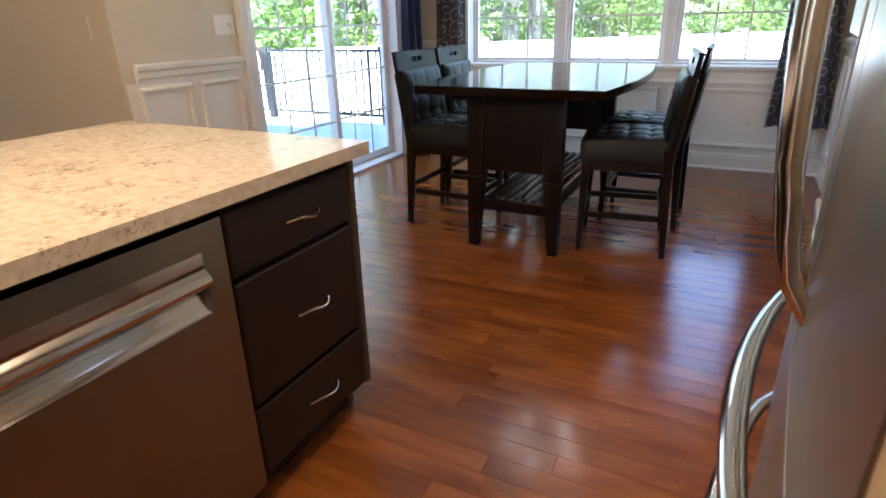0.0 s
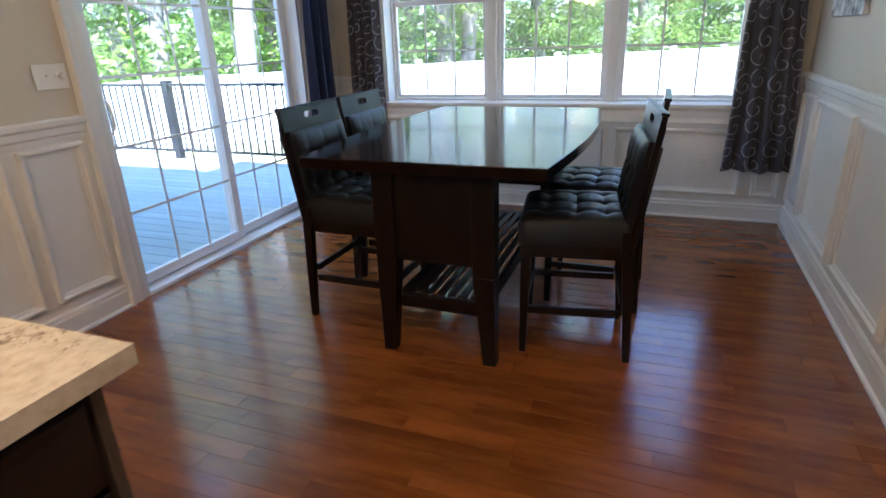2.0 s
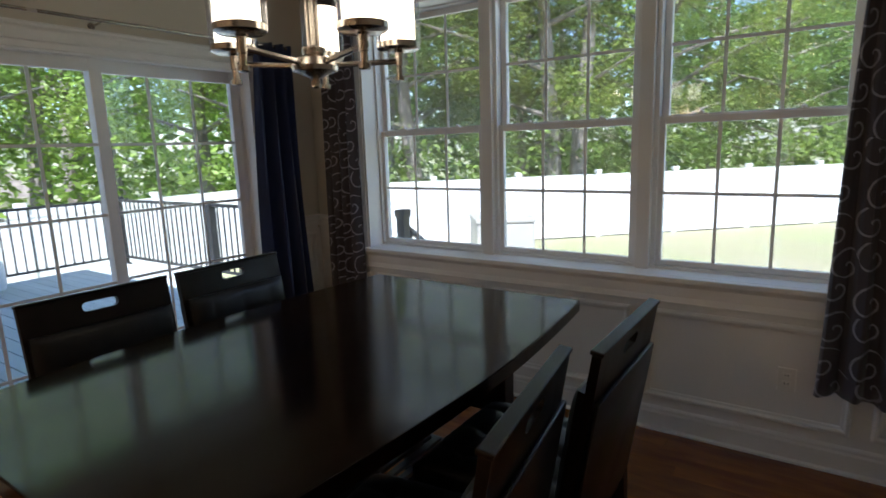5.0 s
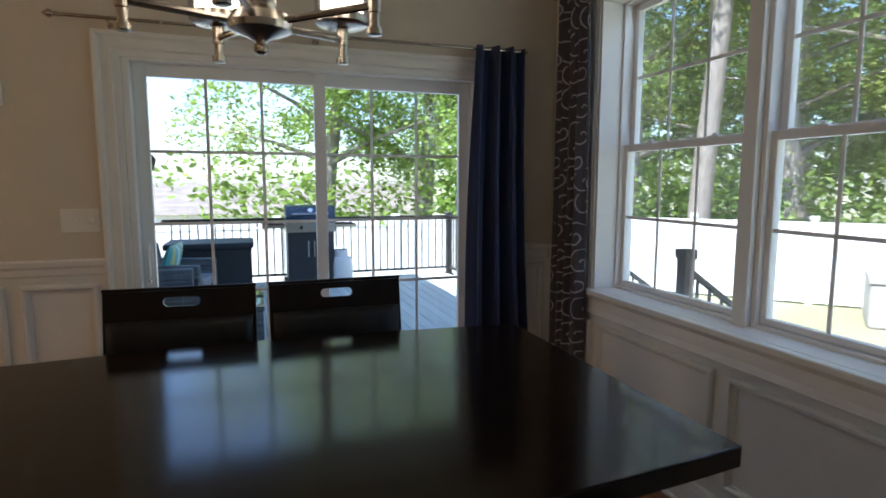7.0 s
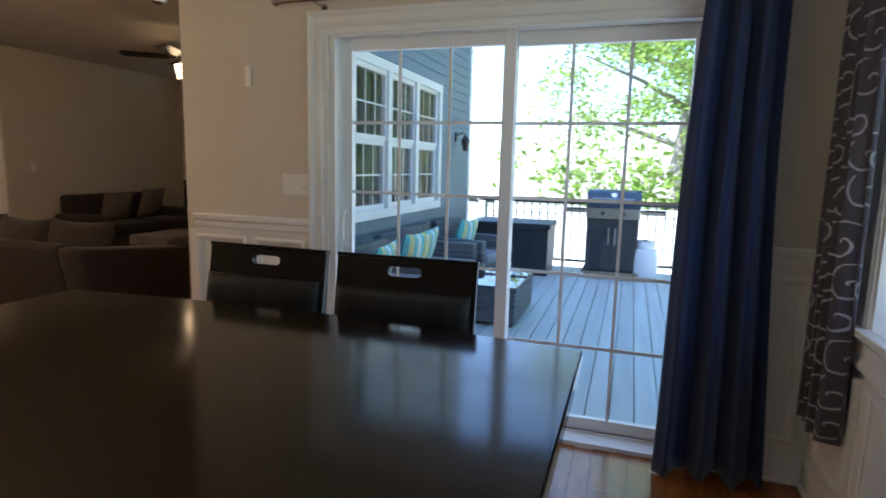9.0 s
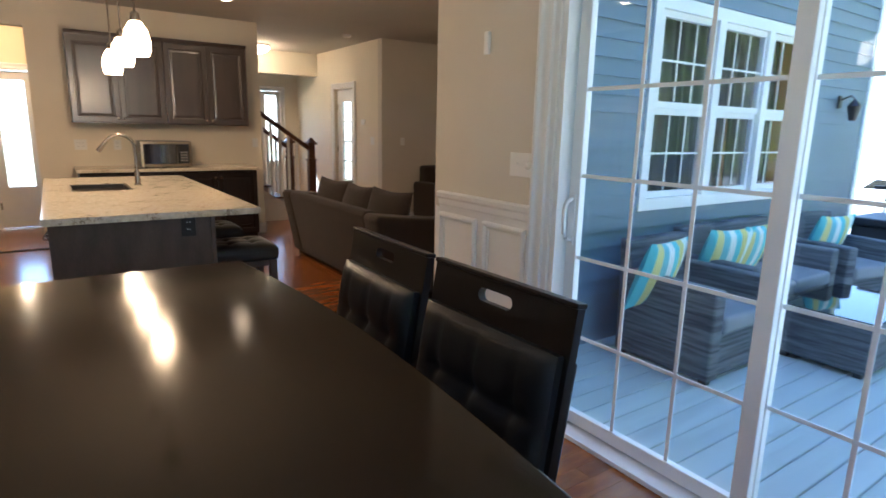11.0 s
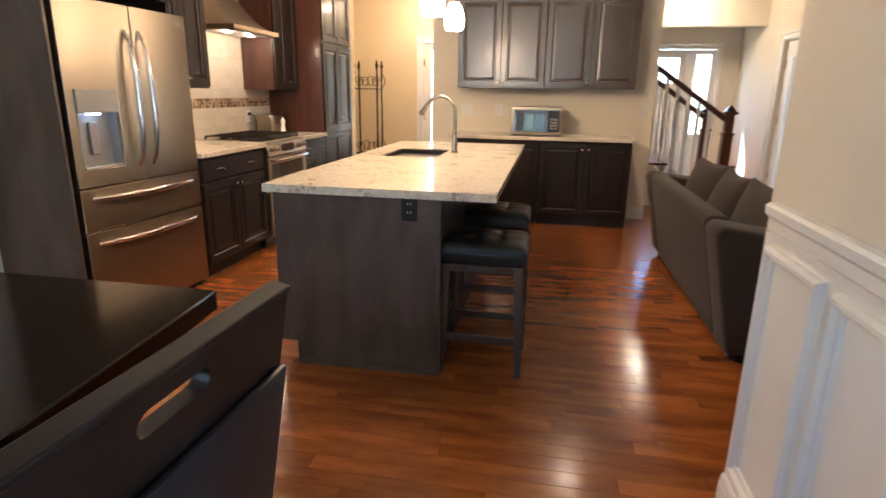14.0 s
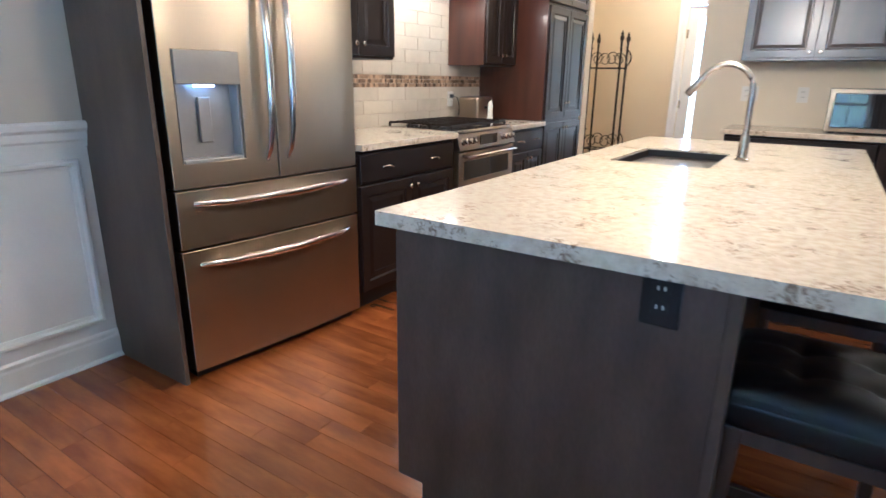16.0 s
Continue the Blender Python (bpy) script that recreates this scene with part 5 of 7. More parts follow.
def stool(m):
    s = thing("counter_stool", "black tufted leather counter stool under the island", "stool", "counter stools", m)
    part("seat", tufted(0.42, 0.36, 0.635, 0.040, 34, 30, [(x, y) for x in (-0.07, 0.07) for y in (-0.06, 0.06)]), M_LEATHER, s, "black tufted leather seat", smooth=True)
    part("cushion_side", Mesh().box(-0.212, 0.212, -0.182, 0.182, 0.560, 0.632), M_LEATHER, s, bevel=0.018, seg=3, smooth=True)
    part("apron", Mesh().box(-0.19, 0.19, -0.16, 0.16, 0.520, 0.562), M_STOOLW, s, bevel=0.003)
    for a in (-1, 1):
        for b in (-1, 1):
            part("leg", Mesh().taper((a * 0.195, b * 0.165, 0), (0.032, 0.032), (a * 0.175, b * 0.148, 0.56), (0.046, 0.046)), M_STOOLW, s, bevel=0.003)
        part("stretcher", Mesh().box(a * 0.19 - 0.010, a * 0.19 + 0.010, -0.15, 0.15, 0.235, 0.27), M_STOOLW, s, bevel=0.002)
    for b in (-1, 1):
        part("stretcher", Mesh().box(-0.18, 0.18, b * 0.16 - 0.010, b * 0.16 + 0.010, 0.165, 0.20), M_STOOLW, s, bevel=0.002)
    return s


st = stool(pose(0.93, -4.26, 0))
copy_thing(st, pose(0.95, -5.02, 0))

# ---- pendants ----
M_PEND = glow_material("pendant_glass", (1.0, 0.58, 0.26), 2.6)
for y in (-4.40, -5.18, -5.97):
    p = thing("pendant_lamp", "lit frosted glass pendant lamp above the island", "pendant lamp", "island pendants", pose(1.40, y, 1.79))
    sh = part("shade", Mesh().lathe([(0.060, 0.0), (0.072, 0.03), (0.074, 0.08), (0.062, 0.14), (0.036, 0.185), (0.022, 0.195), (0.020, 0.193), (0.034, 0.182), (0.060, 0.138), (0.071, 0.08), (0.069, 0.03), (0.057, 0.002)], (0, 0, 0), 28, cap=False), M_PEND, p, "frosted white glass shade", smooth=True)
    sh.visible_shadow = False
    part("cap", Mesh().lathe([(0.026, 0.185), (0.028, 0.20), (0.024, 0.235), (0.010, 0.245)], (0, 0, 0), 20), M_NICKEL, p, smooth=True)
    part("stem", Mesh().cyl((0, 0, 0.24), (0, 0, 0.87), 0.006, seg=10), M_NICKEL, p, smooth=True)
    part("ceiling_plate", Mesh().lathe([(0.012, 0.855), (0.055, 0.868), (0.06, 0.889)], (0, 0, 0), 22), M_NICKEL, p, smooth=True)

# ---- recessed downlights ----
M_CAN = glow_material("downlight_glow", (1.0, 0.66, 0.34), 7.0)
for x, y in CANS:
    dn = thing("recessed_downlight", "lit white recessed downlight in the kitchen ceiling", "downlight", "kitchen downlights", pose(x, y, CEIL))
    part("trim_ring", Mesh().lathe([(0.070, -0.001), (0.092, -0.001), (0.092, -0.006), (0.070, -0.008)], (0, 0, 0), 28, cap=False), M_PLATE, dn, smooth=True)
    part("lens", Mesh().lathe([(0.069, -0.001), (0.069, -0.004)], (0, 0, 0), 24), M_CAN, dn, "lit frosted lens").visible_shadow = False

# ---- living room ----
SO = thing("sofa", "brown woven cloth sofa with its back to the kitchen", "sofa")
_bk = [(-0.315, 0.05), (-0.185, 0.70), (-0.215, 0.735), (-0.30, 0.735), (-0.50, 0.42), (-0.50, 0.05)]
_mxz = Matrix(((1, 0, 0, 0), (0, 0, 1, 0), (0, 1, 0, 0), (0, 0, 0, 1)))
part("backrest", Mesh().prism(_bk, -6.46, -4.71, _mxz), M_SOFA, SO, bevel=0.02, seg=3, smooth=True)
part("seat_base", Mesh().box(-1.18, -0.50, -6.48, -4.50, 0.09, 0.34), M_SOFA, SO, bevel=0.02, seg=3, smooth=True)
for y0, y1 in ((-4.705, -4.465), (-6.70, -6.465)):
    part("armrest", Mesh().prism([(-0.313, 0.05), (-0.183, 0.69), (-0.215, 0.728), (-0.42, 0.70), (-1.20, 0.62), (-1.22, 0.05)], y0, y1, _mxz), M_SOFA, SO, bevel=0.03, seg=3, smooth=True)
part("plinth", Mesh().box(-1.16, -0.345, -6.64, -4.53, 0.012, 0.06), M_BLACK, SO)
for y0, y1 in ((-5.58, -4.72), (-6.45, -5.60)):
    part("seat_cushion", Mesh().box(-1.20, -0.52, y0, y1, 0.345, 0.48), M_SOFA, SO, bevel=0.04, seg=4, smooth=True)
for y in (-4.52, -6.46):
    for x in (-0.40, -1.14):
        part("foot", Mesh().lathe([(0.025, 0), (0.035, 0.052)], (x, y, 0), 12), M_DARK, SO)


def pillow(name, label, mat, m, w, h, t, category="pillow", group=""):
    """A stuffed square cushion with pinched corners."""
    me = Mesh()
    for s in (1, -1):
        me.sheet(lambda a, b: ((a - 0.5) * w * (1 - 0.10 * math.sin(math.pi * b)), (b - 0.5) * h * (1 - 0.10 * math.sin(math.pi * a)),
                               s * t / 2 * (max(0.0, math.sin(math.pi * a)) * max(0.0, math.sin(math.pi * b))) ** 0.42), 18, 18)
    bmesh.ops.remove_doubles(me.bm, verts=me.bm.verts, dist=0.001)
    return solo(name, me, mat, label, category, group, smooth=True, m=m)


for y, z, r in ((-4.92, 0.63, 4), (-5.55, 0.62, -5), (-6.12, 0.63, 7)):
    pillow("back_cushion", "taupe cloth cushion leaning on the sofa back", M_PILLOW, pose(-0.53, y, z, 0, 76, r), 0.52, 0.64, 0.22, "cushion", "sofa cushions")

# love seat at the far wall
LS = thing("loveseat", "dark brown sofa against the living room wall", "sofa", m=pose(-3.60, -7.62, 0))
part("seat_base", Mesh().box(-0.70, 0.70, -0.30, 0.42, 0.08, 0.36), M_PILLOW, LS, bevel=0.02, seg=3, smooth=True)
part("backrest", Mesh().box(-0.78, 0.78, -0.46, -0.22, 0.08, 0.86), M_PILLOW, LS, bevel=0.05, seg=4, smooth=True)
for s in (-1, 1):
    part("armrest", Mesh().box(s * 0.80 - 0.11, s * 0.80 + 0.11, -0.42, 0.44, 0.08, 0.62), M_PILLOW, LS, bevel=0.05, seg=4, smooth=True)
    part("seat_cushion", Mesh().box(s * 0.345 - 0.335, s * 0.345 + 0.335, -0.21, 0.44, 0.365, 0.50), M_PILLOW, LS, bevel=0.04, seg=4, smooth=True)
    part("foot", Mesh().box(s * 0.7 - 0.03, s * 0.7 + 0.03, 0.3, 0.36, 0, 0.08), M_DARK, LS)
    part("foot", Mesh().box(s * 0.7 - 0.03, s * 0.7 + 0.03, -0.4, -0.34, 0, 0.08), M_DARK, LS)
M_THROW = material("striped_throw", (0.20, 0.17, 0.15), 0.95, var=0.2, scale=3, fine=60, stretch=(14, 1, 1), bump=0.3)
pillow("throw_pillow", "grey-brown throw pillow on the dark sofa", M_THROW, pose(-3.95, -7.66, 0.72, 70, 0, 6), 0.46, 0.46, 0.18)
pillow("throw_pillow", "grey-brown throw pillow on the dark sofa", M_THROW, pose(-3.35, -7.66, 0.70, 70, 0, -8), 0.44, 0.44, 0.18)
OT = thing("ottoman", "grey-brown cloth ottoman in the living room", "ottoman", m=pose(-3.0, -6.35, 0))
part("cushion", Mesh().box(-0.42, 0.42, -0.30, 0.30, 0.30, 0.44), M_THROW, OT, bevel=0.04, seg=4, smooth=True)
part("base", Mesh().box(-0.40, 0.40, -0.28, 0.28, 0.07, 0.30), M_PILLOW, OT, bevel=0.01)
for a in (-0.35, 0.35):
    for b in (-0.23, 0.23):
        part("foot", Mesh().cyl((a, b, 0), (a, b, 0.07), 0.025, seg=10), M_DARK, OT)

M_AMBER = glow_material("amber_ring_glow", (1.0, 0.60, 0.26), 2.2)
FN_ = thing("ceiling_fan", "dark ceiling fan with a ribbed lit amber drum", "ceiling fan", m=pose(-2.37, -5.42, 2.68))
part("downrod", Mesh().lathe([(0.06, 0), (0.05, -0.03), (0.014, -0.05), (0.014, -0.16)], (0, 0, 0), 16), M_IRON, FN_, smooth=True)
part("motor", Mesh().lathe([(0.02, -0.15), (0.10, -0.17), (0.12, -0.22), (0.10, -0.28), (0.05, -0.30)], (0, 0, 0), 24), M_IRON, FN_, smooth=True)
for k in range(5):
    rr = 0.150 - 0.006 * k
    part("light_ring", Mesh().lathe([(rr - 0.012, -0.310 - 0.032 * k), (rr, -0.314 - 0.032 * k), (rr, -0.328 - 0.032 * k), (rr - 0.012, -0.332 - 0.032 * k)], (0, 0, 0), 28), M_AMBER, FN_, "lit amber glass ring", smooth=True)
    part("ring_band", Mesh().lathe([(rr - 0.016, -0.333 - 0.032 * k), (rr - 0.014, -0.341 - 0.032 * k)], (0, 0, 0), 28), M_IRON, FN_, smooth=True)
for k in range(5):
    a = radians(20 + 72 * k)
    mb = pose(0, 0, -0.235, 0, 0, 20 + 72 * k) @ pose(0, 0, 0, 12, 0, 0)
    part("blade", Mesh().prism([(0.20, -0.055), (0.62, -0.07), (0.66, -0.04), (0.66, 0.04), (0.62, 0.07), (0.20, 0.055)], -0.004, 0.004, mb), M_DARK, FN_)
    part("blade_iron", Mesh().box(0.09, 0.24, -0.018, 0.018, -0.009, -0.004, mb), M_IRON, FN_)
solo("smoke_detector", Mesh().lathe([(0.065, 0), (0.065, -0.012), (0.055, -0.034), (0.01, -0.038)], (0, 0, 0), 22), M_PLATE, "round white smoke detector on the ceiling", "smoke detector", smooth=True, m=pose(-1.69, -8.20, CEIL))
FLS = plane((0, -8.12, 0), (-1, 0, 0), (0, 0, 1))
switch_plate(FLS @ Matrix.Translation((2.55, 1.22, 0)), "white switch plate on the living room wall", 1)
FHW = plane((-2.2, 0, 0), (0, 1, 0), (0, 0, 1))
solo("thermostat", Mesh().box(-0.055, 0.055, -0.04, 0.04, 0, 0.022), M_PLATE, "white thermostat on the beige hall wall", "thermostat", bevel=0.005, m=FHW @ Matrix.Translation((-8.72, 1.50, 0)))
switch_plate(FHW @ Matrix.Translation((-8.42, 1.22, 0)), "white switch plate on the hall wall", 2)

# living room windows, glazed towards the deck
LW = thing("window_2", "white triple window of the living room towards the deck", "window", kind="structure")
FLO = plane((0, -3.10, 0), (-1, 0, 0), (0, 0, 1))
part("outer_trim", Mesh().ring(FLO, 1.56, 3.94, 0.86, 2.33, [(0, 0.0), (0, 0.035), (0.085, 0.035), (0.085, -0.05), (0.0, -0.05)]), M_VINYL, LW)
for k in range(3):
    a = 1.645 + k * 0.7367
    b = a + 0.7367
    if k < 2:
        part("mullion", Mesh().box(b - 0.045, b + 0.045, 0.945, 2.245, -0.05, 0.034, FLO), M_VINYL, LW)
    for z0, z1, o in ((0.945, 1.59, -0.03), (1.59, 2.245, -0.012)):
        sh = part("sash", Mesh().ring(FLO, a + 0.02, b - 0.02, z0, z1, [(0, o - 0.02), (0, o + 0.018), (0.045, o + 0.018), (0.045, o - 0.02)]), M_VINYL, LW)
        part("pane", Mesh().box(a + 0.06, b - 0.06, z0 + 0.04, z1 - 0.04, o - 0.004, o + 0.002, FLO), M_GLASS, sh).visible_shadow = False
        for q in (1, 2):
            u = a + 0.065 + (b - a - 0.13) * q / 3
            part("grille_bar", Mesh().box(u - 0.007, u + 0.007, z0 + 0.045, z1 - 0.045, o + 0.003, o + 0.007, FLO), M_VINYL, sh)
        zc = (z0 + z1) / 2
        part("grille_bar", Mesh().box(a + 0.065, b - 0.065, zc - 0.007, zc + 0.007, o + 0.003, o + 0.008, FLO), M_VINYL, sh)

M_GREYCURT = material("grey_green_curtain", (0.13, 0.135, 0.125), 0.85, var=0.1, scale=4, fine=300, bump=0.2)
for k in range(3):
    curtain("curtain", "grey-green cloth curtain drawn across the living room window", M_GREYCURT, FLO @ Matrix.Translation((1.95 + 0.80 * k, 0, -0.30)), 0.79, 0.30, 2.40, 5, 0.030, 20 + k)

# high window of the living room
FLW = plane((-5.10, 0, 0), (0, 1, 0), (0, 0, 1))
HW = thing("window_3", "small high window with white casing in the living room", "window", kind="structure")
part("casing", Mesh().ring(FLW, -7.58, -6.62, 1.82, 2.35, [(0, 0.0), (0, 0.018), (0.078, 0.014), (0.078, 0.0)]), M_TRIM, HW)
part("window_sill", Mesh().box(-7.60, -6.60, 1.80, 1.818, 0, 0.04, FLW), M_TRIM, HW, bevel=0.004)
part("window_frame", Mesh().ring(FLW, -7.499, -6.701, 1.901, 2.269, [(0, -0.07), (0, -0.11), (0.045, -0.11), (0.045, -0.07)]), M_VINYL, HW)
part("pane", Mesh().box(-7.46, -6.74, 1.94, 2.23, -0.092, -0.086, FLW), M_GLASS, HW).visible_shadow = False

TS = thing("media_console", "low dark wooden media console against the wall", "console", m=pose(-4.86, -7.42, 0))
part("body", Mesh().box(-0.20, 0.20, -0.60, 0.60, 0.06, 0.44), M_DARK, TS, bevel=0.004)
part("top", Mesh().box(-0.22, 0.22, -0.62, 0.62, 0.441, 0.47), M_DARK, TS, bevel=0.004)
for y in (-0.3, 0.3):
    part("cabinet_door", Mesh().box(0.201, 0.216, y - 0.285, y + 0.285, 0.08, 0.425), M_DARK, TS, bevel=0.003)
for x in (-0.16, 0.16):
    for y in (-0.55, 0.55):
        part("foot", Mesh().box(x - 0.02, x + 0.02, y - 0.02, y + 0.02, 0, 0.06), M_BLACK, TS)
TV = thing("television", "black flat television standing on the dark console", "television", m=pose(-4.90, -7.40, 0.471))
part("stand", Mesh().box(-0.10, 0.10, -0.20, 0.20, 0, 0.012).box(-0.015, 0.010, -0.04, 0.04, 0.012, 0.08), M_BLACK, TV, bevel=0.003)
part("frame", Mesh().box(-0.03, 0.018, -0.50, 0.50, 0.06, 0.56), M_BLACK, TV, bevel=0.005)
part("screen", Mesh().box(0.0185, 0.021, -0.485, 0.485, 0.075, 0.545), M_GLASSBLK, TV, "glossy black screen")
TC = thing("tall_cabinet", "tall narrow dark cabinet beside the television", "cabinet", m=pose(-4.92, -6.62, 0))
part("body", Mesh().box(-0.16, 0.14, -0.16, 0.16, 0.05, 1.46), M_DARK, TC, bevel=0.004)
part("top", Mesh().box(-0.17, 0.16, -0.175, 0.175, 1.461, 1.49), M_DARK, TC, bevel=0.003)
part("plinth", Mesh().box(-0.15, 0.12, -0.15, 0.15, 0, 0.05), M_BLACK, TC)
part("cabinet_door", Mesh().box(0.141, 0.155, -0.145, 0.145, 0.09, 1.42), M_DARK, TC, bevel=0.003)

# baseboards of kitchen end, living room and hall
bb = thing("baseboard", "white painted baseboard along the kitchen, living room and hall", "baseboard", kind="structure")
for m_, a, b in ((FSW, -2.0, -1.69), (FSW, 0.20, 0.42), (FLS, 2.2, 5.10), (FHW, -11.6, -9.90), (FHW, -9.0, -8.24)):
    part("board", Mesh().strip(m_, a, b, BASE), M_TRIM, bb)
part("board", Mesh().strip(plane((-0.42, 0, 0), (0, 1, 0), (0, 0, 1)) @ Matrix.Scale(-1, 4, (0, 0, 1)), -8.24, -8.12, BASE), M_TRIM, bb)
part("opening_corner", Mesh().box(-0.432, -0.4205, -8.24, -8.12, 0.0, 0.13), M_TRIM, bb)

# ---- hall ----
HL = thing("hall_ceiling_light", "lit flush glass bowl lamp on the hall ceiling", "ceiling light", m=pose(-0.99, -10.04, CEIL))
part("bowl", Mesh().lathe([(0.19, -0.03), (0.185, -0.06), (0.14, -0.11), (0.06, -0.145), (0.01, -0.15)], (0, 0, 0), 28), glow_material("hall_bowl_glow", (1.0, 0.74, 0.42), 3.6), HL, "lit alabaster glass bowl", smooth=True)
part("rim", Mesh().lathe([(0.20, 0), (0.20, -0.028), (0.19, -0.035)], (0, 0, 0), 28), M_NICKEL, HL, smooth=True)
for o in HL.children:
    o.visible_shadow = False
M_STAIR = material("stained_stair_oak", (0.10, 0.036, 0.017), 0.3, coat=0.2, var=0.18, stretch=(0.7, 6, 6), bump=0.03)
STR = thing("staircase", "wooden staircase with white risers and dark handrail", "stairs", kind="structure")
for k in range(9):
    x = -1.30 + 0.26 * k
    part("riser", Mesh().box(x, x + 0.02, -9.88, -9.02, 0.18 * k, 0.18 * (k + 1) - 0.03), M_TRIM, STR)
    part("tread", Mesh().box(x - 0.025, x + 0.265, -9.90, -9.00, 0.18 * (k + 1) - 0.03, 0.18 * (k + 1)), M_STAIR, STR, bevel=0.006)
part("stringer", Mesh().prism([(-1.32, 0), (1.1, 0), (1.1, 1.62), (-1.10, 0.20), (-1.32, 0.18)], -9.015, -9.000, _mxz), M_TRIM, STR)
RL = thing("stair_railing", "dark wooden stair railing with square newel posts", "railing")
for x, y in ((-1.45, -9.03), (-1.40, -9.87)):
    nw = part("newel_post", Mesh().box(x - 0.055, x + 0.055, y - 0.055, y + 0.055, 0, 0.92).box(x - 0.045, x + 0.045, y - 0.045, y + 0.045, 0.92, 1.14), M_STAIR, RL, bevel=0.004)
    part("newel_cap", Mesh().box(x - 0.075, x + 0.075, y - 0.075, y + 0.075, 1.14, 1.175).taper((x, y, 1.175), (0.12, 0.12), (x, y, 1.245), (0.03, 0.03)), M_STAIR, nw, bevel=0.004)
    part("newel_band", Mesh().box(x - 0.066, x + 0.066, y - 0.066, y + 0.066, 0.895, 0.925), M_STAIR, nw, bevel=0.004)
    d = Vector((1, 0, 0.70))
    p0 = Vector((x + 0.04, y, 1.08))
    part("handrail", Mesh().prism([(-0.032, -0.03), (0.032, -0.03), (0.032, 0.012), (0.018, 0.03), (-0.018, 0.03), (-0.032, 0.012)], 0, 2.7, Matrix.Translation(p0) @ d.to_track_quat("Z", "X").to_matrix().to_4x4() @ pose(0, 0, 0, 0, 0, 90)), M_STAIR, RL)
    for k in range(1, 10):
        bx = x + 0.02 + 0.13 * k + 0.08
        z0 = 0.18 * (int((bx + 1.30) / 0.26) + 1)
        part("baluster", Mesh().box(bx - 0.016, bx + 0.016, y - 0.016, y + 0.016, z0 - 0.005, 1.06 + 0.70 * (bx - x - 0.04)), M_TRIM, RL)

FD = thing("front_door", "white panelled front door with a glazed sidelight", "door", kind="structure")
FDP = plane((0, -11.6, 0), (-1, 0, 0), (0, 0, 1))
part("casing", Mesh().ring(FDP, 0.47, 1.94, -0.09, 2.15, CASING), M_TRIM, FD)
part("leaf", Mesh().box(0.56, 1.42, 0.01, 1.55, -0.09, -0.05, FDP).box(0.56, 0.66, 1.55, 2.06, -0.09, -0.05, FDP).box(1.32, 1.42, 1.55, 2.06, -0.09, -0.05, FDP).box(0.66, 1.32, 1.94, 2.06, -0.09, -0.05, FDP), M_TRIM, FD)
for u0, u1 in ((0.65, 0.95), (1.03, 1.33)):
    part("door_panel", Mesh().ring(FDP, u0, u1, 0.20, 1.40, [(0, -0.05), (0, -0.044), (0.02, -0.040), (0.05, -0.046), (0.05, -0.05)]), M_TRIM, FD)
part("fan_light", Mesh().box(0.66, 1.32, 1.55, 1.94, -0.075, -0.07, FDP), M_GLASS, FD).visible_shadow = False
part("knob", knob(FDP @ Matrix.Translation((0, 0, -0.05)), 1.36, 1.0), M_NICKEL, FD)
part("mullion", Mesh().box(1.42, 1.50, 0.0, 2.06, -0.10, -0.03, FDP), M_TRIM, FD)
sl = part("sidelight_frame", Mesh().ring(FDP, 1.50, 1.86, 0.0, 2.06, [(0, -0.10), (0, -0.04), (0.07, -0.04), (0.07, -0.10)]).box(1.57, 1.79, 0.07, 0.75, -0.09, -0.05, FDP), M_TRIM, FD)
part("pane", Mesh().box(1.57, 1.79, 0.75, 1.99, -0.075, -0.07, FDP), M_GLASS, sl).visible_shadow = False
HD2 = thing("hall_door", "white glazed door in the hall wall", "door", kind="structure")
part("casing", Mesh().ring(FHW, -9.91, -8.99, -0.09, 2.13, CASING), M_TRIM, HD2)
part("leaf", Mesh().ring(FHW, -9.82, -9.08, 0.01, 2.03, [(0, -0.09), (0, -0.05), (0.20, -0.05), (0.20, -0.09)]), M_TRIM, HD2)
for k in range(1, 5):
    part("glazing_bar", Mesh().box(-9.62, -9.28, 0.21 + 0.324 * k - 0.012, 0.21 + 0.324 * k + 0.012, -0.085, -0.055, FHW), M_TRIM, HD2)
part("pane", Mesh().box(-9.63, -9.27, 0.20, 1.84, -0.073, -0.068, FHW), M_GLASS, HD2).visible_shadow = False
for z in (0.35, 1.05, 1.75):
    part("hinge", Mesh().box(-9.825, -9.795, z - 0.045, z + 0.045, -0.052, -0.044, FHW), M_NICKEL, HD2)

# ---- mudroom ----
FMB = plane((0, -9.85, 0), (-1, 0, 0), (0, 0, 1))
MD = thing("mudroom_door", "white half-glazed back door in the mudroom", "door", kind="structure")
part("casing", Mesh().ring(FMB, -2.585, -1.91, -0.09, 2.125, CASING), M_TRIM, MD)
part("leaf", Mesh().ring(FMB, -2.50, -1.98, 0.01, 2.03, [(0, -0.09), (0, -0.05), (0.11, -0.05), (0.11, -0.09)]), M_TRIM, MD)
part("pane", Mesh().box(-2.40, -2.08, 0.10, 1.94, -0.073, -0.068, FMB), M_GLASS, MD).visible_shadow = False
part("lock_rail", Mesh().box(-2.40, -2.08, 0.10, 0.55, -0.088, -0.052, FMB), M_TRIM, MD)
for z in (0.3, 1.0, 1.75):
    part("hinge", Mesh().box(-2.505, -2.48, z - 0.045, z + 0.045, -0.052, -0.044, FMB), M_NICKEL, MD)
op = thing("opening_trim", "white baseboard corner at the mudroom opening", "trim", kind="structure")
part("board", Mesh().box(1.985, 2.0, -8.24, -8.10, 0, 0.13), M_TRIM, op)
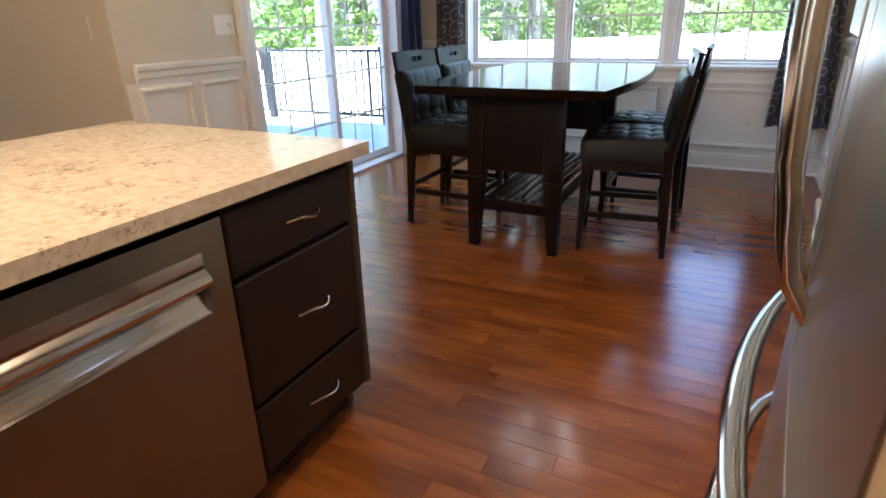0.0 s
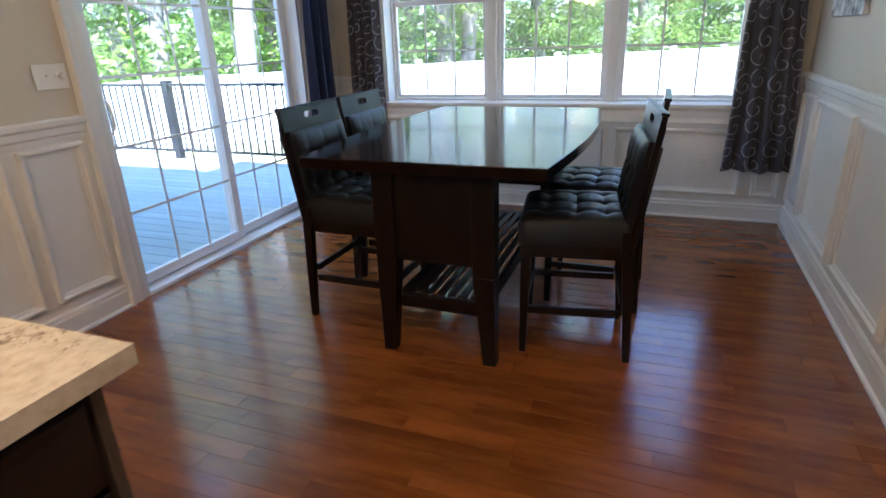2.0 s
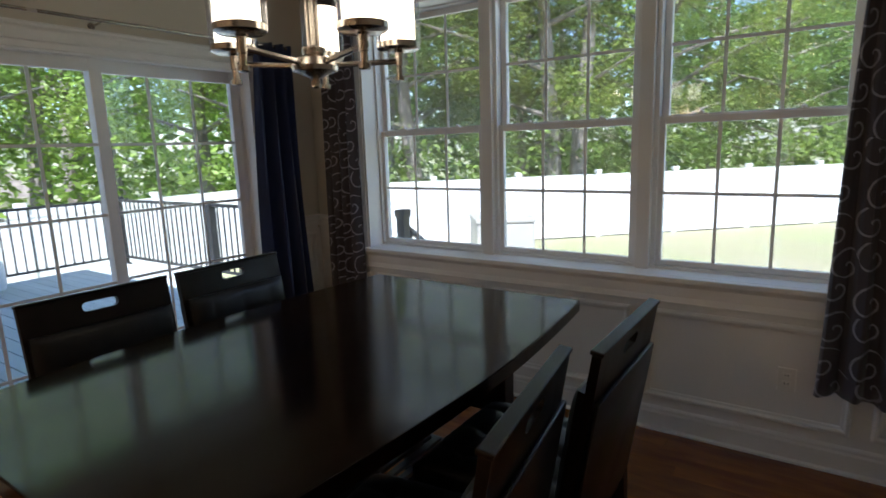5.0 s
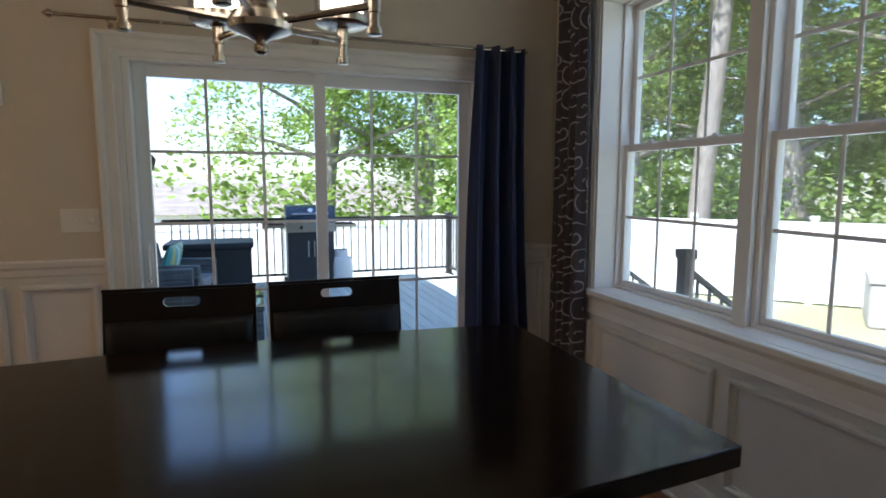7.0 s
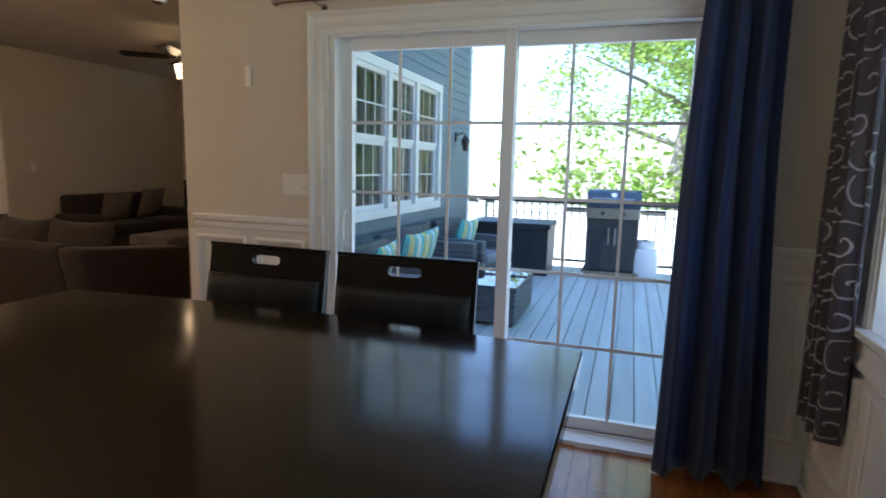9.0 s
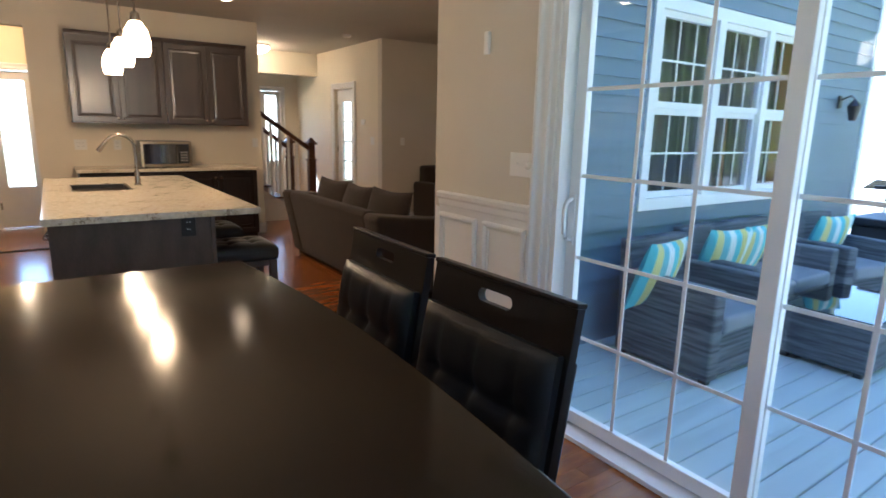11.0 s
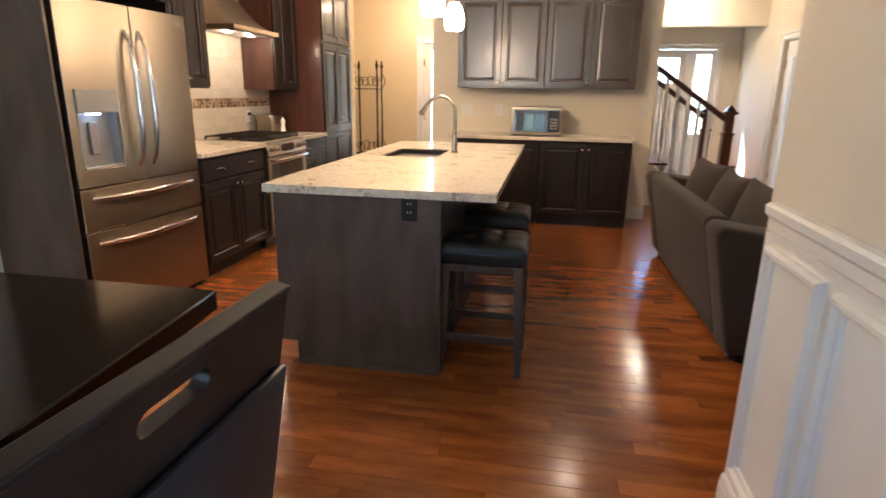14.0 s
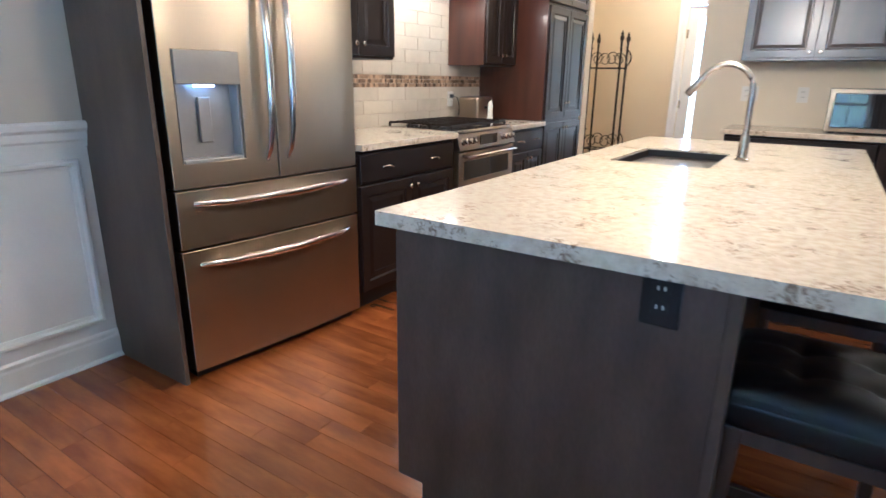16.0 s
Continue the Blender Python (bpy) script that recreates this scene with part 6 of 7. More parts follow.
RK = thing("iron_plant_stand", "black wrought-iron stand with scrolled baskets", "plant stand", m=pose(3.15, -9.30, 0) @ Matrix.Diagonal((1.25, 1.1, 1.0, 1)))
for x in (-0.13, 0.13):
    for y in (-0.10, 0.10):
        part("post", Mesh().cyl((x, y, 0), (x, y, 1.66), 0.010, seg=8), M_IRON, RK)
        part("finial", Mesh().lathe([(0.010, 1.64), (0.018, 1.665), (0.020, 1.685), (0.009, 1.705), (0.013, 1.715), (0.003, 1.75)], (x, y, 0), 10), M_IRON, RK, smooth=True)
for z in (0.50, 1.37):
    part("shelf_ring", Mesh().box(-0.14, 0.14, -0.11, -0.10, z, z + 0.012).box(-0.14, 0.14, 0.10, 0.11, z, z + 0.012).box(-0.14, -0.13, -0.10, 0.10, z, z + 0.012).box(0.13, 0.14, -0.10, 0.10, z, z + 0.012), M_IRON, RK)
    for k in range(5):
        xx = -0.10 + 0.05 * k
        part("shelf_bar", Mesh().box(xx - 0.004, xx + 0.004, -0.10, 0.10, z + 0.002, z + 0.010), M_IRON, RK)
    for s in (-1, 1):
        for side in (-1, 1):
            pts = [(s * (0.065 + 0.055 * math.cos(a) * (1 - a / 14)), side * 0.112, z + 0.10 + 0.075 * math.sin(a) * (1 - a / 14)) for a in [k * 0.45 for k in range(18)]]
            part("scroll", Mesh().tube(pts, 0.005, 6), M_IRON, RK)
        pts = [(s * (0.145 + 0.05 * math.sin(math.pi * k / 10)), 0, z + 0.22 * k / 10) for k in range(11)]
        part("basket_rib", Mesh().tube(pts, 0.006, 6), M_IRON, RK)

# ---- outside ----
M_GRASS = material("lawn", (0.30, 0.30, 0.15), 0.95, var=0.25, scale=0.35, fine=14, color2=(0.34, 0.30, 0.19), bump=0.4)
M_DECK = material("grey_deck_board", (0.55, 0.59, 0.57), 0.6, var=0.08, scale=2, fine=50, stretch=(0.5, 8, 8), obj=0.07, bump=0.08)
M_SIDING = material("blue_grey_siding", (0.18, 0.235, 0.30), 0.55, var=0.05, scale=2, fine=70, stretch=(0.5, 1, 8), bump=0.04, obj=0.04)
M_RAILING = material("dark_bronze_metal", (0.035, 0.034, 0.035), 0.45, metal=0.3, var=0.1)
M_WICKER = material("grey_wicker", (0.17, 0.175, 0.19), 0.7, var=0.35, scale=16, fine=150, stretch=(0.15, 0.15, 3.0), color2=(0.045, 0.048, 0.055), bump=0.6)
M_CUSH = material("grey_outdoor_cloth", (0.26, 0.26, 0.28), 0.85, var=0.1, fine=260, bump=0.2)
M_BOX = material("dark_resin", (0.030, 0.031, 0.036), 0.5, var=0.12, bump=0.06)
M_FENCE = material("white_vinyl_fence", (0.80, 0.80, 0.79), 0.45, var=0.03)
M_TANK = material("white_enamel", (0.75, 0.75, 0.74), 0.3, var=0.04, bump=0.0)
M_GRILLB = material("blue_black_enamel", (0.030, 0.050, 0.085), 0.25, var=0.1, bump=0.0)
solo("ground", Mesh().box(-400, 400, -400, 400, -1.35, -1.2), M_GRASS, "sunlit green lawn around the house", "lawn", kind="structure")

# siding of the living room wall over the deck
SD = thing("house_siding", "blue-grey horizontal lap siding on the house wall", "siding", kind="structure")
_sid = {}


def course(u0, u1, z):
    key = round(u1 - u0, 2)
    if key not in _sid:
        _sid[key] = finish("siding_board", Mesh().strip(plane((0, 0, 0), (-1, 0, 0), (0, 0, 1)), 0, key, [(0, 0.001), (0, 0.020), (0.118, 0.006), (0.118, 0.001)]), M_SIDING)
    ob = new("siding_board", _sid[key])
    ob.location = (-u0, -3.10, z)
    ob.parent = SD


for k in range(29):
    z = -0.30 + 0.115 * k
    if z + 0.118 < 0.86 or z > 2.33:
        course(0.17, 5.19, z)
    else:
        course(0.17, 1.555, z)
        course(3.945, 5.19, z)
part("corner_board", Mesh().box(-5.275, -5.19, -3.10, -3.072, -0.4, 3.1), M_VINYL, SD)
part("gable_wall", Mesh().box(-5.25, -0.17, -3.30, -3.105, 3.1, 5.6), M_SIDING, SD)
part("side_wall", Mesh().box(-0.19, -0.162, -3.09, 0.24, CEIL - 0.5, 5.4), M_SIDING, SD)
SC = thing("porch_lamp", "black lantern lamp on the blue siding", "wall lamp", m=pose(-4.55, -3.08, 1.75))
part("bracket", Mesh().box(-0.03, 0.03, 0, 0.02, -0.06, 0.06).tube([(0, 0.02, 0.02), (0, 0.10, 0.06), (0, 0.14, 0.02)], 0.008, 8), M_BLACK, SC)
part("lantern", Mesh().lathe([(0.03, -0.12), (0.06, 0.02), (0.03, 0.06), (0.01, 0.08)], (0, 0.14, -0.06), 12), M_BLACK, SC)

# deck
DK = thing("deck", "grey composite board deck outside the patio door", "deck", kind="structure")
_db = finish("deck_board", Mesh().box(-2.74, 2.74, -0.0675, 0.0675, -0.025, 0), M_DECK, bevel=0.004, seg=1)
yy = -3.03
while yy < 1.32:
    ob = new("deck_board", _db)
    ob.location = (-2.92, yy, -0.06)
    ob.parent = DK
    yy += 0.1405
part("joists", Mesh().box(-5.63, -0.20, -3.08, 1.29, -0.28, -0.088), M_BOX, DK)
part("skirt", Mesh().box(-5.66, -0.18, 1.325, 1.35, -1.2, -0.088).box(-5.68, -5.66, -3.08, 1.35, -1.2, -0.088), M_FENCE, DK)
RA = thing("deck_railing", "dark metal deck railing with thin balusters", "railing")


def rail_run(p0, p1, posts=True):
    p0, p1 = Vector((*p0, -0.06)), Vector((*p1, -0.06))
    L = (p1 - p0).length
    d = (p1 - p0) / L
    mm = Matrix.Translation(p0) @ Matrix(((d.x, -d.y, 0, 0), (d.y, d.x, 0, 0), (0, 0, 1, 0), (0, 0, 0, 1)))
    part("top_rail", Mesh().box(0, L, -0.03, 0.03, 0.93, 0.965, mm), M_RAILING, RA)
    part("bottom_rail", Mesh().box(0, L, -0.02, 0.02, 0.09, 0.12, mm), M_RAILING, RA)
    n_ = int(L / 0.115)
    for i in range(1, n_):
        u = L * i / n_
        part("baluster", Mesh().box(u - 0.009, u + 0.009, -0.009, 0.009, 0.12, 0.93, mm), M_RAILING, RA)


def rail_post(x, y, h=1.0):
    p = part("post", Mesh().box(x - 0.045, x + 0.045, y - 0.045, y + 0.045, -0.06, -0.06 + h), M_RAILING, RA, bevel=0.004)
    part("post_cap", Mesh().box(x - 0.055, x + 0.055, y - 0.055, y + 0.055, -0.06 + h, -0.13 + h).taper((x, y, -0.13 + h), (0.09, 0.09), (x, y, -0.10 + h), (0.02, 0.02)), M_RAILING, p)
    part("base_trim", Mesh().box(x - 0.065, x + 0.065, y - 0.065, y + 0.065, -0.06, -0.125), M_RAILING, p)


NY = 1.27
rail_run((-5.60, -3.0), (-5.60, NY))
rail_run((-5.60, NY), (-1.30, NY))
for x, y in ((-5.60, -0.8), (-5.60, NY), (-3.30, NY), (-1.30, NY), (-0.22, NY)):
    rail_post(x, y)
for sx in (-1.30, -0.22):
    part("stair_rail", Mesh().prism([(NY, 0.78), (NY, 0.82), (NY + 1.5, -0.20), (NY + 1.5, -0.24)], sx - 0.03, sx + 0.03, Matrix(((0, 0, 1, 0), (1, 0, 0, 0), (0, 1, 0, 0), (0, 0, 0, 1)))), M_RAILING, RA)
    for k in range(1, 12):
        y = NY + 0.12 * k
        zt = 0.78 - 0.68 * (y - NY)
        part("stair_baluster", Mesh().box(sx - 0.009, sx + 0.009, y - 0.009, y + 0.009, zt - 0.80, zt), M_RAILING, RA)
    part("post", Mesh().box(sx - 0.045, sx + 0.045, NY + 1.46, NY + 1.55, -1.2, -0.06), M_RAILING, RA)
DS = thing("deck_stairs", "grey deck steps down to the lawn", "stairs", kind="structure")
for k in range(6):
    part("tread", Mesh().box(-1.26, -0.26, NY + 0.10 + 0.27 * k, NY + 0.38 + 0.27 * k, -0.06 - 0.175 * (k + 1) - 0.03, -0.06 - 0.175 * (k + 1)), M_DECK, DS)
for sx in (-1.28, -0.26):
    part("stringer", Mesh().prism([(NY + 0.08, -0.2), (NY + 1.72, -1.2), (NY + 1.4, -1.2), (NY + 0.08, -0.5)], sx, sx + 0.02, Matrix(((0, 0, 1, 0), (1, 0, 0, 0), (0, 1, 0, 0), (0, 0, 0, 1)))), M_BOX, DS)

# wicker seats
def stripe_material():
    m = material("striped_pillow", (0.55, 0.62, 0.62), 0.85, var=0.06, fine=250, bump=0.15)
    nt = m.node_tree
    b = nt.nodes["Principled BSDF"]
    co = nt.nodes.new("ShaderNodeTexCoord")
    se = nt.nodes.new("ShaderNodeSeparateXYZ")
    nt.links.new(co.outputs["Generated"], se.inputs[0])
    cr = nt.nodes.new("ShaderNodeValToRGB")
    cr.color_ramp.interpolation = "CONSTANT"
    cols = [(0.16, 0.52, 0.58), (0.66, 0.76, 0.74), (0.62, 0.58, 0.22), (0.20, 0.55, 0.60), (0.72, 0.76, 0.73), (0.24, 0.52, 0.58), (0.66, 0.62, 0.26), (0.18, 0.52, 0.58)]
    el = cr.color_ramp.elements
    for i, c in enumerate(cols):
        e = el[i] if i < 2 else el.new(i / len(cols))
        e.position = i / len(cols)
        e.color = (*c, 1)
    nt.links.new(se.outputs[0], cr.inputs[0])
    nt.links.new(cr.outputs[0], b.inputs["Base Color"])
    return m


M_STRIPE = stripe_material()


def wicker_seat(name, label, m, w, d=0.70):
    """Faces +y, origin in the middle of its back edge on the deck."""
    t = thing(name, label, "outdoor seat", "wicker patio set", m)
    part("base", Mesh().box(-w / 2 + 0.1, w / 2 - 0.1, 0.05, d - 0.03, 0.03, 0.30), M_WICKER, t, bevel=0.01)
    part("backrest", Mesh().prism([(0.0, 0.05), (0.13, 0.05), (0.12, 0.40), (0.05, 0.78), (-0.03, 0.78)], -w / 2 + 0.04, w / 2 - 0.04, Matrix(((0, 0, 1, 0), (1, 0, 0, 0), (0, 1, 0, 0), (0, 0, 0, 1)))), M_WICKER, t, bevel=0.012)
    for s in (-1, 1):
        a = s * (w / 2 - 0.055)
        part("armrest", Mesh().box(a - 0.055, a + 0.055, 0.02, d, 0.03, 0.59), M_WICKER, t, bevel=0.02, seg=3, smooth=True)
        for y in (0.05, d - 0.05):
            part("foot", Mesh().box(a - 0.025, a + 0.025, y - 0.025, y + 0.025, 0, 0.03), M_BOX, t)
    n_ = 1 if w < 1 else 2
    cw = (w - 0.22) / n_
    for i in range(n_):
        c = -w / 2 + 0.11 + cw * (i + 0.5)
        part("seat_cushion", Mesh().box(c - cw / 2 + 0.006, c + cw / 2 - 0.006, 0.13, d + 0.01, 0.305, 0.42), M_CUSH, t, "grey seat cushion", bevel=0.03, seg=3, smooth=True)
    return t


wicker_seat("wicker_armchair", "grey wicker armchair on the deck by the siding", pose(-1.54, -2.90, -0.06), 0.72, 0.70)
wicker_seat("wicker_loveseat", "grey wicker loveseat with pillows on the deck", pose(-2.64, -3.03, -0.06), 1.36, 0.62)
wicker_seat("wicker_armchair", "grey wicker armchair at the far deck end", pose(-3.92, -2.98, -0.06, 0, 0, -12), 0.74)
for x, y, r in ((-1.30, -2.68, 8), (-2.16, -2.74, -6), (-2.52, -2.74, 5), (-3.74, -2.68, -8)):
    pillow("outdoor_pillow", "turquoise and lime striped outdoor pillow on wicker seat", M_STRIPE, pose(x, y, 0.53, 72, 0, r), 0.52, 0.48, 0.16, "pillow", "striped pillows")
CT = thing("wicker_coffee_table", "grey wicker coffee table with a glass top", "coffee table", m=pose(-2.58, -2.0, -0.06))
part("base", Mesh().box(-0.46, 0.46, -0.27, 0.27, 0.03, 0.36), M_WICKER, CT, bevel=0.012)
part("glass_top", Mesh().box(-0.47, 0.47, -0.28, 0.28, 0.365, 0.373), M_GLASSBLK, CT, "glossy glass top")
part("rim", Mesh().box(-0.47, 0.47, -0.28, 0.28, 0.335, 0.364), M_WICKER, CT, bevel=0.006)
for a in (-0.42, 0.42):
    for b in (-0.22, 0.22):
        part("foot", Mesh().box(a - 0.025, a + 0.025, b - 0.025, b + 0.025, 0, 0.03), M_BOX, CT)
SB = thing("deck_box", "dark resin storage box on the deck", "storage box", m=pose(-5.05, -2.34, -0.06))
part("body", Mesh().box(-0.33, 0.33, -0.52, 0.52, 0, 0.62), M_BOX, SB, bevel=0.01)
part("lid", Mesh().box(-0.36, 0.36, -0.55, 0.55, 0.622, 0.70), M_BOX, SB, bevel=0.02)

# gas grill
GR = thing("gas_grill", "black and steel gas grill on the deck", "grill", m=pose(-5.15, -1.02, -0.06))
part("cabinet", Mesh().box(-0.24, 0.24, -0.32, 0.32, 0.10, 0.80), M_BOX, GR, bevel=0.006)
part("base_shelf", Mesh().box(-0.27, 0.29, -0.36, 0.36, 0.07, 0.10), M_STEEL, GR)
part("control_panel", Mesh().prism([(-0.27, 0.80), (0.27, 0.80), (0.24, 0.93), (-0.27, 0.93)], -0.34, 0.34, _mxz), M_STEEL, GR)
part("firebox", Mesh().box(-0.27, 0.24, -0.34, 0.34, 0.93, 0.97), M_GRILLB, GR)
_lid = [(-0.27, 0.97)] + [(-0.015 - 0.255 * math.cos(a), 0.97 + 0.20 * math.sin(a)) for a in [math.pi * k / 12 for k in range(1, 12)]] + [(0.24, 0.97)]
part("lid", Mesh().prism(_lid, -0.34, 0.34, _mxz), M_GRILLB, GR, "dark blue enamel lid", smooth=True)
part("lid_handle", Mesh().tube([(0.225, -0.25, 1.05), (0.27, -0.25, 1.055), (0.27, 0.25, 1.055), (0.225, 0.25, 1.05)], 0.012, 8), M_STEELH, GR)
part("thermometer", Mesh().lathe([(0.035, 0), (0.035, 0.01)], (0.195, 0, 1.10), 16, (1, 0, 0.6)), M_STEELH, GR)
for s in (-1, 1):
    part("side_shelf", Mesh().box(-0.22, 0.22, s * 0.50 - 0.15, s * 0.50 + 0.15, 0.86, 0.90), M_STEEL, GR, bevel=0.006)
    part("knob", Mesh().lathe([(0.028, 0), (0.022, 0.03)], (0.255, s * 0.13, 0.865), 14, (1, 0, 0.2)), M_BLACK, GR)
    part("cabinet_door", Mesh().box(0.241, 0.255, s * 0.16 - 0.15, s * 0.16 + 0.15, 0.13, 0.77), M_BOX, GR, bevel=0.004)
    part("door_handle", Mesh().box(0.256, 0.275, s * 0.04 - 0.01, s * 0.04 + 0.01, 0.45, 0.68), M_STEELH, GR)
    for x in (-0.22, 0.22):
        part("caster", Mesh().cyl((x, s * 0.30 - 0.015, 0.035), (x, s * 0.30 + 0.015, 0.035), 0.035, seg=14), M_BLACK, GR)
PT = thing("propane_tank", "white propane gas tank standing on the deck", "gas tank", m=pose(-5.02, -0.60, -0.06) @ Matrix.Scale(1.12, 4))
part("body", Mesh().lathe([(0.09, 0.02), (0.145, 0.06), (0.155, 0.12), (0.155, 0.30), (0.13, 0.37), (0.04, 0.405)], (0, 0, 0), 28), M_TANK, PT, smooth=True)
part("foot_ring", Mesh().lathe([(0.10, 0.0), (0.10, 0.04), (0.095, 0.04), (0.095, 0.0)], (0, 0, 0), 24, cap=False), M_TANK, PT)
part("collar", Mesh().lathe([(0.10, 0.37), (0.095, 0.47), (0.09, 0.47), (0.095, 0.37)], (0, 0, 0), 24, cap=False), M_TANK, PT)
part("valve", Mesh().cyl((0, 0, 0.40), (0, 0, 0.46), 0.018, seg=10), M_NICKEL, PT)

# hot tub with its cover on the lawn
HT = thing("hot_tub", "covered pale grey hot tub on the sunny lawn", "hot tub", m=pose(-3.75, 9.75, -1.2, 0, 0, 38))
M_TUB = material("grey_tub", (0.40, 0.38, 0.35), 0.6, var=0.06)
part("body", Mesh().box(-0.72, 0.72, -0.72, 0.72, 0, 0.82), M_TUB, HT, bevel=0.06, seg=3)
part("cover", Mesh().box(-0.75, 0.75, -0.75, 0.75, 0.82, 0.94), M_TUB, HT, bevel=0.03)

# fences
def fence(p0, p1, label):
    p0, p1 = Vector((*p0, -1.2)), Vector((*p1, -1.2))
    L = (p1 - p0).length
    d = (p1 - p0) / L
    mm = Matrix.Translation(p0) @ Matrix(((d.x, -d.y, 0, 0), (d.y, d.x, 0, 0), (0, 0, 1, 0), (0, 0, 0, 1)))
    t = thing("fence", label, "fence", "white yard fence")
    n_ = max(1, round(L / 2.4))
    w = L / n_
    pan = None
    for i in range(n_ + 1):
        po = part("post", Mesh().box(i * w - 0.065, i * w + 0.065, -0.065, 0.065, 0, 1.85, mm), M_FENCE, t)
        part("post_cap", Mesh().box(i * w - 0.085, i * w + 0.085, -0.085, 0.085, 1.85, 1.88, mm).prism([(i * w - 0.08, -0.08), (i * w + 0.08, -0.08), (i * w + 0.08, 0.08), (i * w - 0.08, 0.08)], 1.88, 1.93, mm), M_FENCE, po)
    for i in range(n_):
        me = Mesh()
        k = 14
        for j in range(k):
            a = i * w + 0.07 + (w - 0.14) * j / k
            me.box(a + 0.003, a + (w - 0.14) / k - 0.003, -0.018, 0.018, 0.10, 1.68, mm)
        part("panel_boards", me, M_FENCE, t)
        part("top_rail", Mesh().box(i * w + 0.065, (i + 1) * w - 0.065, -0.03, 0.03, 1.66, 1.80, mm), M_FENCE, t)
        part("bottom_rail", Mesh().box(i * w + 0.065, (i + 1) * w - 0.065, -0.03, 0.03, 0.04, 0.16, mm), M_FENCE, t)


fence((-9.2, 6.4), (8.0, 22.7), "white vinyl privacy fence along the lawn")
fence((-9.2, -9.0), (-9.2, 6.4), "white vinyl privacy fence beyond the deck")


# neighbouring buildings
def building(label, m, w, d, h, roof_h, wall_mat, roof_mat, wins):
    t = thing("neighbour_house", label, "house", m=m)
    part("wall", Mesh().box(-w / 2, w / 2, -d / 2, d / 2, 0, h), wall_mat, t)
    part("roof", Mesh().prism([(-d / 2 - 0.4, h - 0.05), (d / 2 + 0.4, h - 0.05), (0, h + roof_h)], -w / 2 - 0.3, w / 2 + 0.3, Matrix(((0, 0, 1, 0), (1, 0, 0, 0), (0, 1, 0, 0), (0, 0, 0, 1)))), roof_mat, t)
    for u, z in wins:
        wn = part("window", Mesh().ring(plane((0, -d / 2, 0), (1, 0, 0), (0, 0, 1)), u - 0.5, u + 0.5, z, z + 1.3, [(0, 0), (0, 0.05), (0.09, 0.05), (0.09, 0)]), M_FENCE, t)
        part("pane", Mesh().box(u - 0.41, u + 0.41, -d / 2 - 0.02, -d / 2 + 0.01, z + 0.09, z + 1.21), M_GLASSBLK, wn)


M_ROOF = material("brown_shingles", (0.24, 0.205, 0.175), 0.9, var=0.2, scale=3, fine=40, bump=0.2)
building("low white garage with a brown shingle roof", pose(-27.0, 0.0, -2.2, 0, 0, 90), 13, 7, 2.3, 1.3, M_FENCE, M_ROOF, ((-4, 0.6), (0, 0.6), (3.5, 0.6)))


# parked car beyond the deck
def parked_car(m, label):
    t = thing("parked_car", label, "car", m=m)
    side = [(-2.2, 0.35), (-2.25, 0.75), (-2.1, 0.98), (-1.35, 1.05), (-0.85, 1.50), (0.75, 1.52), (1.25, 1.06), (2.1, 0.92), (2.25, 0.70), (2.2, 0.35)]
    part("body", Mesh().prism(side, -0.86, 0.86, _mxz), M_CAR, t, "white painted body", bevel=0.05, seg=3, smooth=True)
    for sy in (-0.868, 0.868):
        part("side_window", Mesh().prism([(-1.15, 1.10), (-0.78, 1.43), (0.68, 1.44), (1.05, 1.10)], sy - 0.006, sy + 0.006, _mxz), M_GLASSBLK, t)
        for x in (-1.4, 1.4):
            w = part("wheel", Mesh().cyl((x, sy - 0.10, 0.33), (x, sy + 0.03, 0.33), 0.33, seg=22), M_BLACK, t)
            part("rim", Mesh().cyl((x, sy - 0.04, 0.33), (x, sy + 0.036, 0.33), 0.20, seg=18), M_STEELH, w)
    return t


M_CAR = material("white_car_paint", (0.70, 0.70, 0.70), 0.25, coat=0.6, var=0.03, bump=0.0)
parked_car(pose(-19.0, -6.3, -1.2, 0, 0, 78), "white parked car beyond the deck railing")


# trees
def leaf_material(name, c):
    m = bpy.data.materials.new(name)
    m.use_nodes = True
    nt = m.node_tree
    b = nt.nodes["Principled BSDF"]
    ge = nt.nodes.new("ShaderNodeNewGeometry")
    oi = nt.nodes.new("ShaderNodeObjectInfo")
    hs = nt.nodes.new("ShaderNodeHueSaturation")
    mr = nt.nodes.new("ShaderNodeMapRange")
    mr.inputs["To Min"].default_value, mr.inputs["To Max"].default_value = 0.5, 1.5
    nt.links.new(ge.outputs["Random Per Island"], mr.inputs["Value"])
    nt.links.new(mr.outputs[0], hs.inputs["Value"])
    m2 = nt.nodes.new("ShaderNodeMapRange")
    m2.inputs["To Min"].default_value, m2.inputs["To Max"].default_value = 0.48, 0.525
    nt.links.new(oi.outputs["Random"], m2.inputs["Value"])
    nt.links.new(m2.outputs[0], hs.inputs["Hue"])
    hs.inputs["Color"].default_value = (*c, 1)
    nt.links.new(hs.outputs[0], b.inputs["Base Color"])
    b.inputs["Roughness"].default_value = 0.5
    tr = nt.nodes.new("ShaderNodeBsdfTranslucent")
    nt.links.new(hs.outputs[0], tr.inputs[0])
    mx = nt.nodes.new("ShaderNodeMixShader")
    mx.inputs[0].default_value = 0.55
    nt.links.new(b.outputs[0], mx.inputs[1])
    nt.links.new(tr.outputs[0], mx.inputs[2])
    nt.links.new(mx.outputs[0], nt.nodes["Material Output"].inputs[0])
    return m


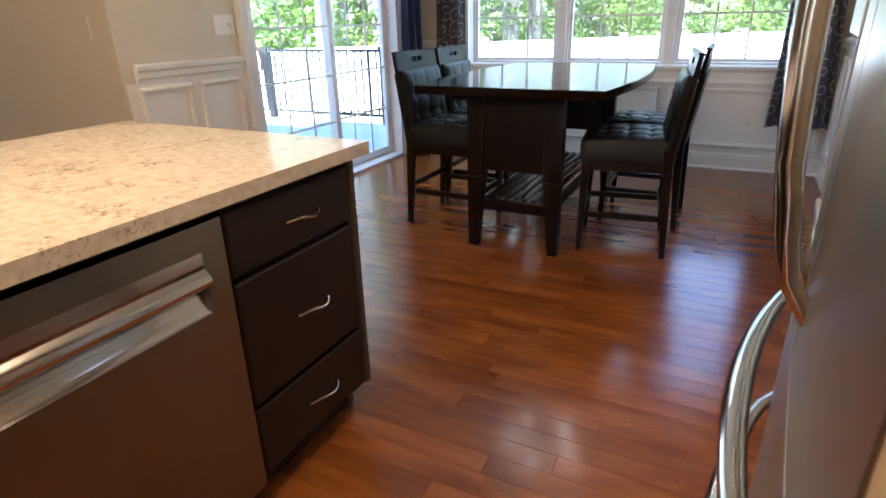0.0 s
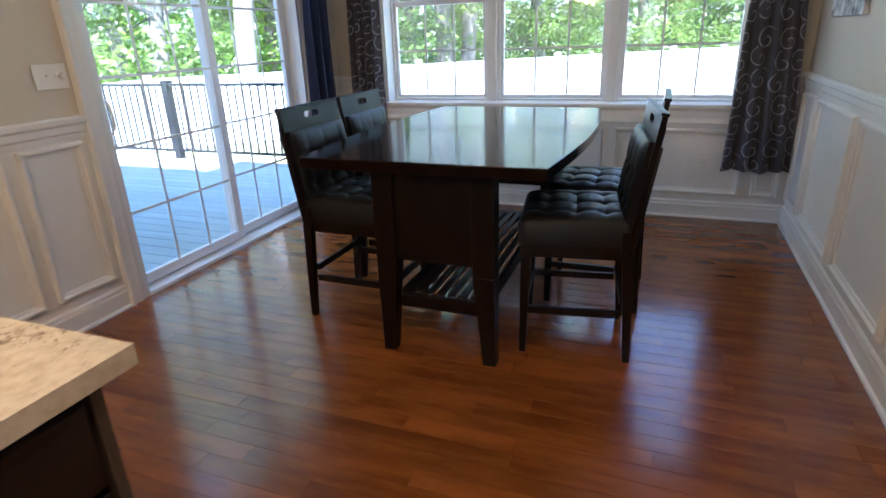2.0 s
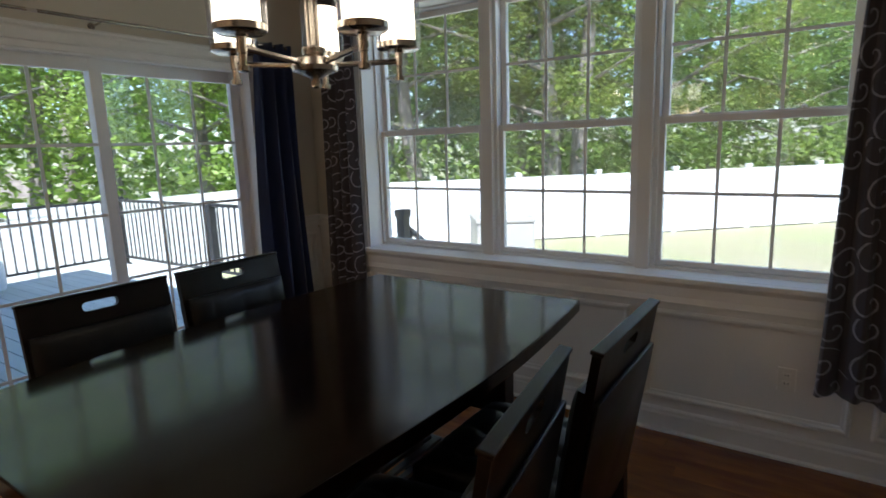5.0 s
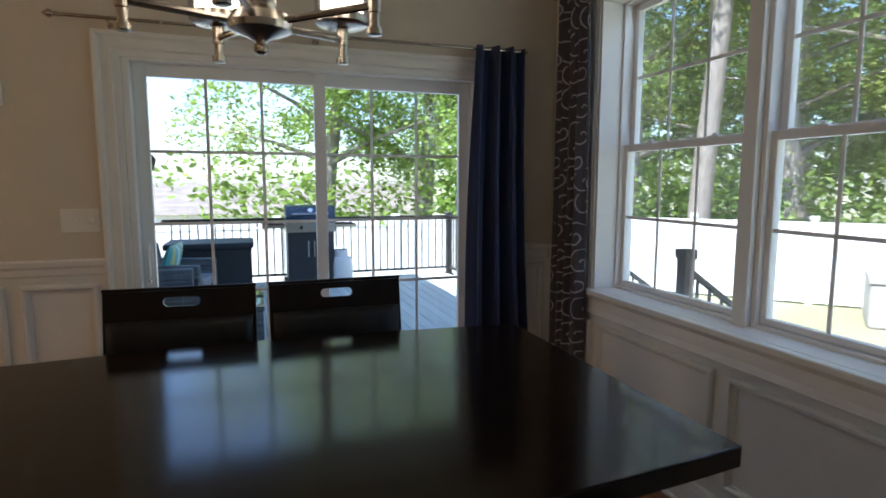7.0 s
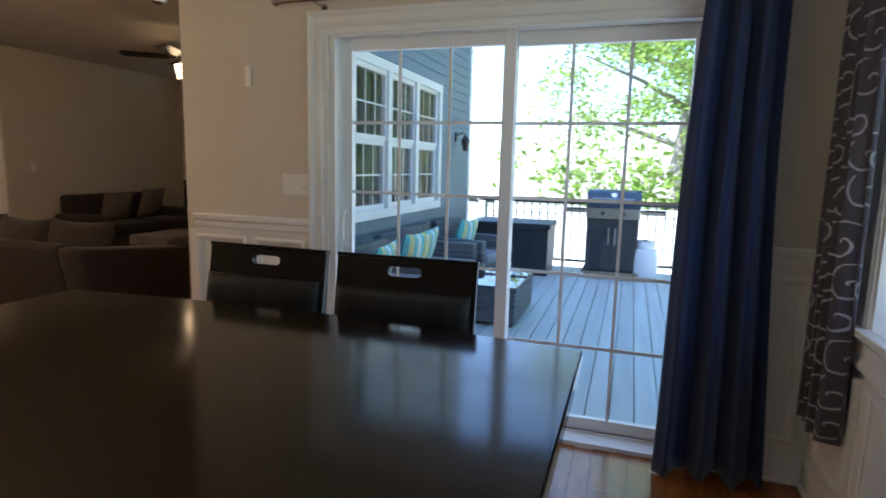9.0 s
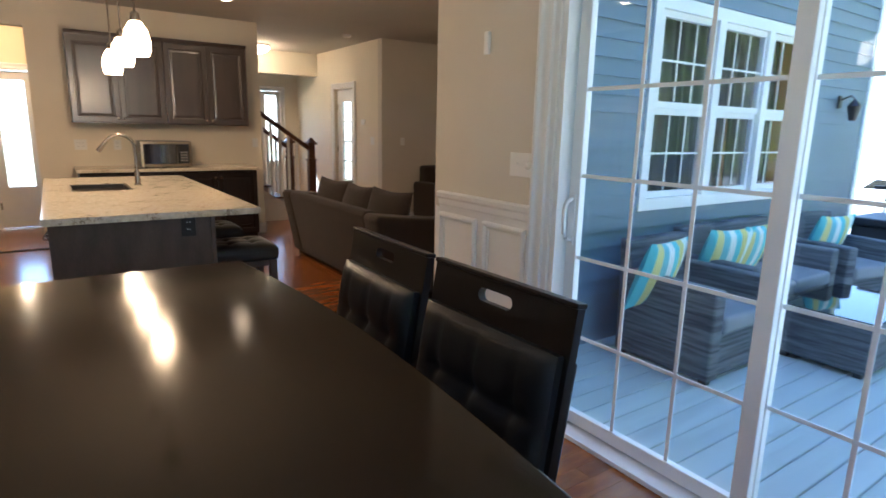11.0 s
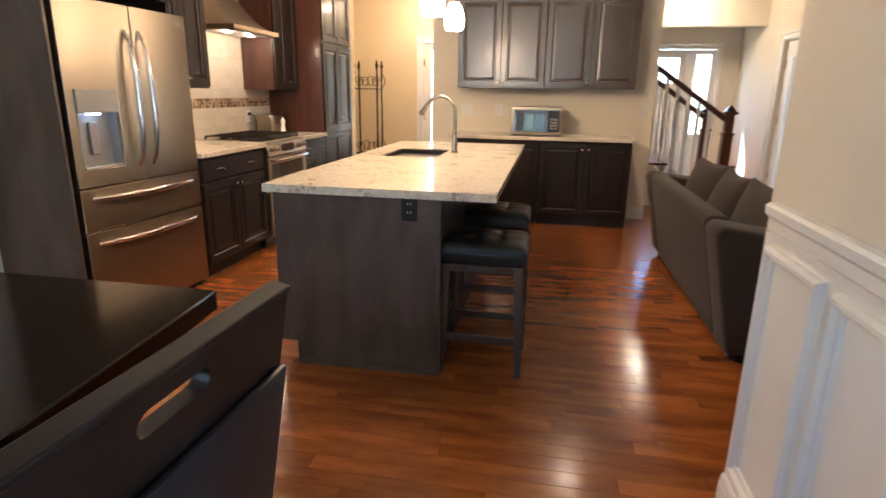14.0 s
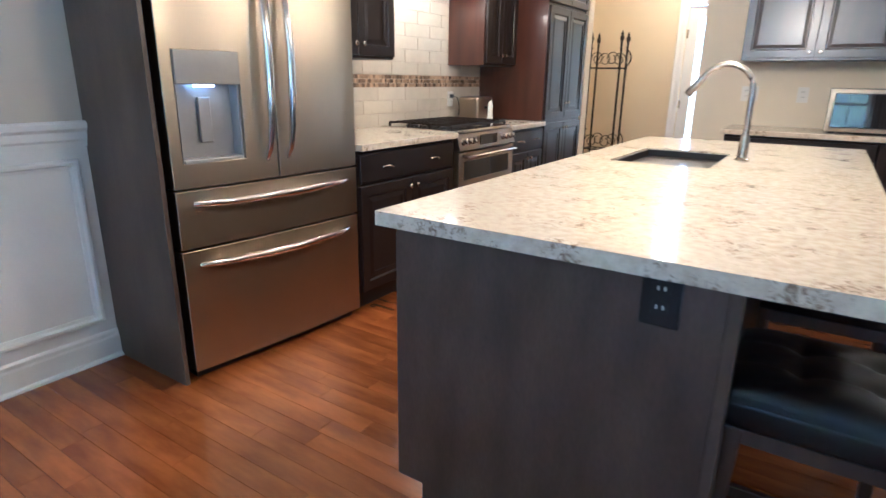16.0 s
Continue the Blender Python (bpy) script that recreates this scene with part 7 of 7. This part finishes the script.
M_LEAF = leaf_material("broad_leaves", (0.25, 0.33, 0.062))
M_BARK = material("grey_bark", (0.30, 0.26, 0.22), 0.95, var=0.25, scale=5, fine=30, stretch=(6, 6, 0.8), bump=0.6)


def leaves(rng, clumps, per, size):
    v, f = [], []
    for c, r in clumps:
        for _ in range(per):
            d = Vector((rng.gauss(0, 1), rng.gauss(0, 1), rng.gauss(0, 0.7)))
            p = c + d * r * 0.5
            a = Vector((rng.uniform(-1, 1), rng.uniform(-1, 1), rng.uniform(-0.6, 0.6))).normalized()
            b = a.cross(Vector((rng.uniform(-1, 1), rng.uniform(-1, 1), rng.uniform(-1, 1)))).normalized()
            s = size * rng.uniform(0.6, 1.4)
            i = len(v)
            v += [p - a * s, p + b * s * 0.45, p + a * s, p - b * s * 0.45]
            f.append((i, i + 1, i + 2, i + 3))
    me = bpy.data.meshes.new("crown")
    me.from_pydata([tuple(q) for q in v], [], f)
    me.materials.append(M_LEAF)
    return me


def tree(seed, m, h, r, low, label):
    rng = random.Random(seed)
    t = thing("tree", label, "tree", "yard trees", m)
    tk = Mesh()
    pts = [Vector((0.25 * math.sin(0.7 * k + seed), 0.25 * math.sin(0.5 * k + 2 * seed), h * 0.85 * k / 9)) for k in range(10)]
    pts[0] = Vector((0, 0, -0.1))
    tk.tube(pts, [0.30 - 0.026 * k for k in range(10)], 10)
    part("trunk", tk, M_BARK, t, smooth=True)
    cl = []
    for k in range(16):
        z = low + (h * 0.8 - low) * k / 15
        a = 2.4 * k + seed
        i = min(8, int(z / (h * 0.85) * 9))
        p0 = pts[i].lerp(pts[i + 1], 0.5)
        L = r * (0.55 + 0.5 * math.sin(math.pi * min(1, 0.25 + 0.75 * k / 15))) * rng.uniform(0.8, 1.15)
        p1 = p0 + Vector((math.cos(a) * L * 0.5, math.sin(a) * L * 0.5, L * 0.18))
        p2 = p0 + Vector((math.cos(a) * L, math.sin(a) * L, L * 0.30))
        part("limb", Mesh().tube([p0, p1, p2], [0.09, 0.055, 0.02], 6), M_BARK, t)
        for q in range(9):
            w = rng.uniform(0.35, 1.1)
            cl.append((p0.lerp(p2, w) + Vector((rng.gauss(0, 0.5), rng.gauss(0, 0.5), rng.gauss(0.1, 0.5))), rng.uniform(0.5, 1.0)))
    ob = new("crown", leaves(rng, cl, 190, 0.066))
    ob.parent = t
    return t


t1 = tree(3, pose(-13.5, 3.2, -1.2), 12.5, 4.2, 2.6, "tall leafy green tree beyond the fence")
t2 = tree(8, pose(-8.5, 12.5, -1.2), 14.0, 4.4, 3.4, "tall leafy green tree beyond the fence")
t4 = tree(21, pose(-12.8, 0.4, -1.2), 9.6, 3.1, 3.0, "leafy light green tree beyond the deck")
t3 = tree(15, pose(-2.0, 19.0, -1.2), 13.0, 4.6, 2.2, "tall leafy green tree beyond the fence")
t5 = tree(30, pose(-7.6, 8.6, -1.2), 17.0, 3.6, 9.0, "tall tree with a bare pale trunk behind the fence")
t6 = tree(33, pose(-13.0, 4.9, -1.2), 15.0, 3.2, 7.0, "tall tree with a bare pale trunk beyond the deck")
t7 = tree(36, pose(-3.6, 15.2, -1.2), 16.0, 3.6, 8.0, "tall tree with a bare pale trunk behind the fence")
_rt = random.Random(21)
spots = [(-15.5, 9.5), (-11.5, 9.0), (-12.5, 16.0), (-6.5, 17.0), (-7.5, 22.5), (1.5, 24.5), (6.5, 27.5), (-1.5, 27.0), (11.5, 31.0), (-18.5, 14.0), (-14.5, 20.0), (3.5, 33.0), (17.0, 29.0)  , (-4.8, 14.8), (-25.0, 9.0)]
for i, (x, y) in enumerate(spots):
    c = copy_thing((t1, t2, t3)[i % 3], pose(x, y, -1.2, 0, 0, _rt.uniform(0, 360)))
    s_ = _rt.uniform(0.85, 1.2)
    c.scale = (s_, s_, s_ * _rt.uniform(0.9, 1.15))

# undergrowth and far woods
_rw = random.Random(5)
cl = []
for k in range(330):
    u = k / 329
    ang = radians(45 + 118 * u)
    R = _rw.uniform(30, 40)
    cl.append((Vector((R * math.cos(ang), R * math.sin(ang), _rw.uniform(-1.0, 10.0))), _rw.uniform(2.0, 3.6)))
wm = leaves(_rw, cl, 60, 0.42)
wd = new("woodland", wm)
tagged(wd, "dense green woodland behind the yard", "woods", "", "stuff")
cl = []
for k in range(260):
    u = k / 259
    p = Vector((-10.6, -4.0, 0)).lerp(Vector((-10.6, 7.0, 0)), min(1, u * 3)) if u < 0.33 else Vector((-10.4, 7.2, 0)).lerp(Vector((7.0, 24.2, 0)), (u - 0.33) / 0.67)
    cl.append((p + Vector((_rw.uniform(-1.6, 0.3), _rw.uniform(0.3, 2.2), _rw.uniform(-0.8, 1.7))), _rw.uniform(0.6, 1.2)))
sb = new("undergrowth", leaves(_rw, cl, 60, 0.11))
tagged(sb, "green shrubs and undergrowth behind the fence", "shrubs", "", "stuff")

# ---- floorboards, laid along x ----
BW = 0.083
_rng = random.Random(11)
_cache = {}
floor = bpy.data.objects["floor"]
fz = -0.0055


def plank_mesh(length):
    key = round(length, 2)
    if key not in _cache:
        h = key / 2 - 0.0003
        w = BW / 2 - 0.0003
        me = Mesh()
        a = me.verts([(-h, -w, fz), (h, -w, fz), (h, w, fz), (-h, w, fz)])
        e = 0.0004
        b = me.verts([(-h + e, -w + e, 0), (h - e, -w + e, 0), (h - e, w - e, 0), (-h + e, w - e, 0)])
        me.face(b)
        for i in range(4):
            me.face([a[i], a[(i + 1) % 4], b[(i + 1) % 4], b[i]])
        _cache[key] = finish("floorboard", me, M_FLOOR)
    return _cache[key]


rest_v, rest_f = [], []


def rest_plank(x0, x1, y):
    w = BW / 2 - 0.0003
    i = len(rest_v)
    e = 0.0004
    for z, d in ((fz, 0), (0.0, e)):
        rest_v.extend([(x0 + 0.0003 + d, y - w + d, z), (x1 - 0.0003 - d, y - w + d, z), (x1 - 0.0003 - d, y + w - d, z), (x0 + 0.0003 + d, y + w - d, z)])
    rest_f.extend([(i + 4, i + 5, i + 6, i + 7)] + [(i + k, i + (k + 1) % 4, i + 4 + (k + 1) % 4, i + 4 + k) for k in range(4)])


made = 0
row = 0
y = -BW / 2 - 0.002
while y > -11.55:
    xa, xb = (0.0, 3.6) if y > -3.28 else (-5.10, 3.6)
    if y < -8.12:
        xa = -2.2
    x = xa + _rng.uniform(-0.5, 0)
    while x < xb:
        ln = round(_rng.choice((0.42, 0.56, 0.70, 0.84, 0.98, 1.12)), 2)
        x0, x1 = max(x, xa), min(x + ln, xb)
        full = x0 == x and x1 == x + ln
        if x1 - x0 > 0.03:
            if full and -6.1 < y < -2.5 and x0 > -0.4 and made < 300:
                ob = new("floorboard", plank_mesh(ln))
                ob.location = ((x0 + x1) / 2, y, 0)
                ob.parent = floor
                made += 1
            else:
                rest_plank(x0, x1, y)
        x += ln
    y -= BW
    row += 1
_me = bpy.data.meshes.new("floorboards")
_me.from_pydata(rest_v, [], rest_f)
_me.materials.append(M_FLOOR)
_ob = new("floorboards", _me)
_ob.parent = floor
tagged(_ob, "glossy reddish cherry floorboards", "", "", "stuff")
